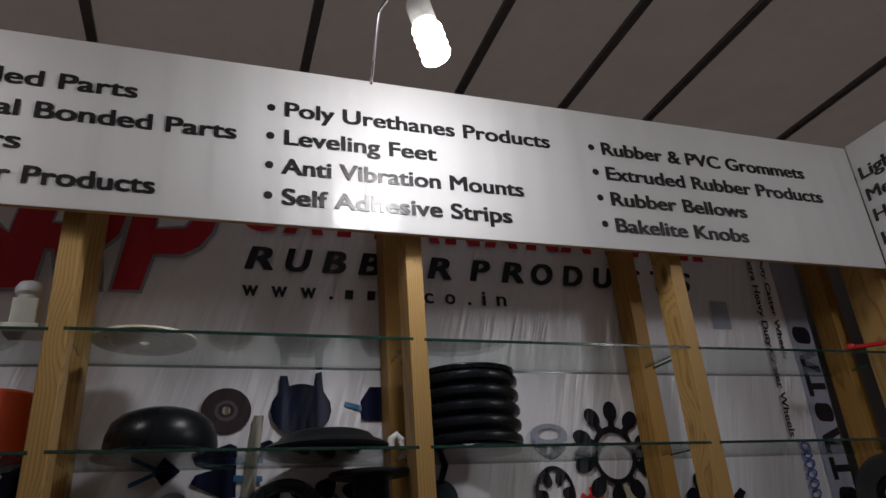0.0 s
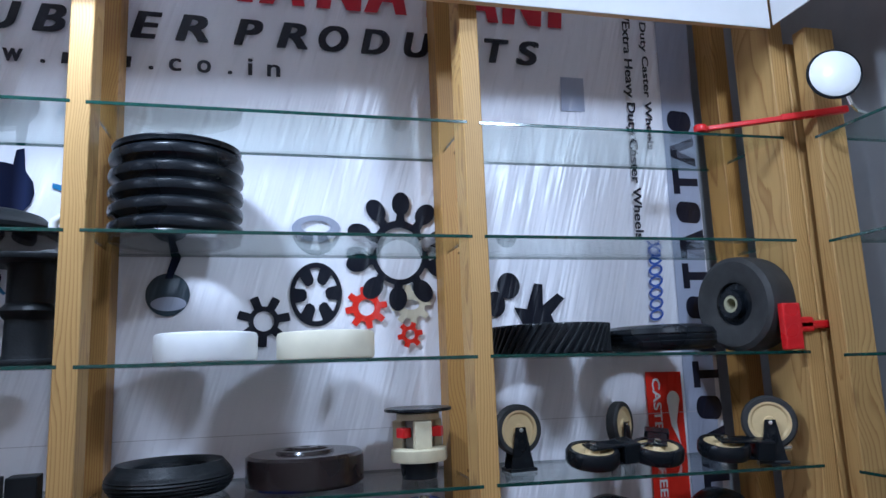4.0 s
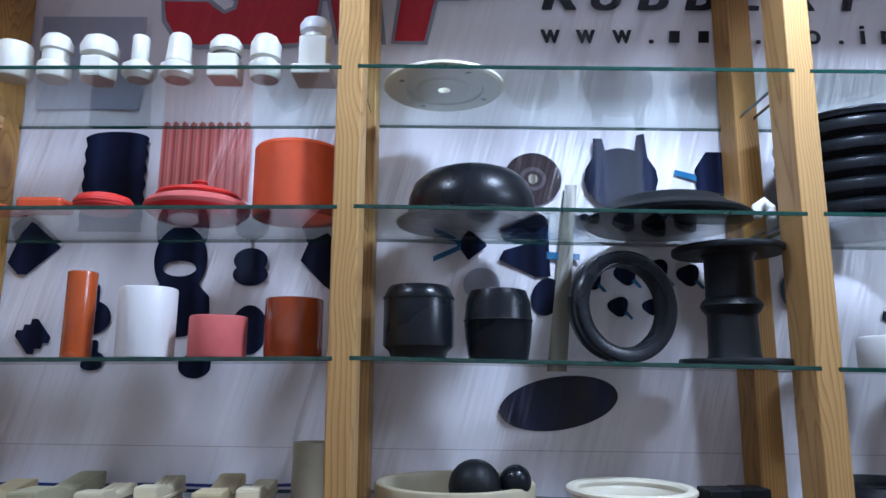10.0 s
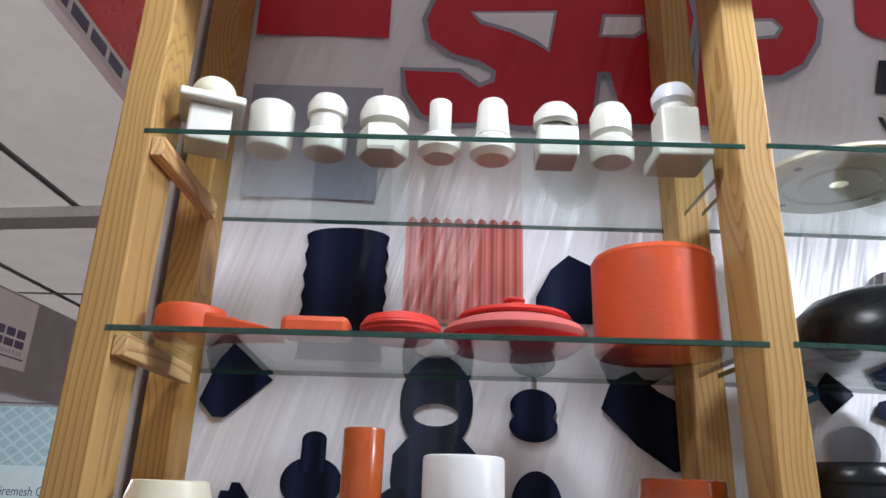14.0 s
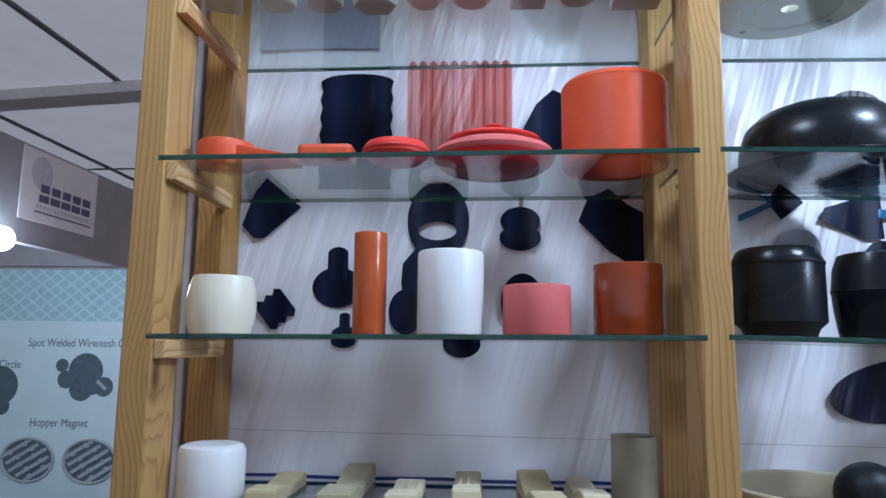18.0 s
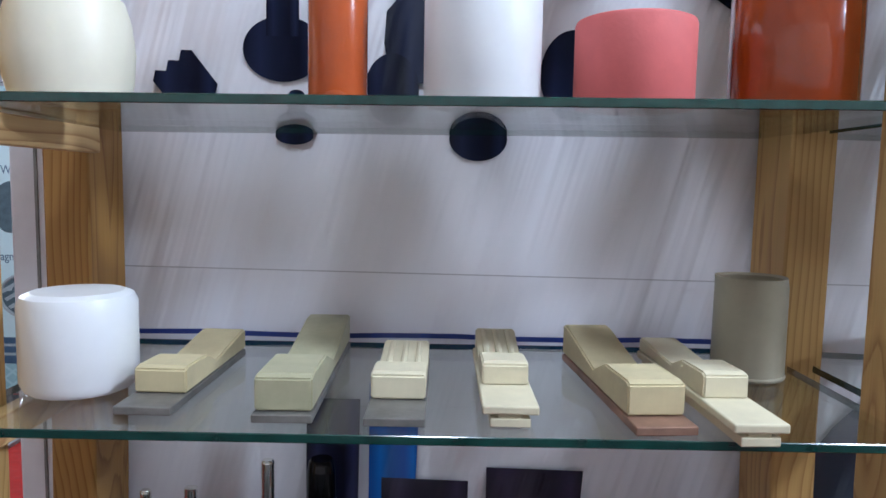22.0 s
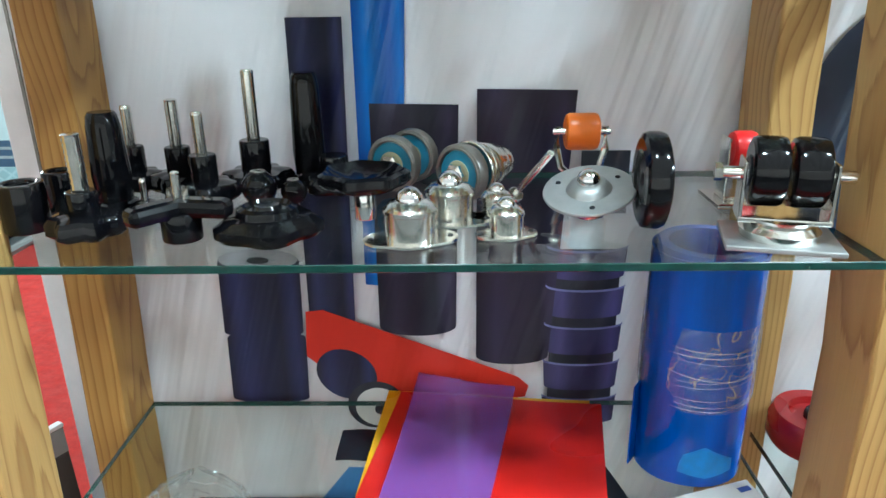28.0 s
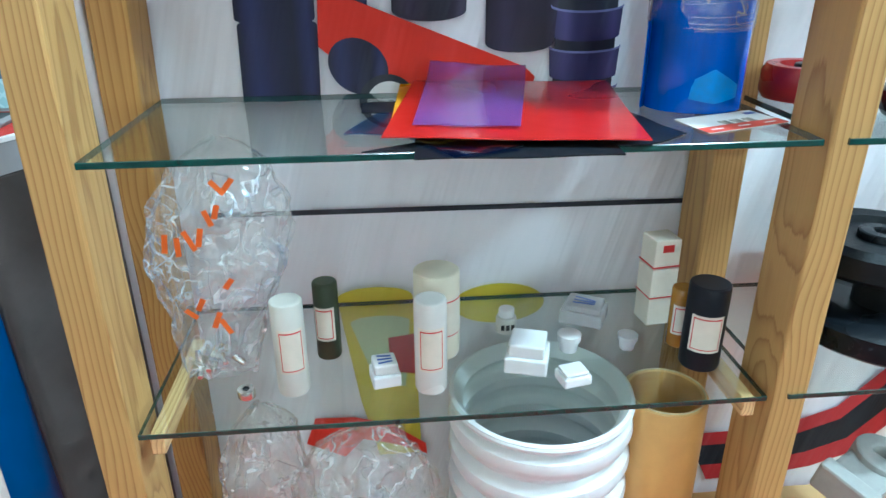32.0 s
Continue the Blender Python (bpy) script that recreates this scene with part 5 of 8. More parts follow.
def notch_block(x, y, rz, L, w, hf, hb, mat, foot, label, tee=0.0, plate=0.0, ribs=0):
    """A long block: flat front, a V-shaped dip, a ramp rising to the back; below it a metal plate or a tee-shaped foot."""
    ob = on_shelf("polyurethane_block", 1, 4, x, y, label, "block", GB, rz)
    z0 = 0.014 if tee else 0.0062
    hv = z0 + (hf - z0) * 0.45
    side_line = [(0, z0), (L, z0), (L, hb), (L * 0.93, hb), (L * 0.46, hv), (L * 0.30, hf - 0.001), (L * 0.03, hf), (0, hf - 0.002)]
    bm = prism(side_line, w, -w / 2)
    shift(bm, Matrix(((0, 0, 1, 0), (1, 0, 0, 0), (0, 1, 0, 0), (0, 0, 0, 1))))
    bmesh.ops.bevel(bm, geom=bm.edges[:], offset=0.0013, segments=2, affect="EDGES")
    body = part("body", bm, mat, ob)
    for k in range(ribs):
        u = (k + 0.5) / ribs - 0.5
        part("rib", rod((u * w * 0.9, L * 0.50, hv + (hb - hv) * 0.085), (u * w * 0.9, L * 0.92, hb - 0.0006), 0.0026, 8), mat, body)
    if tee:
        part("tee_foot", joined(box(-w * 0.40, w * 0.40, -tee, L, 0.0, 0.0060, 0.0008), box(-w * 0.24, w * 0.24, -tee + 0.002, L, 0.0055, 0.0090, 0.0004), box(-w * 0.56, w * 0.56, -tee - 0.001, L, 0.0085, 0.0145, 0.0012)), foot, ob)
    else:
        part("insert", box(-w * 0.52, w * 0.52, -plate, L * 0.99, 0.0, 0.0058, 0.0008), foot, ob, "metal foot plate")
    return ob


notch_block(-0.766, 1.356, -1, 0.135, 0.037, 0.0250, 0.0235, BUFF, PLATE, "buff polyurethane block on a grey metal plate", plate=0.030)
notch_block(-0.672, 1.322, 1, 0.205, 0.038, 0.0300, 0.0310, OLIVE, PLATE, "olive polyurethane block with a deep V dip", plate=0.006)
notch_block(-0.599, 1.351, 0, 0.118, 0.038, 0.0250, 0.0210, BUFF_PALE, PLATE, "pale buff polyurethane block with ribbed back", plate=0.038, ribs=3)
notch_block(-0.524, 1.362, 0, 0.110, 0.033, 0.0310, 0.0320, BUFF_PALE, BUFF_PALE, "pale buff polyurethane block on a tee foot", tee=0.046, ribs=3)
notch_block(-0.4275, 1.326, 4.6, 0.170, 0.039, 0.0290, 0.0320, BUFF, COPPER, "buff polyurethane block on a copper-coloured plate", plate=0.020)
notch_block(-0.3765, 1.340, 2.4, 0.135, 0.031, 0.0320, 0.0260, BUFF_PALE, BUFF_PALE, "pale polyurethane block with a long tee foot", tee=0.050)
ob = on_shelf("smoky_sleeve", 1, 4, -0.312, 1.455, "smoky translucent polyurethane sleeve with an uneven top", "sleeve")
part("body", lathe([(0.029, 0.0), (0.031, 0.0), (0.0305, 0.080), (0.030, 0.088), (0.0275, 0.086), (0.028, 0.002)], 40, wobble=lambda a, i: 1 + (0.03 * math.sin(3 * a) if i in (3, 4) else 0)), SHEER, ob).scale = (0.94, 0.94, 0.95)
part("base_ring", torus(0.0284, 0.0018, 40, 8, 0.002), SHEER, ob)

# fifth shelf: knobs, transfer units, casters
GK = "bakelite knobs on the fifth shelf"


def lobes(n, amp):
    return lambda a, i: 1 + amp * math.cos(n * a)


def threaded(r, z0, z1):
    n = int((z1 - z0) / 0.0022)
    return lathe([(0, z0)] + [(r * (1.0 if i % 2 else 0.9), z0 + (z1 - z0) * i / n) for i in range(n + 1)] + [(r * 0.7, z1 + 0.001), (0, z1 + 0.0012)], 14)


def star_knob(x, y, R, stud, label, lobes_n=6, rz=0, boss=0.022, sr=0.0052):
    ob = on_shelf("star_knob_sample", 1, 5, x, y, label, "knob", GK, rz)
    part("head", lathe([(0, 0), (R * 0.86, 0), (R, 0.003), (R, 0.011), (R * 0.90, 0.015), (R * 0.5, 0.017), (0, 0.017)], 48, wobble=lobes(lobes_n, 0.12)), GLOSS, ob)
    part("boss", can(R * 0.44, boss + 0.003, 0.0016, z=0.015, seg=28), GLOSS, ob)
    if stud:
        part("threaded_stud", threaded(sr, 0.018 + boss, 0.018 + boss + stud), STEEL, ob, "zinc plated stud")
    return ob


star_knob(-0.8215, 1.366, 0.026, 0.042, "black seven-lobed knob with a thick steel stud", 7, 0, 0.016, 0.0065)
star_knob(-0.842, 1.500, 0.024, 0.036, "black lobed knob with a slim steel stud", 6, 10)
star_knob(-0.798, 1.495, 0.026, 0.042, "black star knob with a steel stud", 6, 20, sr=0.006)
star_knob(-0.763, 1.460, 0.027, 0.036, "black lobed knob with a bright steel stud", 5, 0)
star_knob(-0.729, 1.503, 0.031, 0.062, "large black star knob with a long steel stud", 6, 15, 0.026, 0.0062)
star_knob(-0.654, 1.490, 0.030, 0, "black lobed knob lying with its socket down", 6, 0, 0.014)
for x, y, R, h in ((-0.873, 1.376, 0.0170, 0.038), (-0.874, 1.432, 0.0140, 0.034)):
    ob = on_shelf("black_bush", 1, 5, x, y, "short hollow black bakelite bush", "bush", "black bushes")
    part("body", can(R, h, 0.002, R * 0.6), GLOSS, ob)
    part("lining", lathe([(R * 0.54, 0.003), (R * 0.59, 0.003), (R * 0.59, h - 0.003), (R * 0.54, h - 0.003)], 28), RUBBER, ob)
for x, y, h in ((-0.829, 1.430, 0.082), (-0.682, 1.520, 0.102)):
    ob = on_shelf("tapered_handle_sample", 1, 5, x, y, "upright tapered glossy black bakelite handle", "handle", "tapered handles")
    part("grip", lathe([(0, 0), (0.012, 0), (0.014, 0.004), (0.0155, 0.03), (0.0135, h - 0.012), (0.012, h - 0.003), (0.010, h), (0, h)]), GLOSS, ob)
    part("collar", lathe([(0.010, 0.0), (0.0175, 0.0), (0.0175, 0.007), (0.014, 0.009)]), GLOSS, ob)
for x, y, s in ((-0.796, 1.402, 0.010),):
    ob = on_shelf("small_stud_knob_sample", 1, 5, x, y + 0.01, "small black knob with a short steel stud", "knob", GK)
    part("head", lathe([(0, 0), (s, 0), (s * 1.1, 0.005), (s * 0.8, 0.012), (0, 0.013)], 30, wobble=lobes(6, 0.06)), GLOSS, ob)
    part("threaded_stud", threaded(0.003, 0.012, 0.030), STEEL, ob)
ob = on_shelf("wing_knob_sample", 1, 5, -0.744, 1.352, "black three-armed clamping knob standing on its boss", "knob", GK, 12)
part("boss", can(0.0145, 0.022, 0.002), GLOSS, ob)
for k in range(3):
    part("arm", shift(box(-0.005, 0.040, -0.009, 0.009, 0.018, 0.032, 0.005), pose(0, 0, 0, 0, 0, 120 * k - 20)), GLOSS, ob)
part("threaded_stud", threaded(0.0035, 0.030, 0.050), STEEL, ob)
for x, y, r in ((-0.710, 1.440, 0.0150), (-0.681, 1.441, 0.0112)):
    ob = on_shelf("ball_knob_sample", 1, 5, x, y, "glossy black bakelite ball knob", "knob", "ball knobs")
    part("ball", ball(r, r), GLOSS, ob)
    part("insert", can(r * 0.42, 0.0012, 0.0003, r * 0.2, z=2 * r - 0.0012, seg=20), PLATE, ob, "steel insert")
ob = on_shelf("lobed_base_knob_sample", 1, 5, -0.683, 1.363, "flat black lobed knob with a raised ringed centre", "knob", GK)
part("head", lathe([(0, 0), (0.034, 0), (0.038, 0.004), (0.038, 0.010), (0.030, 0.016), (0, 0.017)], 60, wobble=lobes(5, 0.09)), GLOSS, ob)
part("centre", lathe([(0.024, 0.015), (0.022, 0.021), (0.018, 0.023), (0.016, 0.020), (0.011, 0.020), (0.009, 0.023), (0.004, 0.021), (0, 0.021)], 36), GLOSS, ob)
ob = on_shelf("dish_knob_sample", 1, 5, -0.615, 1.400, "black dished hand knob on a short steel shank", "knob", GK)
part("shank", can(0.009, 0.022, 0.001), CHROME, ob, "bright steel shank")
part("head", lathe([(0.009, 0.020), (0.015, 0.022), (0.031, 0.028), (0.035, 0.032), (0.0345, 0.038), (0.031, 0.040), (0.026, 0.036), (0.017, 0.032), (0, 0.031)], 60, wobble=lobes(7, 0.06)), GLOSS, ob)
GT = "ball transfer units"


def ball_unit(x, y, r, h, label, ears=True, rz=0):
    ob = on_shelf("ball_transfer_unit", 1, 5, x, y, label, "ball unit", GT, rz)
    if ears:
        part("flange", joined(prism([(r * 1.9 * math.cos(a) * (1.0 if abs(math.cos(a)) > 0.8 else 0.72), r * 1.25 * math.sin(a)) for a in [2 * math.pi * k / 20 for k in range(20)]], 0.0022, 0.0, 0.0004)), STEEL, ob)
        for s in (-1, 1):
            part("hole", can(0.0022, 0.0006, 0.0001, z=0.0021, seg=12), RUBBER, ob).location = (s * r * 1.55, 0, 0)
    part("cup", lathe([(0, 0.001), (r, 0.001), (r, h * 0.62), (r * 1.06, h * 0.64), (r * 1.06, h * 0.72), (r * 0.98, h * 0.76), (r * 0.8, h * 0.86), (r * 0.52, h * 0.90)], 36), STEEL, ob)
    part("ball", ball(r * 0.55, h * 0.88), CHROME, ob)
    return ob


ball_unit(-0.576, 1.347, 0.0185, 0.034, "zinc plated ball transfer unit with an eared flange", rz=8)
ball_unit(-0.548, 1.393, 0.0185, 0.034, "zinc plated ball transfer unit standing behind another", rz=-5)
ball_unit(-0.511, 1.400, 0.0120, 0.025, "small zinc plated ball transfer unit", rz=10)
ball_unit(-0.5065, 1.356, 0.0125, 0.026, "small zinc ball unit with an oval flange", rz=12)
ob = thing("disc_ball_unit", -0.438, 1.403, shelf_z(1, 5, -0.438) + 0.020, "tilted grey zinc disc with a steel ball in its middle", "ball unit", GT, rx=16, ry=-9)
part("disc", lathe([(0, 0), (0.036, 0.0), (0.0365, 0.0012), (0.036, 0.0024), (0.018, 0.0026), (0.015, 0.007), (0.011, 0.009), (0, 0.009)], 48), ZINC, ob)
part("ball", ball(0.0095, 0.010), CHROME, ob)
part("cup", can(0.014, 0.020, 0.002, z=-0.019), STEEL, ob)
for k in range(3):
    part("hole", shift(can(0.0022, 0.0006, 0.0001, z=0.0024, seg=12), pose(0.027 * math.cos(2.1 * k + 0.4), 0.027 * math.sin(2.1 * k + 0.4), 0)), RUBBER, ob)


def twin_roller(x, y, z, rz, ry, label, R=0.025, gap=0.036, block=False):
    """A blue-capped steel roller on an axle, with a second one or a stepped steel block behind it."""
    ob = thing("twin_roller", x, y, z, label, "roller", "blue capped rollers", rz=rz, ry=ry, rx=90)
    for s in ((0,) if block else (0, 1)):
        rim = part("rim", can(R, 0.012, 0.002, R * 0.80, z=s * -gap, seg=36), PLATE, ob, "worn steel rim")
        part("groove", torus(R * 0.86, 0.0012, 36, 6, s * -gap + 0.012), PLATE, rim)
        part("cap", can(R * 0.80, 0.010, 0.002, z=s * -gap + 0.001, seg=36), BLUEHUB, rim, "blue plastic cap")
        part("washer", can(0.0115, 0.0018, 0.0005, z=s * -gap + 0.010, seg=24), BRASSY, rim)
        part("nut", shift(lathe([(0, 0.0), (0.0095, 0.0), (0.0095, 0.006), (0.006, 0.008), (0.0045, 0.013), (0, 0.013)], 6, False), pose(0, 0, s * -gap + 0.011)), STEEL, rim)
    if block:
        part("rear_flange", can(R * 1.02, 0.006, 0.0015, z=-0.010, seg=36), STEEL, ob)
        part("block", joined(can(R * 0.72, 0.030, 0.002, z=-0.040, seg=36), can(R * 0.84, 0.008, 0.001, z=-0.028, seg=36), can(R * 0.58, 0.012, 0.001, z=-0.050, seg=30)), STEEL, ob, "bright stepped steel block")
    part("axle", can(0.010, gap, 0.001, z=-gap + 0.002), STEEL, ob)
    return ob


z5 = shelf_z(1, 5, -0.55)
twin_roller(-0.596, 1.488, z5 + 0.0256, -24, 0, "pair of blue capped steel rollers on one axle")
twin_roller(-0.534, 1.450, z5 + 0.0256, -40, 0, "blue capped roller with a bright stepped axle block", block=True)
ob = thing("threaded_pin_sample", -0.492, 1.442, z5 + 0.008, "slim steel pin leaning on a roller", "pin", rx=38, ry=28)
part("pin", can(0.003, 0.062, 0.0006), STEEL, ob)
part("head", can(0.007, 0.006, 0.001, z=-0.006), STEEL, ob)
ob = on_shelf("orange_caster_sample", 1, 5, -0.430, 1.494, "small caster with an orange wheel standing wheel up", "caster")
part("wheel", shift(can(0.0165, 0.030, 0.004), pose(-0.015, 0, 0.050, 0, 90, 0)), ORANGEP, ob)
part("fork", tube([(-0.021, 0, 0.055), (-0.022, 0, 0.035), (-0.018, 0, 0.018), (-0.009, 0, 0.010), (0.009, 0, 0.010), (0.018, 0, 0.018), (0.022, 0, 0.035), (0.021, 0, 0.055)], 0.0035), STEEL, ob)
part("swivel", can(0.016, 0.010, 0.002), STEEL, ob)
part("axle", rod((-0.026, 0, 0.050), (0.026, 0, 0.050), 0.003), STEEL, ob)
ob = on_shelf("black_roller_wheel_sample", 1, 5, -0.398, 1.374, "glossy black plastic wheel standing on edge", "wheel", rz=-4)
part("tyre", shift(joined(can(0.036, 0.018, 0.005, 0.018)), pose(-0.009, 0, 0.036, 0, 90, 0)), GLOSS, ob)
part("hub", shift(can(0.018, 0.014, 0.002, 0.005), pose(-0.007, 0, 0.036, 0, 90, 0)), RUBBER, ob)
ob = on_shelf("twin_caster_sample", 1, 5, -0.3155, 1.340, "twin black wheeled caster standing on its zinc plate", "caster", rz=-14)
part("plate", box(-0.038, 0.038, -0.030, 0.030, 0, 0.004, 0.001), ZINC, ob)
part("swivel", lathe([(0, 0.004), (0.026, 0.004), (0.027, 0.010), (0.022, 0.014), (0.024, 0.019), (0, 0.019)], 36), STEEL, ob)
part("fork", joined(box(-0.030, -0.0275, -0.012, 0.014, 0.018, 0.058, 0.001), box(0.0275, 0.030, -0.012, 0.014, 0.018, 0.058, 0.001), box(-0.030, 0.030, -0.014, 0.016, 0.016, 0.020, 0.001)), STEEL, ob)
for s in (-1, 1):
    wheel = part("wheel", shift(can(0.0245, 0.023, 0.004), pose(s * 0.0130 - 0.0115, 0.004, 0.049, 0, 90, 0)), GLOSS, ob)
    part("hub_cap", shift(can(0.011, 0.0012, 0.0004), pose(s * 0.0248 - 0.0006, 0.004, 0.049, 0, 90, 0)), RUBBER, wheel)
part("axle", rod((-0.042, 0.004, 0.047), (0.044, 0.004, 0.047), 0.0045), STEEL, ob)
part("bolt_head", shift(lathe([(0, 0), (0.0065, 0), (0.0065, 0.005), (0, 0.005)], 6, False), pose(-0.042, 0.004, 0.047, 0, -90, 0)), STEEL, ob)
ob = on_shelf("red_cap_caster_sample", 1, 5, -0.296, 1.440, "small caster with a red wheel behind the twin caster", "caster")
part("wheel", shift(can(0.0155, 0.020, 0.004), pose(-0.021, 0, 0.044, 0, 90, 0)), REDP, ob)
part("fork", joined(box(-0.026, -0.024, -0.01, 0.01, 0.006, 0.055, 0.0006), box(0.002, 0.004, -0.01, 0.01, 0.006, 0.055, 0.0006), box(-0.026, 0.004, -0.012, 0.012, 0.004, 0.007, 0.0006)), STEEL, ob)
part("plate", box(-0.035, 0.015, -0.025, 0.025, 0, 0.004, 0.001), STEEL, ob)

# sixth shelf: sheets, roll, card
z6 = shelf_z(1, 6, -0.5)


def sheet(name, pts, z, mat, label, group="polyurethane sheets", thick=0.0012, curl=0.0, cells=10):
    """A loose sheet from four corners, slightly uneven and curled."""
    bm = bmesh.new()
    p = [Vector((x, y, 0)) for x, y in pts]
    rows = []
    for j in range(cells + 1):
        v = j / cells
        row = []
        for i in range(cells + 1):
            u = i / cells
            q = (p[0] * (1 - u) + p[1] * u) * (1 - v) + (p[3] * (1 - u) + p[2] * u) * v
            row.append(bm.verts.new((q.x, q.y, curl * (v ** 3 + 0.3 * (1 - u) ** 3 * v) + 0.0006 * math.sin(9 * u + 5 * v))))
        rows.append(row)
    for j in range(cells):
        for i in range(cells):
            f = bm.faces.new((rows[j][i], rows[j][i + 1], rows[j + 1][i + 1], rows[j + 1][i]))
            f.smooth = True
    g = bm.faces[:]
    r = bmesh.ops.extrude_face_region(bm, geom=g)
    for v in r["geom"]:
        if isinstance(v, bmesh.types.BMVert):
            v.co.z += thick
    bmesh.ops.recalc_face_normals(bm, faces=bm.faces[:])
    cx, cy = sum(a for a, b in pts) / 4, sum(b for a, b in pts) / 4
    ob = tagged(part(name, shift(bm, Matrix.Translation((-cx, -cy, 0))), mat), label, "sheet", group)
    ob.location = (cx, cy, z)
    return ob


def tinted(name, colour, alpha=0.75):
    """Clear coloured sheet."""
    return material(name, colour, rough=0.14, vary=0.10, scale=8, alpha=alpha, coat=0.6, bump=0.7, bump_scale=12)


sheet("black_sheet", [(-0.662, 1.300), (-0.420, 1.296), (-0.375, 1.325), (-0.400, 1.430)], z6 + 0.0006, CHARCOAL, "thin black rubber sheet beneath the coloured sheets")
sheet("black_sheet", [(-0.620, 1.268), (-0.452, 1.262), (-0.440, 1.40), (-0.610, 1.41)], z6 + 0.0026, CHARCOAL, "narrow black rubber sheet jutting over the shelf edge")
sheet("dark_blue_sheet", [(-0.664, 1.44), (-0.60, 1.44), (-0.60, 1.49), (-0.664, 1.49)], z6 + 0.0008, CHARCOAL, "dark sheet corner beneath the red sheet")
sheet("blue_sheet", [(-0.678, 1.345), (-0.600, 1.337), (-0.560, 1.415), (-0.648, 1.425)], z6 + 0.0046, pane_glass("clear_blue_sheet", (0.40, 0.66, 0.97), rough=0.08, base=0.07), "clear blue polyurethane sheet offcut")
sheet("blue_sheet", [(-0.589, 1.259), (-0.530, 1.284), (-0.560, 1.36), (-0.625, 1.33)], z6 + 0.0062, pane_glass("clear_light_blue_sheet", (0.42, 0.60, 0.96), rough=0.08, base=0.07), "clear blue offcut hanging over the edge")
sheet("yellow_sheet", [(-0.640, 1.318), (-0.430, 1.290), (-0.398, 1.532), (-0.621, 1.556)], z6 + 0.0080, material("yellow_polyurethane_sheet", (0.75, 0.40, 0.01), rough=0.3, vary=0.06), "yellow polyurethane sheet beneath a red one")
sheet("red_sheet", [(-0.645, 1.307), (-0.427, 1.273), (-0.388, 1.517), (-0.606, 1.545)], z6 + 0.0108, material("red_polyurethane_sheet", (0.56, 0.010, 0.006), rough=0.30, vary=0.10, scale=8, coat=0.8, bump=0.7, bump_scale=14), "glossy red polyurethane sheet on top of the pile", curl=0.002)
sheet("purple_sheet", [(-0.618, 1.334), (-0.526, 1.318), (-0.480, 1.526), (-0.586, 1.550)], z6 + 0.0142, tinted("clear_violet_sheet", (0.21, 0.10, 0.44), 0.44), "clear violet polyurethane strip lying on the red sheet", curl=0.016)
ob = on_shelf("blue_roll", 1, 6, -0.318, 1.452, "clear blue polyurethane roll bound with stretch film", "roll")
part("roll", lathe([(0.036, 0.001), (0.046, 0.001), (0.0475, 0.004), (0.0470, 0.18), (0.0465, 0.214), (0.048, 0.218), (0.046, 0.224), (0.036, 0.224), (0.036, 0.001)], 48, wobble=lambda a, i: 1 + 0.012 * math.sin(2 * a + i)), BLUEPU, ob)
part("loose_edge", lathe([(0.0485, 0.0), (0.0505, 0.0), (0.0500, 0.220), (0.0482, 0.220)], 48, wobble=lambda a, i: 1 + 0.05 * max(0, math.cos(a + 2.6)) ** 6), BLUEPU, ob)
for i in range(10):
    z = 0.085 + i * 0.0067
    part("film_turn", shift(torus(0.0520, random.choice((0.0003, 0.0004, 0.0006)), 40, 6), pose(0, 0, z, random.uniform(-8, 8), random.uniform(-8, 8), 0)), FILMLINE, ob)
part("film", lathe([(0.0515, 0.078), (0.0525, 0.10), (0.0522, 0.135), (0.0518, 0.160)], 40), WRAP, ob, "clear stretch film")
# paler skin near the foot: light inside the clear roll, painted as colour
bm = bmesh.new()
rim = [(math.radians(a), 0.010 + 0.00016 * abs(a + 88), 0.044 - 0.00050 * abs(a + 92)) for a in range(-118, -56, 3)]
low = [bm.verts.new((0.0513 * math.cos(a), 0.0513 * math.sin(a), z0)) for a, z0, z1 in rim]
high = [bm.verts.new((0.0511 * math.cos(a), 0.0511 * math.sin(a), z1)) for a, z0, z1 in rim]
for i in range(len(rim) - 1):
    bm.faces.new((low[i], low[i + 1], high[i + 1], high[i])).smooth = True
part("paper_slip", bm, material("pale_blue_inner_light", (0.02, 0.23, 0.66), rough=0.3, vary=0.25, scale=40), ob, "pale blue patch near the foot, painted as light inside the roll")
part("flap", prism([(-0.050, -0.004), (-0.060, -0.018), (-0.061, -0.017), (-0.051, -0.002)], 0.085, 0.001), BLUEPU, ob, "loose end of the blue sheet")
ob = thing("business_card", -0.312, 1.368, z6 + 0.0006, "white business card with a red foot and small pictures", "card", rz=-4)
part("card", prism([(-0.052, 0.010), (-0.038, -0.044), (0.052, -0.006), (0.036, 0.046)], 0.0005), PAPER, ob)
part("red_strip", prism([(-0.043, -0.028), (-0.038, -0.044), (0.052, -0.006), (0.048, 0.010)], 0.0004, 0.0006), material("card_red", (0.55, 0.06, 0.03), rough=0.5), ob)
for k in range(3):
    part("picture", shift(box(-0.0048, 0.0048, -0.006, 0.006, 0.0006, 0.0011), pose(-0.008 + 0.0135 * k, -0.006 + 0.0055 * k, 0, 0, 0, 24)), V_STEEL, ob)
    part("address_bar", shift(box(-0.007, 0.007, -0.0012, 0.0012, 0.0011, 0.0014), pose(-0.026 + 0.030 * k, -0.031 + 0.0125 * k, 0, 0, 0, 22)), PAPER, ob)
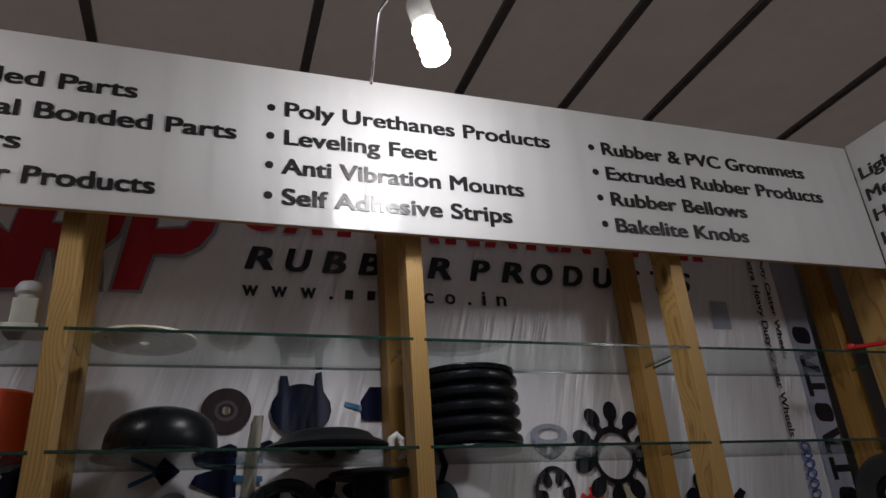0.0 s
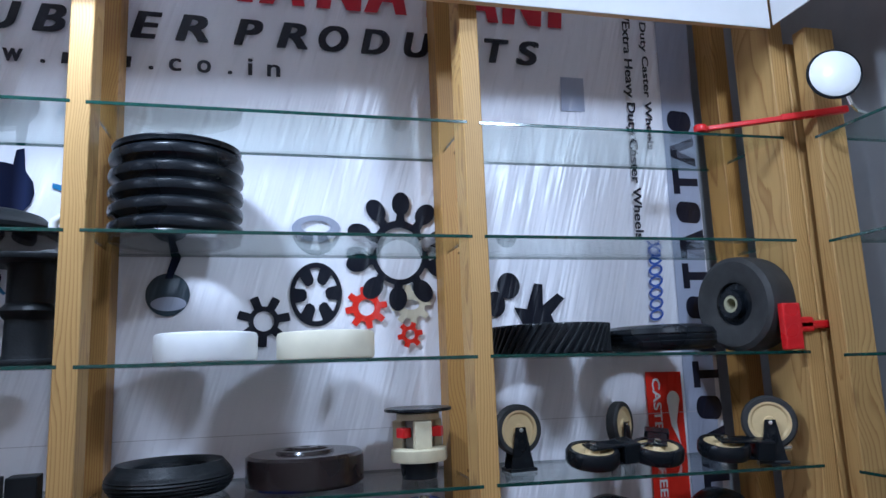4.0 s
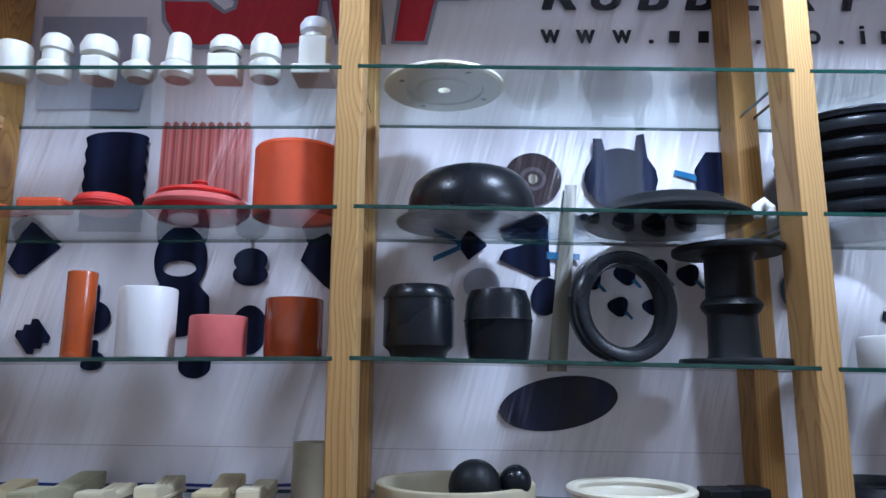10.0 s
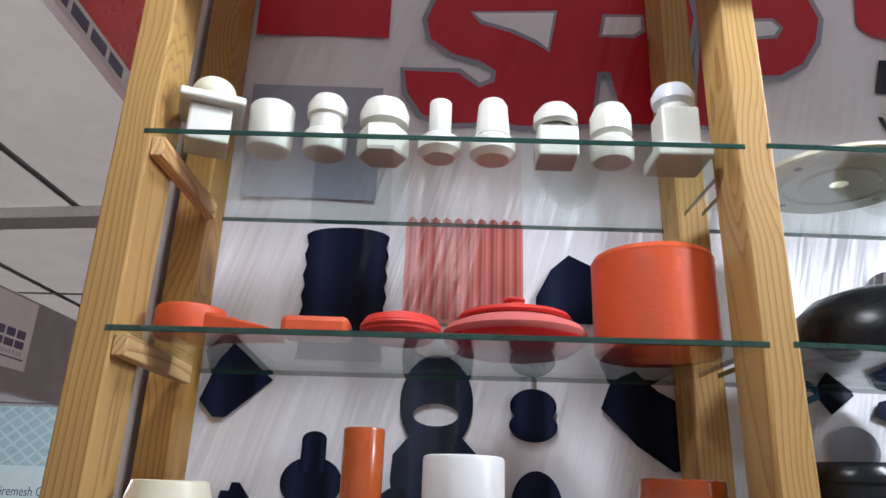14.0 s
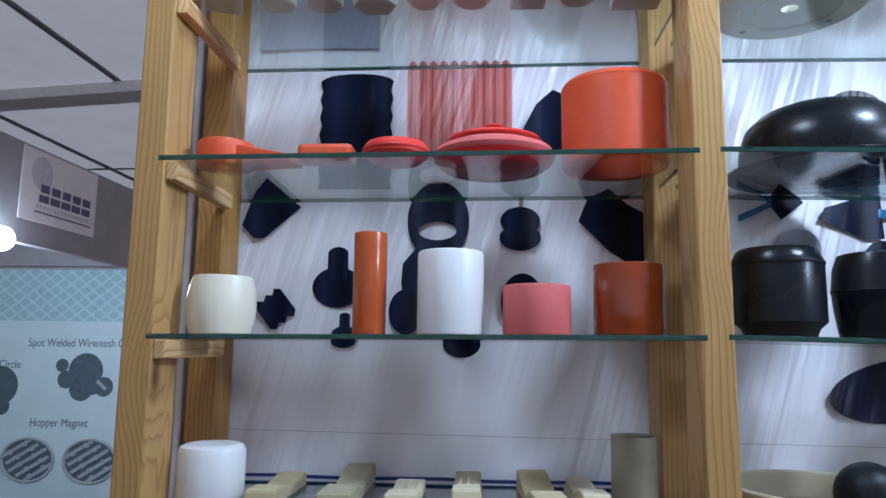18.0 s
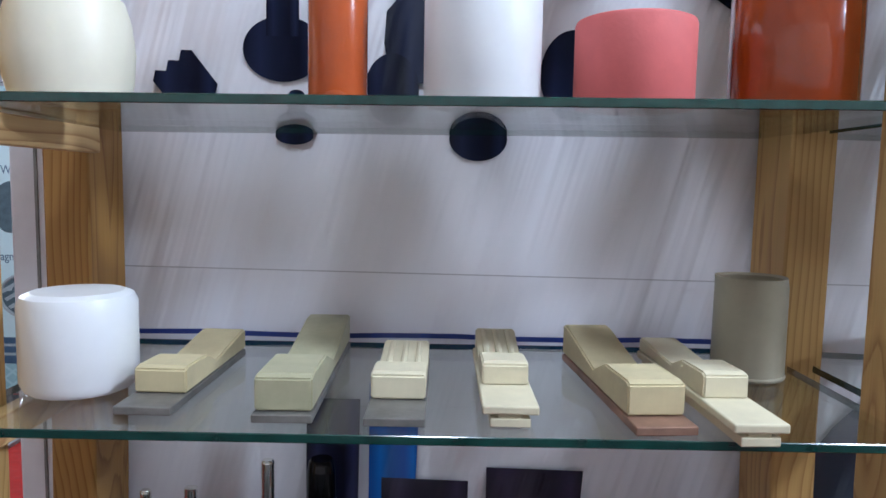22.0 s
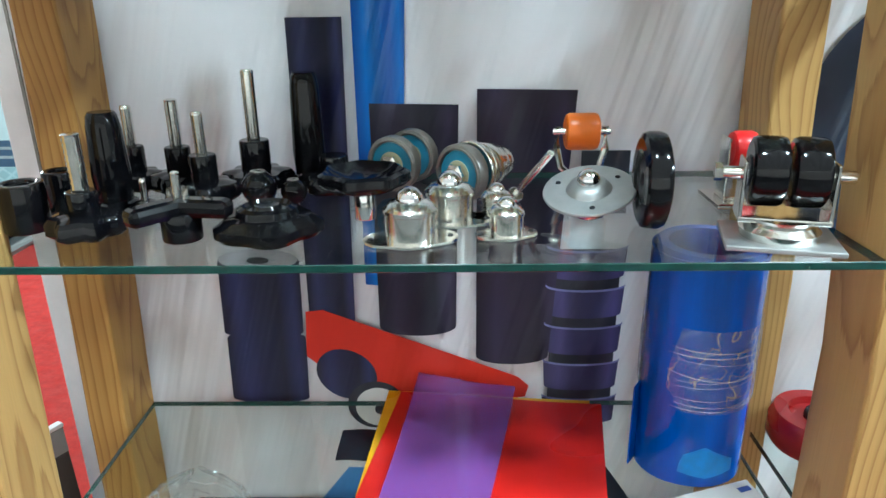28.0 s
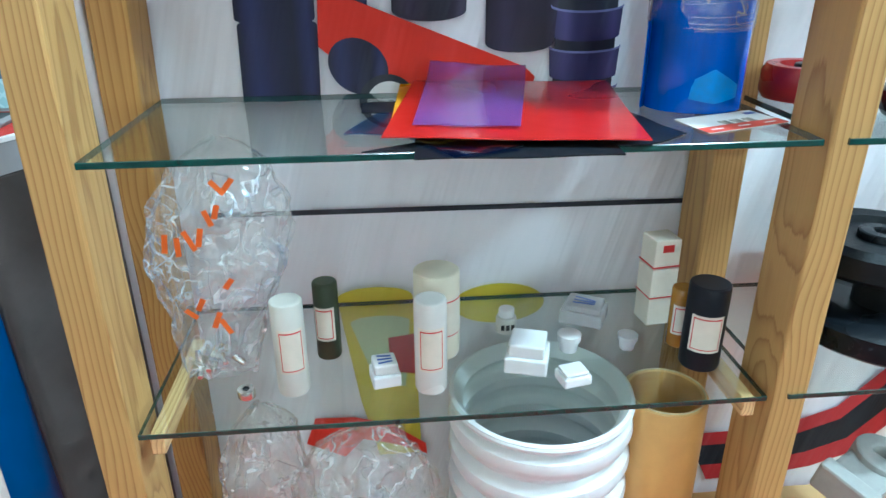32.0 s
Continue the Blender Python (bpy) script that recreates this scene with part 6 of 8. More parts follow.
part("mark", shift(box(-0.006, 0.006, -0.003, 0.003, 0.0006, 0.0010), pose(0.030, 0.032, 0, 0, 0, 24)), V_SCRIPT, ob)

# seventh shelf: labelled tubes, little boxes, bag
z7 = 0.563
GS = "labelled sample tubes"


def sample_tube(x, y, r, h, mat, label, turn=0.0, lab=(0.30, 0.72)):
    ob = on_shelf("sample_tube", 1, 7, x, y, label, "sample tube", GS, turn)
    body = part("body", can(r, h, min(0.003, r * 0.2)), mat, ob)

    def patch(a0, a1, z0, z1, q, name, m):
        bm = bmesh.new()
        n = 10
        lo = [bm.verts.new((q * math.cos(a0 + (a1 - a0) * i / n), q * math.sin(a0 + (a1 - a0) * i / n), z0)) for i in range(n + 1)]
        hi = [bm.verts.new((v.co.x, v.co.y, z1)) for v in lo]
        for i in range(n):
            f = bm.faces.new((lo[i], lo[i + 1], hi[i + 1], hi[i]))
            f.smooth = True
        part(name, bm, m, body)
    a0, a1 = -2.35, -0.95
    z0, z1 = h * lab[0], h * lab[1]
    e = 0.0012 / r
    patch(a0 - 2.2 * e, a1 + 2.2 * e, z0 - 0.0028, z1 + 0.0028, r + 0.0003, "label_margin", CARTON)
    patch(a0, a1, z0, z1, r + 0.0006, "red_border", REDLINE)
    patch(a0 + e, a1 - e, z0 + 0.0014, z1 - 0.0014, r + 0.0009, "paper_label", CARTON)
    return ob


sample_tube(-0.747, 1.360, 0.0165, 0.107, NYLON, "white sample tube with a red bordered label", 18)
sample_tube(-0.714, 1.424, 0.0138, 0.094, DARKGREEN, "dark green sample tube with a white label", -6, (0.30, 0.68))
sample_tube(-0.604, 1.350, 0.0168, 0.106, material("milky_tube", (0.70, 0.70, 0.66), rough=0.25, vary=0.05), "milky sample tube with a red bordered label", 4)
sample_tube(-0.592, 1.420, 0.0255, 0.104, IVORY, "thick ivory sample tube with a side label", 38)
sample_tube(-0.314, 1.408, 0.0125, 0.074, AMBER, "small amber sample tube with a white label", -8, (0.28, 0.70))
sample_tube(-0.306, 1.366, 0.0215, 0.100, CHARCOAL, "black sample tube with a red bordered label", -14, (0.28, 0.66))
ob = on_shelf("stacked_carton", 1, 7, -0.321, 1.466, "tall narrow white carton with red lines", "carton", rz=8)
for z, e in ((0.0, 0.0), (0.038, 0.0005), (0.078, 0.0)):
    part("carton", box(-0.0165 - e, 0.0165 + e, -0.0165 - e, 0.0165 + e, z + 0.0002, z + (0.0378 if z < 0.07 else 0.034), 0.0015), CARTON, ob)
for z in (0.038, 0.078):
    part("red_line", joined(box(-0.0173, 0.0173, -0.0173, 0.0173, z - 0.0006, z + 0.0008)), REDLINE, ob)
part("end_mark", box(-0.007, 0.007, -0.0171, -0.0166, 0.097, 0.106), REDLINE, ob)
GX = "little white boxes"
FROSTED = material("frosted_plastic", (0.72, 0.73, 0.76), rough=0.3, vary=0.05, scale=30, alpha=0.55)


def small_box(x, y, w, d, h, rz, label, lid=0.45, ink=False, mat=None):
    ob = on_shelf("little_box", 1, 7, x, y, label, "box", GX, rz)
    part("base", box(-w / 2, w / 2, -d / 2, d / 2, 0, h * (1 - lid), 0.002), mat or NYLON_BRIGHT, ob)
    lid_part = part("lid", box(-w * 0.42, w * 0.42, -d * 0.42, d * 0.42, h * (1 - lid), h, 0.002), mat or NYLON_BRIGHT, ob)
    if ink:
        for k in range(3):
            part("ink_mark", shift(box(-w * 0.25, w * 0.25, -0.001, 0.001, h, h + 0.0006), pose(0, -0.006 + 0.006 * k, 0, 0, 0, 6 - 9 * k)), BLUEINK, lid_part)
    return ob


small_box(-0.652, 1.366, 0.030, 0.030, 0.027, 10, "little white box with blue handwriting", ink=True)
small_box(-0.495, 1.382, 0.046, 0.046, 0.034, -18, "white plastic box with a smaller stepped lid")
small_box(-0.453, 1.346, 0.032, 0.026, 0.016, 12, "flat little white box", 0.3)
small_box(-0.405, 1.475, 0.052, 0.044, 0.024, -28, "frosted white box with a loose lid", 0.3, ink=True, mat=FROSTED)
for x, y, r, h, lab in ((-0.442, 1.407, 0.0135, 0.022, "white plastic bottle cap standing upright"), (-0.374, 1.405, 0.0115, 0.018, "small frosted plastic cap")):
    ob = on_shelf("white_cap_sample", 1, 7, x, y, lab, "cap", "white caps")
    part("skirt", lathe([(0, 0), (r * 0.72, 0), (r * 0.80, h * 0.6), (r, h * 0.62), (r, h * 0.96), (r * 0.9, h), (0, h)]), NYLON_BRIGHT if r > 0.012 else FROSTED, ob)
ob = on_shelf("small_bottle", 1, 7, -0.506, 1.456, "tiny white bottle with black handwriting", "bottle")
part("body", can(0.0125, 0.020, 0.002), NYLON, ob)
part("cap", can(0.0095, 0.011, 0.002, z=0.020), NYLON_BRIGHT, ob)
for k in range(3):
    part("ink_mark", shift(box(-0.002, 0.002, -0.0130, -0.0126, 0.007, 0.014), pose(-0.006 + 0.006 * k, 0.0006 * abs(k - 1), 0)), INK, ob)


def outline_at(v, foot):
    """Half-width of a bag at a share of its height: narrow foot, full belly, gathered top."""
    steps = ((0.0, foot), (0.22, 0.5 * foot + 0.40), (0.5, 1.0), (0.74, 0.94), (0.90, 0.66), (0.97, 0.36), (1.0, 0.12))
    for (v0, k0), (v1, k1) in zip(steps, steps[1:]):
        if v <= v1:
            return k0 + (k1 - k0) * (v - v0) / (v1 - v0)
    return steps[-1][1]


def crumpled(name, rx, ry, h, seed, mat, label, x, y, z, lean=(0, 0), cat="bag", foot=0.55):
    """A thin plastic bag: a creased, tapering skin."""
    rnd = random.Random(seed)
    bm = bmesh.new()
    n, m = 72, 40
    rings = []
    off = Vector((seed * 3.1, seed * 1.7, 0))
    for j in range(m + 1):
        v = j / m
        k = outline_at(v, foot)
        ring = []
        for i in range(n):
            a = 2 * math.pi * i / n
            q = k * (1 + 0.17 * noise.noise(Vector((2.2 * math.cos(a), 2.2 * math.sin(a), v * 3)) + off) + 0.24 * abs(noise.noise(Vector((6 * math.cos(a), 6 * math.sin(a), v * 6)) + off)) + 0.07 * abs(noise.noise(Vector((16 * math.cos(a), 16 * math.sin(a), v * 15)) + off)))
            ring.append(bm.verts.new((rx * q * math.cos(a) + lean[0] * v, ry * q * math.sin(a) + lean[1] * v, h * v + 0.01 * noise.noise(Vector((3 * a, v, seed))))))
        rings.append(ring)
    for a, b in zip(rings, rings[1:]):
        for i in range(n):
            f = bm.faces.new((a[i], a[(i + 1) % n], b[(i + 1) % n], b[i]))
            f.smooth = rnd.random() < 0.45
    bm.faces.new(rings[0][::-1])
    bm.faces.new(rings[-1])
    ob = thing(name, x, y, z, label, cat)
    part("film", bm, mat, ob).visible_shadow = False
    return ob


bag = crumpled("plastic_bag", 0.070, 0.040, 0.246, 3, BAGFILM, "crumpled clear plastic bag with orange printing and screws inside", -0.832, 1.412, z7 + 0.001, (0.022, 0.040))
P_ORANGE = material("orange_bag_print", (0.80, 0.16, 0.02), rough=0.4)
rb = random.Random(8)
for dx, dz, a, h in ((-0.030, 0.158, 12, 0.012), (-0.018, 0.154, 6, 0.012), (-0.006, 0.160, -18, 0.013), (0.004, 0.163, 16, 0.012), (0.014, 0.182, -14, 0.010), (0.022, 0.188, 20, 0.009), (0.026, 0.212, -35, 0.010), (0.036, 0.214, 40, 0.010), (0.000, 0.098, 30, 0.009), (-0.010, 0.088, -40, 0.008), (0.014, 0.080, 25, 0.012), (0.022, 0.072, -20, 0.011), (0.030, 0.120, 38, 0.008)):
    part("printed_mark", shift(flat([(-0.0026, -h), (0.0030, -h * 0.9), (0.0026, h), (-0.0030, h * 0.92)], y=0), pose(dx, -0.043 + 0.13 * dz if dz > 0.13 else -0.040, dz, 12, a, 0)), P_ORANGE, bag)
for k in range(14):
    part("screw", shift(can(0.0035, 0.014, 0.0006, seg=10), pose(rb.uniform(-0.030, 0.025), rb.uniform(-0.018, 0.012), rb.uniform(0.004, 0.026), rb.uniform(0, 180), rb.uniform(0, 180), 0)), STEEL, bag)
ob = on_shelf("socket_screw_sample", 1, 7, -0.795, 1.352, "bright socket head screw beside the bag", "screw")
part("head", can(0.009, 0.010, 0.001), STEEL, ob)
part("socket", can(0.004, 0.0008, 0.0002, z=0.0098, seg=6), RUBBER, ob)

# below the seventh shelf
deck = tagged(part("base_deck", box(-0.880, 1.748, 1.305, 1.55, 0.172, 0.190, 0.002), CLEAT), "pine base deck of the rack near the floor", "shelf board")
ob = thing("white_bellows", -0.470, 1.412, 0.1905, "large white ribbed rubber bellows", "bellows")
pr = [(0.092, 0.0)]
for i in range(7):
    z = i * 0.044
    pr += [(0.0975, z + 0.003), (0.106, z + 0.009), (0.110, z + 0.020), (0.108, z + 0.031), (0.100, z + 0.037), (0.0965, z + 0.040)]
pr += [(0.103, 0.305), (0.108, 0.310), (0.108, 0.318), (0.104, 0.320), (0.0995, 0.316)]
for i in range(6, -1, -1):
    z = i * 0.044
    pr += [(0.0925, z + 0.039), (0.0945, z + 0.034), (0.102, z + 0.028), (0.104, z + 0.020), (0.101, z + 0.012), (0.0930, z + 0.006)]
pr += [(0.092, 0.0)]
part("body", lathe(pr, 56), NYLON_BRIGHT, ob)
# added disc: its brown-grey colour stands for the shelf's reflection in the opening
part("inner_floor", can(0.091, 0.004, 0.001, z=0.060, seg=48), material("brown_grey_reflection", (0.20, 0.18, 0.155), rough=0.7, vary=0.2, scale=14), ob, "brown-grey disc painted as the shelf's reflection")
part("rim_band", torus(0.1060, 0.0033, 56, 8, 0.314), NYLON_BRIGHT, ob)
ob = thing("tan_tube", -0.322, 1.400, 0.1905, "tan polyurethane tube standing upright", "tube")
part("body", can(0.050, 0.312, 0.003, 0.041), TAN, ob)
part("cut_rim", torus(0.0455, 0.0012, 48, 8, 0.3118), BUFF, ob, "paler cut rim")
crumpled("plastic_bag", 0.082, 0.055, 0.292, 11, BAGFILM, "clear plastic bag of goods on the base deck", -0.680, 1.39, 0.1905, foot=0.9)
crumpled("plastic_bag", 0.052, 0.050, 0.325, 17, BAGFILM, "tall clear plastic bag on the base deck", -0.812, 1.40, 0.1905, (0.02, 0.0), foot=0.9)

# ---- second bay ----
ob = on_shelf("ivory_disc", 2, 1, -0.112, 1.392, "flat ivory nylon disc with a raised centre", "disc")
part("disc", lathe([(0.010, 0.0), (0.040, 0.0), (0.044, 0.004), (0.060, 0.004), (0.062, 0.0), (0.090, 0.0), (0.095, 0.004), (0.094, 0.012), (0.086, 0.015), (0.045, 0.016), (0.040, 0.022), (0.030, 0.024), (0.014, 0.022), (0.010, 0.016), (0.010, 0.0)], 56), IVORY, ob).scale = (1, 1, 0.6)
for k in range(4):
    part("screw_hole", shift(can(0.0045, 0.0006, 0.0001, z=-0.0004, seg=14), pose(0.074 * math.cos(k * 1.571 + 0.5), 0.074 * math.sin(k * 1.571 + 0.5), 0)), PLATE, ob)
ob = on_shelf("black_dome", 2, 2, -0.068, 1.425, "glossy black rubber dome with a thin flange", "rubber dome")
part("dome", lathe([(0.098, 0.008), (0.101, 0.022), (0.099, 0.040), (0.091, 0.062), (0.074, 0.078), (0.048, 0.088), (0.022, 0.092), (0, 0.092)], 56), RUBBER, ob)
part("flange", lathe([(0.085, 0.0), (0.117, 0.0), (0.119, 0.003), (0.116, 0.006), (0.100, 0.010), (0.085, 0.010)], 56), RUBBER, ob)
ob = on_shelf("black_diaphragm", 2, 2, 0.242, 1.432, "shallow black rubber diaphragm with a wide rim", "rubber diaphragm")
part("body", lathe([(0.06, 0.0), (0.118, 0.002), (0.128, 0.008), (0.130, 0.014), (0.122, 0.020), (0.098, 0.030), (0.088, 0.041), (0.074, 0.046), (0.040, 0.047), (0, 0.046)], 60), RUBBER_DULL, ob)
ob = on_shelf("white_elbow", 2, 2, 0.372, 1.375, "small white plastic elbow at the upright", "fitting")
part("elbow", tube([(-0.012, 0, 0.008), (-0.010, 0, 0.024), (0.0, 0, 0.032), (0.010, 0, 0.022), (0.010, 0, 0.006)], 0.008, 12), NYLON_BRIGHT, ob)
ob = on_shelf("black_buffer", 2, 3, -0.148, 1.390, "black rubber buffer cylinder with a sloping top edge", "rubber buffer", "black buffers")
part("body", lathe([(0, 0), (0.040, 0.0), (0.044, 0.010), (0.0525, 0.018), (0.0525, 0.090), (0.046, 0.104), (0.042, 0.107), (0.030, 0.107), (0.028, 0.098), (0, 0.098)], 48), RUBBER, ob)
part("seam", lathe([(0.0532, 0.086), (0.0536, 0.088), (0.0532, 0.090)], 48), RUBBER_DULL, ob)
ob = on_shelf("black_buffer", 2, 3, -0.030, 1.390, "black barrel-shaped rubber buffer with a fine seam line", "rubber buffer", "black buffers")
part("body", lathe([(0, 0), (0.043, 0.0), (0.045, 0.008), (0.049, 0.035), (0.0505, 0.056), (0.0512, 0.058), (0.0505, 0.060), (0.048, 0.085), (0.042, 0.102), (0.036, 0.104), (0, 0.104)], 48), RUBBER, ob)
part("seam", lathe([(0.0512, 0.0570), (0.0518, 0.0580), (0.0512, 0.0590)], 48), RUBBER_DULL, ob)
ob = on_shelf("rubber_ring", 2, 3, 0.158, 1.395, "black rubber seal ring standing on edge", "rubber ring", rz=14)
part("ring", shift(lathe([(0.066, -0.016), (0.070, -0.018), (0.080, -0.018), (0.0835, -0.014), (0.0835, -0.005), (0.079, -0.003), (0.079, 0.003), (0.0835, 0.005), (0.0835, 0.014), (0.080, 0.018), (0.067, 0.018), (0.062, 0.015), (0.060, 0.0), (0.062, -0.015), (0.066, -0.016)], 60), pose(0, 0, 0.0835, 90)), RUBBER, ob)
for s_ in (-1, 1):
    part("lip", shift(torus(0.0645, 0.0026, 60, 8, 0.0150 * s_), pose(0, 0, 0.0835, 90)), RUBBER, ob)
ob = on_shelf("rubber_spool", 2, 3, 0.325, 1.405, "black rubber spool with wide flanges and a middle bead", "rubber spool")
part("lower_flange", can(0.080, 0.010, 0.003, z=0.0, seg=48), RUBBER_DULL, ob)
part("core", lathe([(0.040, 0.010), (0.037, 0.018), (0.036, 0.075), (0.042, 0.082), (0.0455, 0.089), (0.042, 0.096), (0.036, 0.102), (0.036, 0.160), (0.042, 0.170)], 48), RUBBER_DULL, ob)
part("upper_flange", can(0.083, 0.011, 0.003, z=0.168, seg=48), RUBBER_DULL, ob)
ob = on_shelf("cream_ring", 2, 4, -0.093, 1.425, "wide cream polyurethane ring with a drilled hole", "polyurethane ring")
part("ring", can(0.118, 0.037, 0.004, 0.104, seg=64), CREAMP, ob)
part("drilled_hole", shift(can(0.0085, 0.003, 0.0004, seg=20), pose(0.005, -0.1168, 0.018, 90)), PLATE, ob)
for x, y, r, m_, lab in ((-0.066, 1.372, 0.0375, RUBBER_DULL, "matt black rubber ball resting in the cream ring"), (-0.009, 1.372, 0.0225, RUBBER, "small shiny black rubber ball in the cream ring")):
    ob = on_shelf("rubber_ball", 2, 4, x, y, lab, "ball", "rubber balls")
    part("ball", ball(r, r), m_, ob)
    if r < 0.03:
        ob.location.z = 1.3245
ob = on_shelf("white_ring", 2, 4, 0.158, 1.395, "low white plastic ring dish with a flared rim", "plastic ring")
part("wall", lathe([(0.068, 0.002), (0.074, 0.0), (0.078, 0.003), (0.082, 0.028), (0.085, 0.033), (0.078, 0.034), (0.073, 0.028), (0.068, 0.002)], 56), IVORY, ob)
part("rim", lathe([(0.076, 0.033), (0.086, 0.033), (0.092, 0.036), (0.092, 0.040), (0.088, 0.043), (0.079, 0.042), (0.075, 0.038), (0.076, 0.033)], 56), IVORY, ob, "flared rounded rim")
part("base_ring", torus(0.075, 0.002, 56, 8, 0.003), IVORY, ob)
for x, y in ((0.280, 1.385), (0.331, 1.405)):
    ob = on_shelf("rubber_cube", 2, 4, x, y, "small black rubber block", "rubber block", "rubber blocks", 4)
    part("block", box(-0.0225, 0.0225, -0.0225, 0.0225, 0, 0.046, 0.002), RUBBER_DULL, ob)


def caster(name, x, y, z, label, R=0.038, w=0.022, hub=BEIGEHUB, tyre=RUBBER_GREY, rz=0, rx=0, ry=0, group="casters", bracket=RUBBER):
    """A small caster standing on its plate with the wheel up: tyre, hub, fork, plate, axle, stem."""
    ob = thing(name, x, y, z, label, "caster", group, rz=rz, rx=rx, ry=ry)
    h = 0.050
    t = part("tyre", shift(lathe([(R * 0.78, -w / 2), (R * 0.93, -w / 2), (R, -w * 0.32), (R, w * 0.32), (R * 0.93, w / 2), (R * 0.78, w / 2), (R * 0.78, -w / 2)], 40), pose(0, 0, h + R * 0.55, 90)), tyre, ob)
    part("hub", shift(lathe([(0, -w * 0.50), (R * 0.20, -w * 0.50), (R * 0.24, -w * 0.30), (R * 0.62, -w * 0.30), (R * 0.70, -w * 0.46), (R * 0.78, -w * 0.46), (R * 0.78, w * 0.46), (R * 0.70, w * 0.46), (R * 0.62, w * 0.30), (R * 0.24, w * 0.30), (R * 0.20, w * 0.50), (0, w * 0.50)], 40), pose(0, 0, h + R * 0.55, 90)), hub, t)
    for s in (-1, 1):
        bm = prism([(-0.024, 0.006), (0.024, 0.006), (0.010, h + R * 0.66), (-0.010, h + R * 0.66)], 0.003, 0.0)
        part("fork_side", shift(bm, pose(0, s * (w / 2 + 0.004) + 0.0015, 0, 90)), bracket, ob)
    part("plate", box(-0.028, 0.028, -0.022, 0.022, 0.0, 0.006, 0.001), bracket, ob)
    part("axle", rod((0, -w / 2 - 0.009, h + R * 0.55), (0, w / 2 + 0.009, h + R * 0.55), 0.0045), STEEL, ob)
    return ob


# fifth shelf of the second bay
z25 = shelf_z(2, 5, -0.15)
ob = on_shelf("white_caster_sample", 2, 5, -0.155, 1.375, "caster with a white plastic wheel and red hub", "caster", rz=28)
part("tyre", shift(lathe([(0.024, -0.014), (0.032, -0.016), (0.038, -0.010), (0.039, 0.0), (0.038, 0.010), (0.032, 0.016), (0.024, 0.014), (0.024, -0.014)], 40), pose(0, 0, 0.055, 90)), NYLON_BRIGHT, ob)
part("hub", shift(can(0.024, 0.024, 0.002, 0.006), pose(0, 0.012, 0.055, 90)), RUBBER, ob)
for s in (-1, 1):
    part("fork_side", box(-0.012, 0.012, 0.0245 * s - 0.0015, 0.0245 * s + 0.0015, 0.006, 0.062, 0.001), STEEL, ob)
part("plate", box(-0.03, 0.03, -0.03, 0.03, 0, 0.006, 0.001), STEEL, ob)
ob = on_shelf("red_wheel_sample", 2, 5, -0.168, 1.455, "red polyurethane wheel standing behind the white caster", "wheel", rz=20)
part("tyre", shift(can(0.040, 0.030, 0.004, 0.022), pose(0, 0.015, 0.040, 90)), REDP, ob)
part("hub", shift(can(0.022, 0.026, 0.002, 0.006), pose(0, 0.013, 0.040, 90)), RUBBER, ob)
ob = on_shelf("cream_wheel_sample", 2, 5, -0.105, 1.345, "thick cream plastic wheel lying flat", "wheel")
part("tyre", lathe([(0.020, 0.0), (0.044, 0.0), (0.050, 0.008), (0.050, 0.034), (0.044, 0.042), (0.020, 0.042), (0.012, 0.030), (0.012, 0.010), (0.020, 0.0)], 44), BUFF_PALE, ob)
part("hub", lathe([(0.004, 0.006), (0.0116, 0.006), (0.0116, 0.036), (0.004, 0.036), (0.004, 0.006)], 24), PLATE, ob)
for x, y, m_, lab in ((0.02, 1.40, REDP, "red polyurethane wheel lying flat"), (0.15, 1.40, BUFF_PALE, "cream plastic wheel lying flat"), (0.28, 1.41, RUBBER, "black rubber wheel lying flat")):
    ob = on_shelf("flat_wheel_sample", 2, 5, x, y, lab, "wheel", "wheels lying flat")
    part("tyre", can(0.050, 0.034, 0.006, 0.030), m_, ob)
    part("hub", can(0.030, 0.030, 0.002, 0.009), RUBBER_DULL, ob)

# lower shelves of the second bay: black and red wheels
for lv, x, y, R, h, m_, lab in ((6, -0.182, 1.470, 0.046, 0.036, material("dark_red_polyurethane", (0.34, 0.010, 0.012), rough=0.3, vary=0.1), "thick red polyurethane wheel"), (6, -0.110, 1.370, 0.045, 0.030, RUBBER, "black rubber wheel lying flat"),
                                (7, -0.055, 1.425, 0.115, 0.040, RUBBER, "wide black rubber disc with a hub"), (7, -0.075, 1.43, 0.085, 0.040, RUBBER_DULL, "black rubber disc stacked on another")):
    ob = thing("heavy_wheel_sample", x, y, shelf_z(2, lv, x) + (0.0004 if R != 0.085 else 0.0815), lab, "wheel", "heavy wheels")
    part("tyre", lathe([(R * 0.30, 0), (R * 0.9, 0), (R, h * 0.2), (R, h * 0.8), (R * 0.9, h), (R * 0.62, h), (R * 0.58, h * 0.8), (R * 0.30, h * 0.8), (R * 0.30, 0)], 48), m_, ob)
    part("hub", can(R * 0.30, h + (0.001 if R != 0.115 else 0.040), 0.003, R * 0.10, seg=30), RUBBER if m_ is not RUBBER else RUBBER_DULL, ob)
ob = thing("grey_caster_sample", -0.085, 1.352, 0.1905, "light grey plastic caster housing on a dark stem", "caster", rz=30)
part("stem", can(0.014, 0.190, 0.003), RUBBER_DULL, ob)
part("foot_plate", box(-0.035, 0.035, -0.035, 0.035, 0, 0.005, 0.002), RUBBER_DULL, ob)
GREYCAST = material("grey_caster_plastic", (0.34, 0.34, 0.32), rough=0.5, vary=0.1)
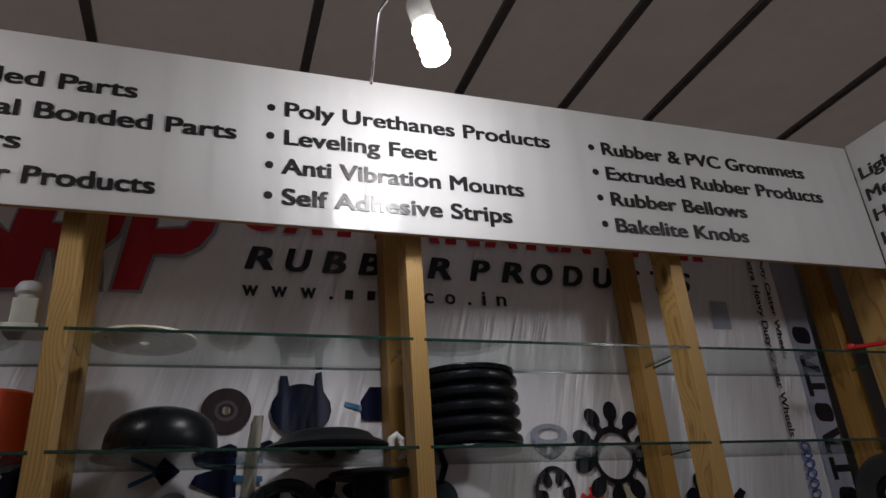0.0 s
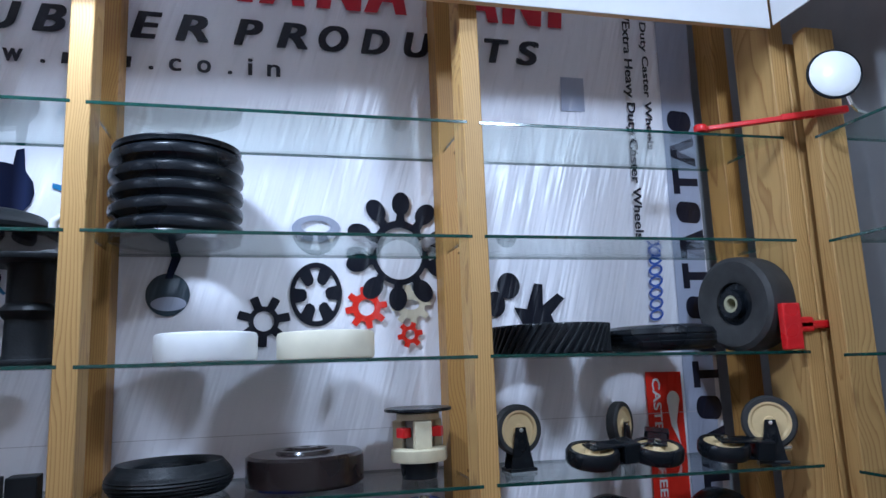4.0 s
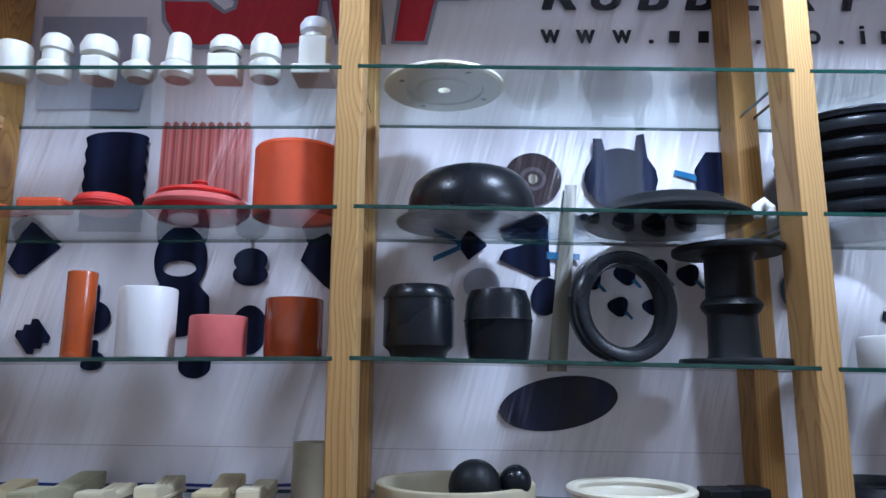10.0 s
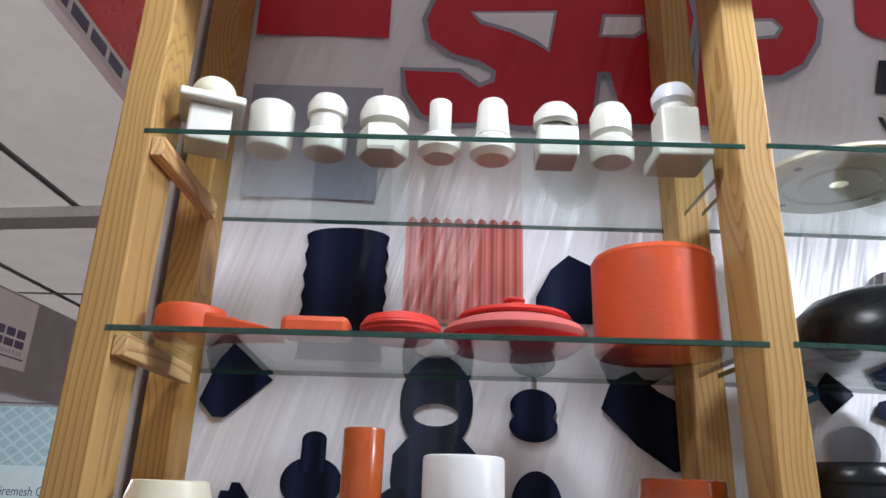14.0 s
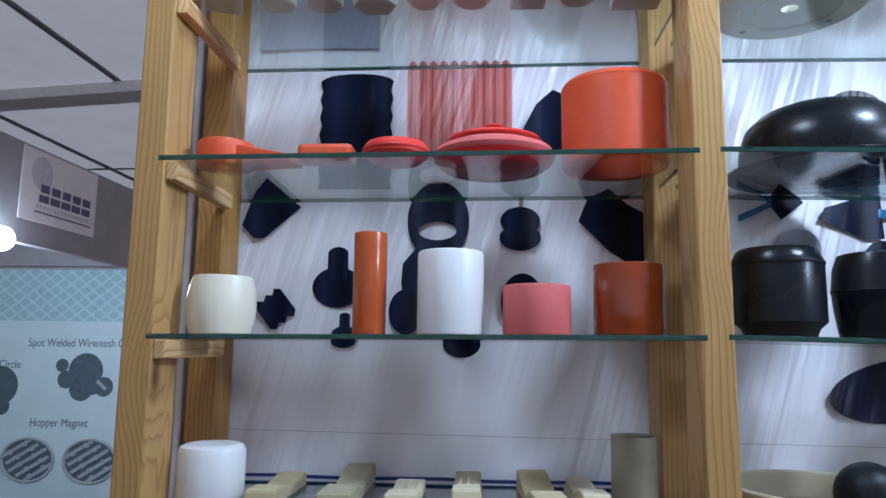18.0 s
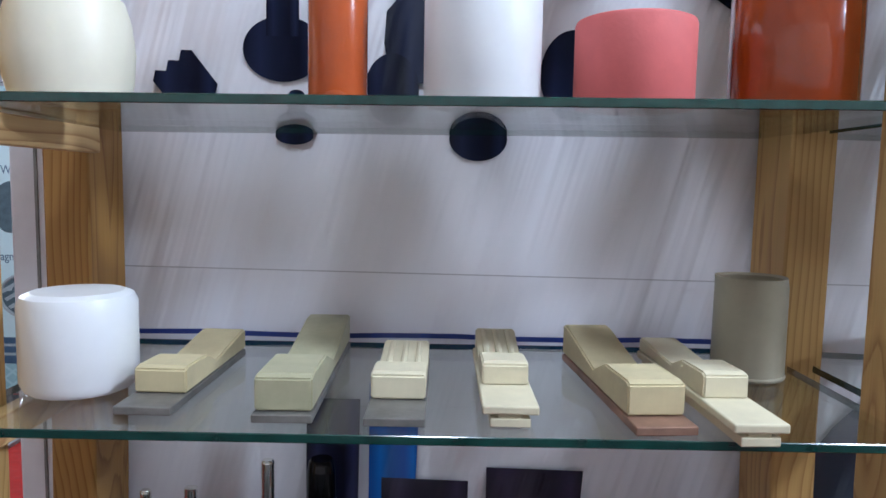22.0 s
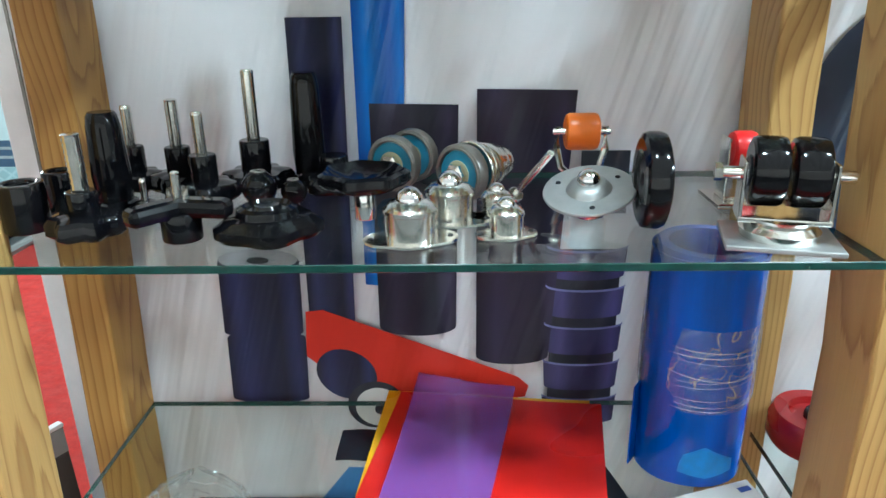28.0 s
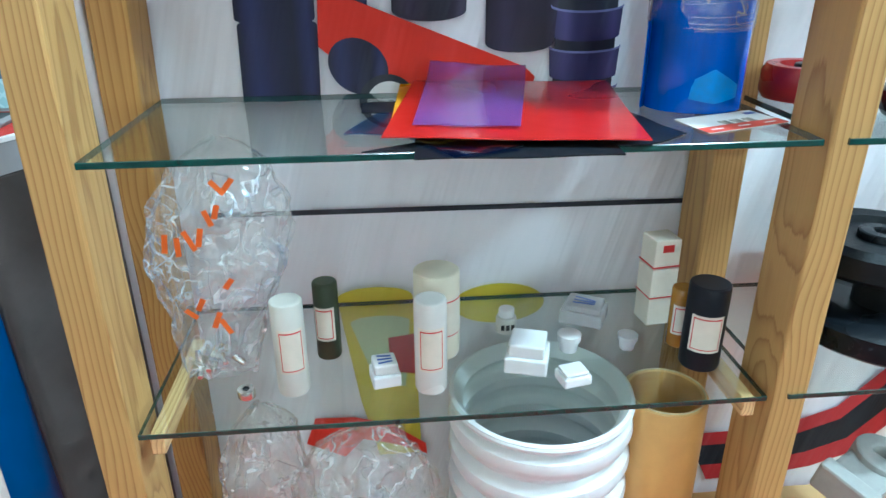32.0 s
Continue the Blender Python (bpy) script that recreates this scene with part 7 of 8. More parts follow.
part("housing", shift(joined(box(-0.05, 0.05, -0.030, 0.030, 0.0, 0.026, 0.006), box(-0.052, -0.030, -0.034, 0.034, 0.0, 0.040, 0.004)), pose(0, 0, 0.188, 12)), GREYCAST, ob)
part("swivel_cap", shift(can(0.034, 0.034, 0.004, 0.012, seg=32), pose(0.045, 0, 0.188, 12)), GREYCAST, ob)
part("bolt", shift(rod((-0.03, -0.036, 0.016), (-0.03, 0.036, 0.016), 0.006), pose(0, 0, 0.188, 12)), STEEL, ob)

# ---- third bay ----
ob = on_shelf("black_bellows", 3, 2, 0.548, 1.430, "round black rubber bellows with five folds", "bellows")
pr = [(0.090, 0.0), (0.112, 0.0)]
for i in range(5):
    z = 0.004 + i * 0.0315
    pr += [(0.105, z + 0.001), (0.1145, z + 0.008), (0.1165, z + 0.0155), (0.1145, z + 0.023), (0.104, z + 0.030)]
pr += [(0.110, 0.161), (0.111, 0.166), (0.104, 0.168), (0.092, 0.165), (0.090, 0.02), (0.090, 0.0)]
part("body", lathe(pr, 64), RUBBER, ob)
for z in (0.002, 0.1665):
    part("lip", torus(0.1085, 0.0035, 64, 8, z + 0.0018), RUBBER, ob)
ob = on_shelf("white_disc", 3, 3, 0.605, 1.400, "thick bright white plastic disc", "disc", "thick plastic discs")
part("body", can(0.0865, 0.050, 0.006, 0.014, seg=56), NYLON_BRIGHT, ob)
part("bore", lathe([(0.0120, 0.004), (0.0136, 0.004), (0.0136, 0.046), (0.0120, 0.046)], 28), NYLON_BRIGHT, ob)
ob = on_shelf("cream_disc", 3, 3, 0.812, 1.415, "thick cream plastic disc", "disc", "thick plastic discs")
part("body", can(0.0885, 0.050, 0.006, 0.014, seg=56), IVORY, ob)
part("bore", lathe([(0.0120, 0.004), (0.0136, 0.004), (0.0136, 0.046), (0.0120, 0.046)], 28), IVORY, ob)
ob = on_shelf("small_tyre_sample", 3, 4, 0.549, 1.418, "black rubber tyre with treads lying flat", "tyre")
pr = [(0.060, 0.014), (0.070, 0.006), (0.086, 0.001)]
for i in range(9):
    z = 0.003 + i * 0.0054
    r = 0.088 + 0.016 * math.sin(math.pi * (i + 0.6) / 9.2)
    pr += [(r, z), (r - 0.0022, z + 0.003)]
pr += [(0.086, 0.053), (0.072, 0.051), (0.062, 0.045), (0.060, 0.034), (0.060, 0.014)]
part("tyre", lathe(pr, 60), RUBBER_DULL, ob)
part("hub", lathe([(0.030, 0.016), (0.0595, 0.016), (0.0595, 0.040), (0.030, 0.040), (0.030, 0.016)], 48), RUBBER, ob)
ob = on_shelf("black_hub_disc", 3, 4, 0.774, 1.432, "heavy black disc with a ribbed centre", "disc")
part("body", lathe([(0, 0), (0.098, 0), (0.104, 0.005), (0.104, 0.050), (0.098, 0.055), (0, 0.056)], 60), material("brown_black_bakelite", (0.014, 0.009, 0.009), rough=0.24, vary=0.25, coat=0.3), ob)
part("raised_ring", lathe([(0.038, 0.0555), (0.040, 0.0605), (0.050, 0.0600), (0.053, 0.0555)], 60), bpy.data.materials["brown_black_bakelite"], ob)
part("hub", lathe([(0.024, 0.0555), (0.022, 0.064), (0.010, 0.064), (0.008, 0.0555)], 40), bpy.data.materials["brown_black_bakelite"], ob)
for k in range(6):
    part("spoke_rib", shift(box(0.022, 0.040, -0.0025, 0.0025, 0.0555, 0.0610, 0.0008, seg=1), pose(0, 0, 0, 0, 0, 60 * k)), bpy.data.materials["brown_black_bakelite"], ob)
ob = on_shelf("float_trap", 3, 4, 0.980, 1.418, "cream plastic fitting with red tabs and black disc", "fitting")
part("foot", lathe([(0, 0), (0.032, 0), (0.036, 0.030), (0, 0.030)], 40), RUBBER, ob)
part("cup", lathe([(0.030, 0.030), (0.050, 0.031), (0.052, 0.036), (0.052, 0.052), (0.048, 0.055), (0.030, 0.055)], 44), BUFF_PALE, ob)
for k in range(3):
    a = 120 * k + 30
    part("pillar", shift(box(0.026, 0.046, -0.016, 0.016, 0.053, 0.104, 0.003), pose(0, 0, 0, 0, 0, a - 120)), BUFF_PALE, ob)
    part("red_tab", shift(box(0.026, 0.046, -0.010, 0.010, 0.074, 0.092, 0.002), pose(0, 0, 0, 0, 0, a - 60)), REDP, ob, "red plastic tab")
part("core", can(0.024, 0.07, 0.002, z=0.05), material("clear_grey_core", (0.30, 0.30, 0.28), rough=0.2), ob)
part("collar", lathe([(0.022, 0.104), (0.040, 0.105), (0.040, 0.116), (0.022, 0.118)], 44), BUFF_PALE, ob)
part("disc", can(0.063, 0.006, 0.002, z=0.120, seg=44), RUBBER, ob, "flat black top disc")
for x, R, lab, m_ in ((0.728, 0.056, "wide blue rubber covered roller standing upright", BLUEDARK), (0.872, 0.0315, "slim black roller standing upright", RUBBER), (0.988, 0.031, "slim blue roller standing upright", BLUEDARK)):
    ob = on_shelf("upright_roller", 3, 5, x, 1.425, lab, "roller", "rollers on the fifth shelf")
    part("cover", can(R, 0.172, 0.004, R * 0.35, seg=44), m_, ob)
    part("core", can(R * 0.34, 0.176, 0.001, R * 0.2), STEEL, ob)

# ---- fourth bay ----
ob = thing("red_tool", 1.562, 1.303, shelf_z(4, 1, 1.56) + 0.0004, "long red plastic tool lying across the corner of the top shelf", "tool")
part("head", joined(can(0.013, 0.016, 0.004), box(0.0, 0.024, -0.009, 0.009, 0.003, 0.012, 0.003)), REDP, ob)
bm = box(0.0, 0.275, -0.0065, 0.0065, -0.005, 0.005, 0.002)
part("shaft", shift(bm, Matrix.Translation((0.012, -0.001, 0.008)) @ Vector((0.25, -0.078, 0.022)).to_track_quat("X", "Z").to_matrix().to_4x4()), REDP, ob)
part("grip", shift(box(0.150, 0.285, -0.008, 0.008, -0.006, 0.008, 0.003), Matrix.Translation((0.012, -0.001, 0.008)) @ Vector((0.25, -0.078, 0.022)).to_track_quat("X", "Z").to_matrix().to_4x4()), REDP, ob)
ob = on_shelf("ribbed_wheel_sample", 4, 3, 1.256, 1.425, "black rubber wheel with slanting ribs lying flat", "wheel")
part("tyre", can(0.1130, 0.058, 0.003, 0.060, seg=60), RUBBER, ob)
for k in range(44):
    a = 2 * math.pi * k / 44
    bm = box(-0.0028, 0.0028, -0.004, 0.004, -0.034, 0.034, 0.001, seg=1)
    part("rib", shift(bm, pose(0.1140 * math.cos(a), 0.1140 * math.sin(a), 0.029, 0, 0, math.degrees(a) + 90) @ pose(0, 0, 0, 0, 36, 0)), RUBBER_DULL, ob)
ob = on_shelf("flat_tyre_sample", 4, 3, 1.495, 1.425, "grooved black rubber tyre lying flat", "tyre")
part("tyre", lathe([(0.070, 0.010), (0.085, 0.004), (0.104, 0.006), (0.114, 0.014), (0.117, 0.022), (0.115, 0.024), (0.117, 0.027), (0.117, 0.033), (0.115, 0.035), (0.117, 0.038), (0.112, 0.048), (0.100, 0.054), (0.085, 0.056), (0.072, 0.050), (0.070, 0.010)], 60), RUBBER, ob)
ob = on_shelf("big_wheel_sample", 4, 3, 1.700, 1.405, "large grey-black solid rubber wheel standing on edge", "wheel", rz=-78)
part("tyre", shift(lathe([(0.050, -0.036), (0.060, -0.040), (0.098, -0.044), (0.108, -0.036), (0.110, -0.020), (0.110, 0.020), (0.108, 0.036), (0.098, 0.044), (0.060, 0.040), (0.050, 0.036), (0.050, -0.036)], 60), Matrix.Scale(0.915, 4) @ pose(0, 0, 0.1105, 90)), RUBBER_GREY, ob)
part("hub", shift(lathe([(0.020, -0.048), (0.026, -0.050), (0.032, -0.048), (0.034, -0.030), (0.050, -0.028), (0.050, 0.028), (0.034, 0.030), (0.032, 0.048), (0.020, 0.048), (0.018, 0.0), (0.020, -0.048)], 48), Matrix.Scale(0.915, 4) @ pose(0, 0, 0.1105, 90)), RUBBER, ob)
part("bushing", shift(lathe([(0.013, -0.046), (0.020, -0.046), (0.020, 0.046), (0.013, 0.046), (0.013, -0.046)], 36), Matrix.Scale(0.915, 4) @ pose(0, 0, 0.1105, 90)), BRASSY, ob)
ob = thing("red_scraper", 1.718, 1.3015, 1.4870, "red plastic tee-handled tool at the corner upright", "tool")
part("blade", box(-0.022, 0.020, -0.012, 0.004, 0.0, 0.092, 0.003), REDP, ob)
part("handle", joined(box(0.015, 0.16, -0.012, -0.001, 0.040, 0.056, 0.004), box(0.012, 0.05, -0.012, -0.001, 0.034, 0.064, 0.005)), REDP, ob)
for x, y, lv_dz, lab, kw in (
        (1.178, 1.430, 0.0, "caster with beige hub and black bracket standing upright", dict(rz=6, R=0.048)),
        (1.418, 1.470, 0.0, "caster with beige hub standing behind others", dict(rz=38, R=0.046)),
        (1.683, 1.350, 0.0, "caster with beige hub near the corner upright", dict(rz=-30, R=0.052))):
    caster("swivel_caster_sample", x, y, shelf_z(4, 4, x) + 0.0004, lab, **kw)
for x, y, lab, rz in ((1.295, 1.385, "caster with beige hub lying on its side", 10), (1.435, 1.395, "small caster with beige hub lying on its side", 60), (1.585, 1.400, "black caster lying on its side with a steel stem", -12)):
    ob = on_shelf("lying_caster_sample", 4, 4, x, y, lab, "caster", "casters lying flat", rz)
    R, w = 0.050, 0.028
    ob.matrix_basis = pose(x, y - 0.03, shelf_z(4, 4, x) + 0.0135, 13) @ pose(0, 0, 0, 0, 0, rz)
    part("tyre", lathe([(R * 0.78, 0.004), (R * 0.93, 0.004), (R, 0.010), (R, w - 0.002), (R * 0.93, w + 0.004), (R * 0.78, w + 0.004), (R * 0.78, 0.004)], 44), RUBBER, ob)
    part("hub", lathe([(0, 0.006), (R * 0.78, 0.006), (R * 0.78, w + 0.001), (R * 0.66, w - 0.003), (R * 0.3, w - 0.003), (R * 0.22, w + 0.003), (0, w + 0.003)], 44), BEIGEHUB, ob)
    part("fork", joined(box(-0.012, 0.085, -0.018, 0.018, w + 0.005, w + 0.009, 0.001), box(-0.012, 0.085, -0.018, 0.018, 0.0, 0.003, 0.001), box(0.058, 0.094, -0.024, 0.024, 0.0, w + 0.010, 0.003)), RUBBER, ob)
    part("stem", rod((0.092, 0, 0.020), (0.135, 0, 0.020), 0.008), STEEL, ob)
    part("axle_nut", shift(can(0.007, 0.008, 0.001, seg=6), pose(0, 0, w + 0.007)), STEEL, ob)
for x in (1.36, 1.60):
    ob = on_shelf("dark_wheel_sample", 4, 5, x, 1.425, "black rubber wheel standing on edge", "wheel", "wheels on the fifth shelf", 10)
    part("tyre", shift(can(0.080, 0.05, 0.008, 0.045, seg=48), pose(0, 0.025, 0.080, 90)), RUBBER, ob)
    part("hub", shift(can(0.045, 0.044, 0.003, 0.012, seg=40), pose(0, 0.022, 0.080, 90)), RUBBER_DULL, ob)

# ---- side wing: uprights, glass, round lamp ----
wing = thing("side_rack", 1.86, 0.8, 0.012, "pine side rack with glass shelves meeting the corner", "rack")
for y in (1.262, 0.60, -0.06, -0.72):
    part("upright", local(wing, box(1.792, 1.862, y - 0.0185, y + 0.0185, 0.012, 2.15, 0.0025)), WOOD, wing)
for ya, yb in ((0.61, 1.252), (-0.05, 0.59), (-0.71, -0.07)):
    for z in (1.915, 1.700, 1.476, 1.258, 1.045, 0.82, 0.56):
        bm = box(1.790, 1.985, ya, yb, z - 0.006, z, 0.0006, seg=1)
        for f in bm.faces:
            f.material_index = 0 if abs(f.normal.z) > 0.9 else 1
        part("glass_shelf", local(wing, bm), [GLASS, EDGE], wing).visible_shadow = False
ob = thing("round_lamp", 1.756, 1.150, 2.002, "round white frosted lamp on a wire clip", "lamp", rz=-25, rx=90)
part("diffuser", lathe([(0, 0.014), (0.034, 0.012), (0.045, 0.004), (0.045, -0.008), (0, -0.010)], 40), NYLON_BRIGHT, ob, "frosted white face")
part("bezel", torus(0.0465, 0.0035, 40, 8), RUBBER, ob, "dark rim")
part("bracket", tube([(0.02, -0.042, -0.004), (0.025, -0.060, -0.006), (0.04, -0.070, -0.02), (0.06, -0.075, -0.03)], 0.004), STEEL, ob)
for y, z, m_, lab in ((1.05, 1.476, RUBBER, "black rubber wheel on the side rack"), (0.85, 1.476, REDP, "red wheel on the side rack"), (1.05, 1.258, BUFF_PALE, "cream wheel on the side rack"), (0.85, 1.70, RUBBER, "black wheel on the side rack")):
    ob = thing("side_wheel_sample", 1.885, y, z + 0.0004, lab, "wheel", "wheels on the side rack")
    part("tyre", can(0.06, 0.04, 0.006, 0.03), m_, ob)
    part("hub", can(0.03, 0.036, 0.002, 0.01), RUBBER_DULL, ob)

# ---- beside the rack: white panel post, blue roll with its note, brown board ----
POSTM = material("white_aluminium", (0.82, 0.82, 0.83), rough=0.35, vary=0.05)
ob = thing("panel_post", -0.985, 1.595, 0.012, "white aluminium post of the partition wall", "post")
part("post", local(ob, box(-1.005, -0.965, 1.575, 1.615, 0.012, 2.5, 0.003)), POSTM, ob)
part("groove", local(ob, box(-0.9790, -0.9760, 1.5735, 1.576, 0.012, 2.5)), PLATE, ob)
ob = thing("blue_sheet_roll", -1.165, 1.40, 0.012, "tall roll of blue rubber sheet with a paper note", "roll")
BLUESHEET = material("blue_rubber_sheet", (0.006, 0.11, 0.40), rough=0.5, vary=0.10, scale=6, spec=0.25)
bm = bmesh.new()
cols = []
for i in range(91):
    a = i * 0.22
    r = 0.062 + 0.0028 * a
    cols.append([bm.verts.new((r * math.cos(a), r * math.sin(a), z)) for z in (0, 0.74)])
for a, b in zip(cols, cols[1:]):
    f = bm.faces.new((a[0], b[0], b[1], a[1]))
    f.smooth = True
rl = part("roll", bm, BLUESHEET, ob)
so = rl.modifiers.new("thick", "SOLIDIFY")
so.thickness = 0.006
bm = bmesh.new()
n = 14
lo = [bm.verts.new((0.1245 * math.sin(0.0 + 1.12 * i / n), -0.1245 * math.cos(0.0 + 1.12 * i / n), 0.30)) for i in range(n + 1)]
hi = [bm.verts.new((v.co.x, v.co.y, 0.63)) for v in lo]
for i in range(n):
    bm.faces.new((lo[i], lo[i + 1], hi[i + 1], hi[i])).smooth = True
part("paper_note", bm, PAPER, ob, "white paper note")
for z, body, w in ((0.55, "TTING", 0.066), (0.46, "ER", 0.031)):
    text_part("lettering", body, 0.017, pose(0.1295 * math.sin(0.72), -0.1295 * math.cos(0.72), z, 0, 0, math.degrees(0.72)) @ pose(-w * 0.55, 0, 0, 90), INK, ob, width=w)
ob = thing("brown_board", -0.990, 1.46, 0.012, "dark brown board with a white top edge beside the rack", "board")
tilt = pose(0, 0, 0, -3, 0, 62)
part("board", shift(box(-0.065, 0.065, -0.004, 0.004, 0, 0.765, 0.002), tilt), material("brown_board", (0.060, 0.050, 0.046), rough=0.8, vary=0.2, scale=12), ob)
part("grey_band", shift(box(-0.065, 0.065, -0.0045, 0.0045, 0.7655, 0.797, 0.001), tilt), PANEL, ob, "grey band along the top")
part("edge_strip", shift(box(-0.066, 0.066, -0.005, 0.005, 0.7972, 0.802, 0.001), tilt), POSTM, ob, "white edge strip")

# ---- neighbouring stand ----
NX = -2.90
TEAL = material("pale_teal_poster", (0.52, 0.67, 0.69), rough=0.35, vary=0.06, scale=4)
TEALD = material("teal_pattern_band", (0.22, 0.42, 0.47), rough=0.3, vary=0.16, scale=60)
lattice = TEALD.node_tree
waves = []
for turn in (38, -38):
    turned = lattice.nodes.new("ShaderNodeMapping")
    turned.inputs["Rotation"].default_value = (0, radians(turn), 0)
    lattice.links.new(lattice.nodes["Texture Coordinate"].outputs["Object"], turned.inputs[0])
    wave = lattice.nodes.new("ShaderNodeTexWave")
    wave.bands_direction = "Z"
    wave.inputs["Scale"].default_value = 4.6
    lattice.links.new(turned.outputs[0], wave.inputs["Vector"])
    waves.append(wave.outputs["Fac"])
top = lattice.nodes.new("ShaderNodeMath")
top.operation = "MAXIMUM"
lattice.links.new(waves[0], top.inputs[0])
lattice.links.new(waves[1], top.inputs[1])
cross = lattice.nodes.new("ShaderNodeValToRGB")
cross.color_ramp.elements[0].position, cross.color_ramp.elements[0].color = 0.80, (0.32, 0.50, 0.54, 1)
cross.color_ramp.elements[1].position, cross.color_ramp.elements[1].color = 0.98, (0.44, 0.62, 0.65, 1)
lattice.links.new(top.outputs[0], cross.inputs[0])
lattice.links.new(cross.outputs[0], lattice.nodes["Principled BSDF"].inputs["Base Color"])
NAVYP = material("navy_poster_band", (0.05, 0.10, 0.17), rough=0.4, vary=0.1)
GREYP = material("grey_printed_metal", (0.07, 0.11, 0.13), rough=0.45, vary=0.25, scale=30)
LIGHTP = material("light_printed_metal", (0.34, 0.40, 0.42), rough=0.4, vary=0.2, scale=40)
NY = 5.30
stand = thing("neighbour_stand", -3.6, NY, 0.012, "grey partition stand of a neighbouring exhibitor", "exhibition stand")
part("back_panel", local(stand, box(-5.6, -2.885, NY, NY + 0.04, 0.031, 2.04, 0.004)), PANEL, stand)
part("rear_fascia", local(stand, box(-5.6, -2.885, NY - 0.01, NY + 0.05, 2.043, 2.53, 0.004)), PANEL, stand)
part("fascia", local(stand, box(NX - 0.06, NX, 2.2, NY - 0.012, 2.005, 2.53, 0.004)), PANEL, stand)
part("corner_post", local(stand, box(-2.883, -2.850, NY - 0.02, NY + 0.04, 0.012, 2.53, 0.004)), POSTM, stand, "white aluminium corner post")
part("red_edge", local(stand, box(-2.849, -2.838, NY - 0.005, NY + 0.03, 0.012, 1.96, 0.002)), REDP, stand, "thin dark red edge strip")
part("platform", local(stand, box(-5.6, -2.935, 2.2, NY - 0.022, 0.0125, 0.030, 0.002)), material("slate_stand_carpet", (0.050, 0.060, 0.066), rough=0.8, vary=0.2, scale=14), stand, "dark slate floor covering")
part("floor_edge", local(stand, box(-2.932, -2.862, 2.2, NY - 0.022, 0.0125, 0.034, 0.003)), PANEL, stand, "grey metal floor edge")
sign = thing("company_sign", NX + 0.006, 4.15, 2.14, "white company sign with a grey dot and dark bars", "sign")
part("plate", local(sign, box(NX + 0.001, NX + 0.008, 3.835, 4.515, 2.130, 2.515, 0.002)), WHITEBOARD, sign)
part("dot", local(sign, shift(can(0.090, 0.001, 0.0002), pose(NX + 0.008, 3.995, 2.395, 0, 90, 0))), material("sign_grey", (0.50, 0.51, 0.54), rough=0.5), sign)
SIGNINK = material("sign_ink", (0.09, 0.08, 0.16), rough=0.5)
for k in range(5):
    y = 3.985 + 0.096 * k
    part("name_bar", local(sign, joined(box(NX + 0.008, NX + 0.010, y, y + 0.082, 2.242, 2.282), box(NX + 0.008, NX + 0.010, y + 0.006, y + 0.082, 2.296, 2.340))), SIGNINK, sign)
part("line_bar", local(sign, box(NX + 0.008, NX + 0.010, 3.955, 4.475, 2.182, 2.190)), SIGNINK, sign)
for k in range(16):
    part("line_mark", local(sign, box(NX + 0.008, NX + 0.0095, 3.965 + 0.031 * k, 3.983 + 0.031 * k, 2.204, 2.226)), bpy.data.materials["sign_grey"], sign)
PY = NY - 0.004
poster = thing("product_poster", -3.6, PY, 0.05, "pale teal product poster with wire mesh pictures", "poster")
part("sheet", local(poster, box(-4.75, -2.900, PY - 0.004, PY, 0.055, 2.020, 0.001)), TEAL, poster)
part("pattern_band", local(poster, box(-4.75, -2.900, PY - 0.006, PY - 0.0042, 1.650, 2.020)), TEALD, poster)
part("foot_band", local(poster, box(-4.75, -2.900, PY - 0.006, PY - 0.0042, 0.235, 0.410)), NAVYP, poster)
part("lower_band", local(poster, box(-4.75, -2.900, PY - 0.006, PY - 0.0042, 0.055, 0.233)), TEALD, poster)
for z in (0.350, 0.290):
    part("address_bar", local(poster, box(-4.40, -2.97, PY - 0.008, PY - 0.0062, z, z + 0.018)), LIGHTP, poster)
for body, x, z, w in (("Spot Welded Wiremesh Circle", -3.770, 1.470, 0.815), ("Hopper Magnet", -3.710, 0.915, 0.420), ("Wiremesh Circle", -4.275, 1.315, 0.460)):
    letters("lettering", body, 0.056, x, PY - 0.0048, z, NAVYP, poster, w)


def on_poster(bm, x, z, lift=0.0, wide=1.0, high=1.0):
    return local(poster, shift(bm, pose(x, PY - 0.0045 - lift, z) @ Matrix.Diagonal((wide, 1, high, 1)) @ pose(0, 0, 0, 90, 0, 0)))


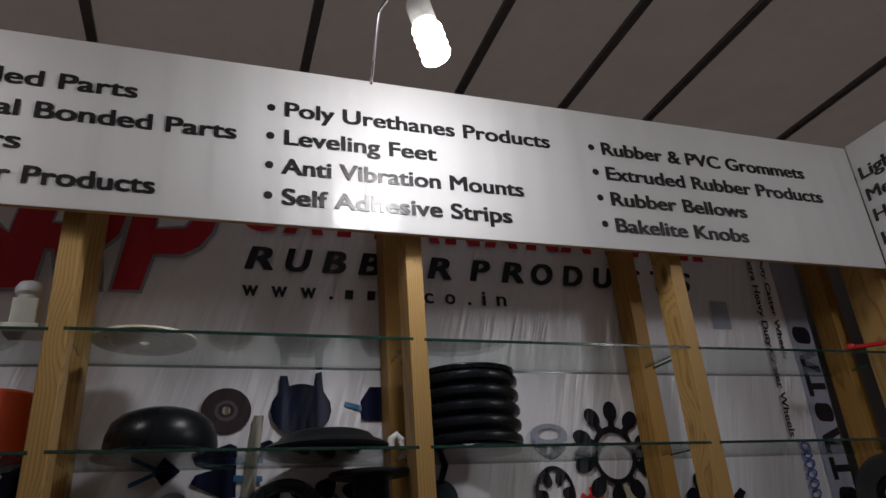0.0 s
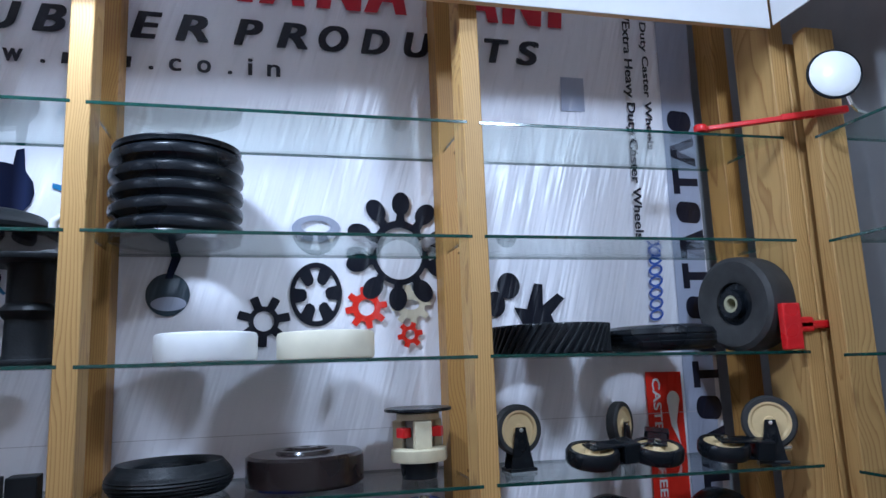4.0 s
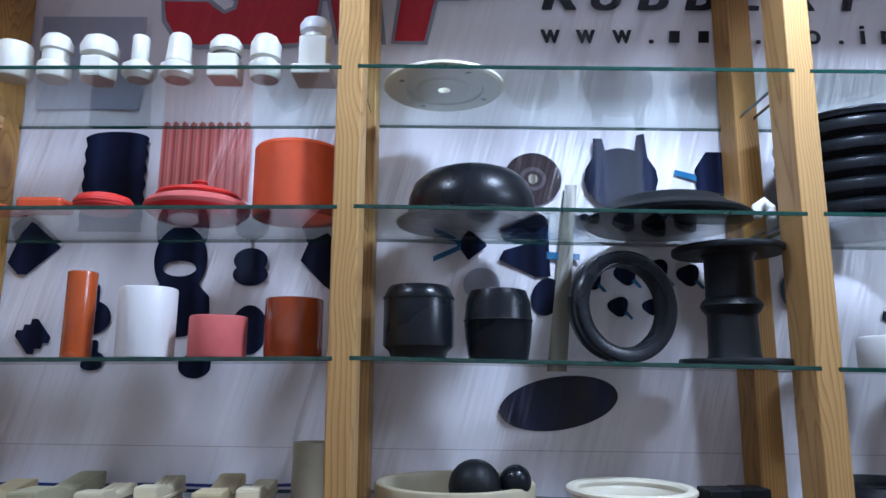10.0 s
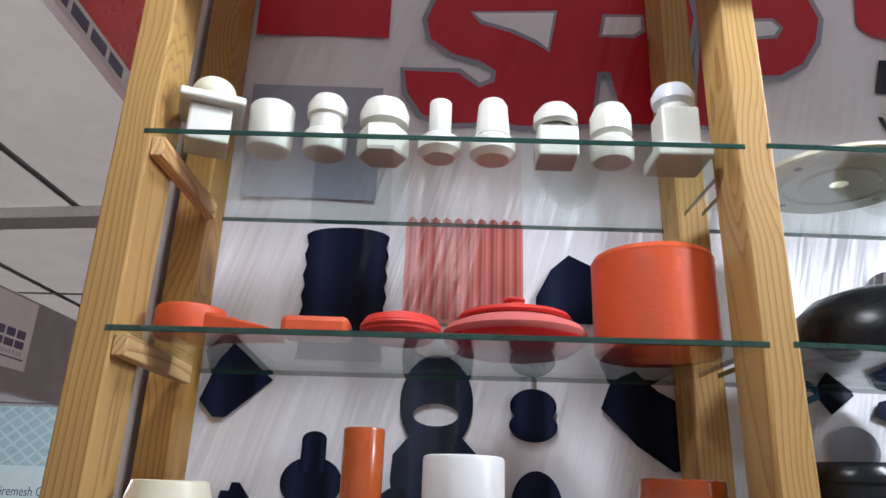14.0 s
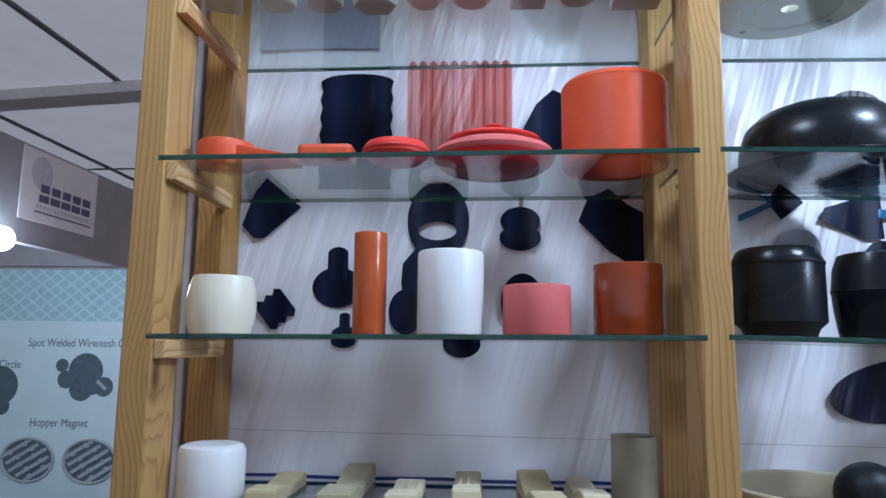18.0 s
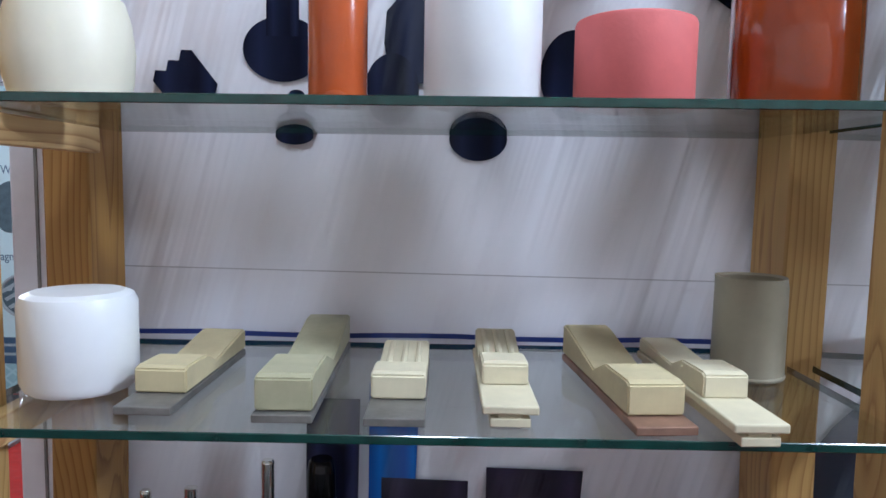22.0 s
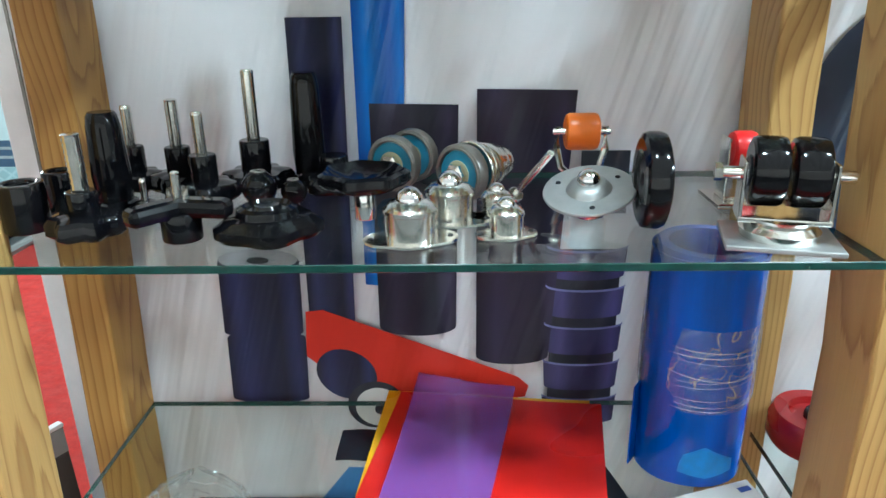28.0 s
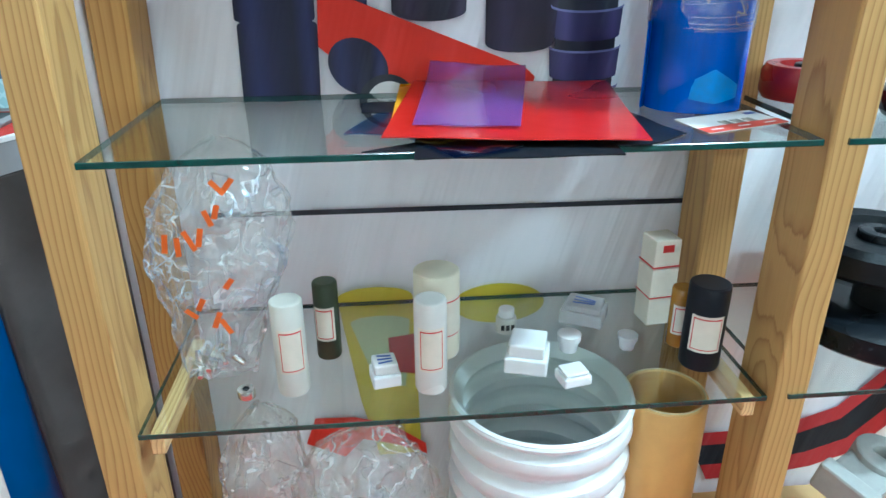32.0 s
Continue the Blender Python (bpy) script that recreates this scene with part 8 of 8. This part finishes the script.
for x, z, r in ((-3.330, 1.300, 0.126), (-3.505, 1.338, 0.046), (-3.470, 1.240, 0.062), (-3.355, 1.178, 0.086), (-3.190, 1.193, 0.068), (-3.275, 1.205, 0.070), (-3.960, 1.190, 0.140), (-3.930, 1.050, 0.062), (-4.080, 1.230, 0.060)):
    part("mesh_circle", on_poster(can(r, 0.002, 0.0004, seg=36), x, z, 0.010 * (0.15 - r)), GREYP, poster)
part("mesh_tool", on_poster(shift(box(-0.045, 0.045, -0.012, 0.012, 0.0, 0.002), pose(0, 0, 0, 0, 0, -40)), -3.205, 1.205, 0.004), LIGHTP, poster)
for x in (-3.700, -3.250):
    disc = part("magnet_disc", on_poster(can(0.200, 0.002, 0.0004, seg=40), x, 0.685, high=0.78), GREYP, poster)
    part("magnet_rim", on_poster(torus(0.188, 0.013, 44, 6), x, 0.685, 0.001, high=0.78), LIGHTP, disc)
    for k in range(-2, 3):
        part("magnet_bar", on_poster(shift(box(-0.165 + 0.022 * abs(k), 0.165 - 0.022 * abs(k), -0.014, 0.014, 0.002, 0.004), pose(0, 0, 0, 0, 0, 38) @ pose(0, 0.066 * k, 0)), x, 0.685, 0.001, high=0.78), LIGHTP, disc)
    for k in range(-2, 3):
        for q in (-1, 1):
            part("magnet_stud", on_poster(shift(can(0.020, 0.003, 0.001, seg=14), pose(0, 0, 0, 0, 0, 38) @ pose(0.062 * q + 0.02 * (k % 2), 0.062 * k, 0.002)), x, 0.685, 0.002, high=0.78), LIGHTP, disc)
ob = thing("hall_lamp", NX + 0.09, 3.62, 1.985, "bright white round stand lamp on a short arm", "lamp")
part("bulb", ball(0.06), material("lit_lamp_glass", (0.92, 0.96, 1.0), emit=30, vary=0), ob)
part("arm", rod((-0.088, 0, 0.10), (0, 0, 0.04), 0.012), PLATE, ob)
far = bpy.data.lights.new("hall_lamp_light", "POINT")
far.energy, far.color, far.shadow_soft_size = 42, (0.92, 0.96, 1.0), 0.05
lo_ = new("hall_lamp_light", far)
lo_.parent = ob
lo_.location = (-0.16, 0, -0.10)

# goods behind the neighbour's stand
ob = thing("blue_stand_poster", -3.35, 6.75, 0.012, "blue and white stand poster with a red ring mark", "poster")
part("board", local(ob, box(-3.75, -2.95, 6.74, 6.77, 0.012, 1.75, 0.003)), material("deep_blue_poster", (0.02, 0.05, 0.30), rough=0.4, vary=0.1), ob)
part("head_panel", local(ob, box(-3.75, -2.95, 6.735, 6.742, 1.42, 1.75)), WHITEBOARD, ob)
part("ring_mark", local(ob, shift(torus(0.09, 0.016, 32, 6), pose(-3.28, 6.732, 1.60, 90))), REDP, ob)
part("name_bar", local(ob, box(-3.40, -3.10, 6.732, 6.738, 1.30, 1.37)), WHITEBOARD, ob)
for k in range(10):
    ob = thing("ribbed_bar", -3.44 + 0.032 * k, 6.30 + 0.02 * (k % 3), 0.013, "leaning ribbed steel bar", "steel bar", "bundle of ribbed bars", rx=2, ry=4.5 - 0.25 * k)
    h = 1.05 + 0.085 * k
    part("bar", lathe([(0, 0)] + [(0.017 if i % 2 else 0.012, h * i / 60) for i in range(61)] + [(0, h)], 10), STEEL, ob)
ob = thing("white_carton", -3.30, 6.05, 0.012, "white carton with a red mark on the carpet", "carton")
part("carton", box(-0.22, 0.14, -0.2, 0.2, 0, 0.40, 0.004), PAPER, ob)
part("red_mark", shift(torus(0.05, 0.010, 24, 6), pose(-0.02, -0.202, 0.24, 90)), REDP, ob)
ob = thing("red_header_sign", -1.50, 1.6, 0.012, "red header sign of the next stand hung on thin wires", "sign")
part("panel", local(ob, box(-1.53, -1.50, 0.3, 2.50, 2.70, 3.05, 0.003)), REDP, ob)
part("white_strip", local(ob, box(-1.532, -1.498, 0.3, 2.50, 2.63, 2.698, 0.002)), WHITEBOARD, ob)
for k in range(9):
    part("text_bar", local(ob, box(-1.4975, -1.4965, 1.45 + 0.10 * k, 1.53 + 0.10 * k, 2.645, 2.680)), SIGNINK, ob)
for y in (0.6, 2.35):
    part("hanger_wire", local(ob, rod((-1.515, y, 3.05), (-1.515, y, 4.21), 0.003)), PANEL, ob)

# tent roof: seams, purlins and tie wires
ROOF = material("roof_aluminium", (0.66, 0.65, 0.63), rough=0.5, metal=0.0, vary=0.1)
for x in (-6.4, -4.35, -0.73, 0.40, 1.37, 2.10, 2.76, 3.93, 5.1, 6.2):
    structure("roof_seam", box(x, x + 0.05, -8, 14, 4.17, 4.198), SEAM, "dark seam of the tent roof", "seam")
structure("roof_beam", shift(box(-9.5, 14.5, -0.16, 0.16, 4.05, 4.17, 0.01), pose(-4.4, 7.25, 0, 0, 0, -8)), ROOF, "pale aluminium roof beam across the hall", "beam")
structure("roof_tie", rod((-13.9, 10.4, 4.05), (9.9, 9.6, 4.05), 0.012), SEAM, "thin tie wire below the tent roof", "wire")
structure("wall_west", box(-14.1, -14, -8, 14, 0, 4.2), WHITEBOARD, "pale tent side wall", "wall")
structure("wall_far", box(-14, 10, 14, 14.1, 0, 4.2), WHITEBOARD, "pale tent end wall", "wall")
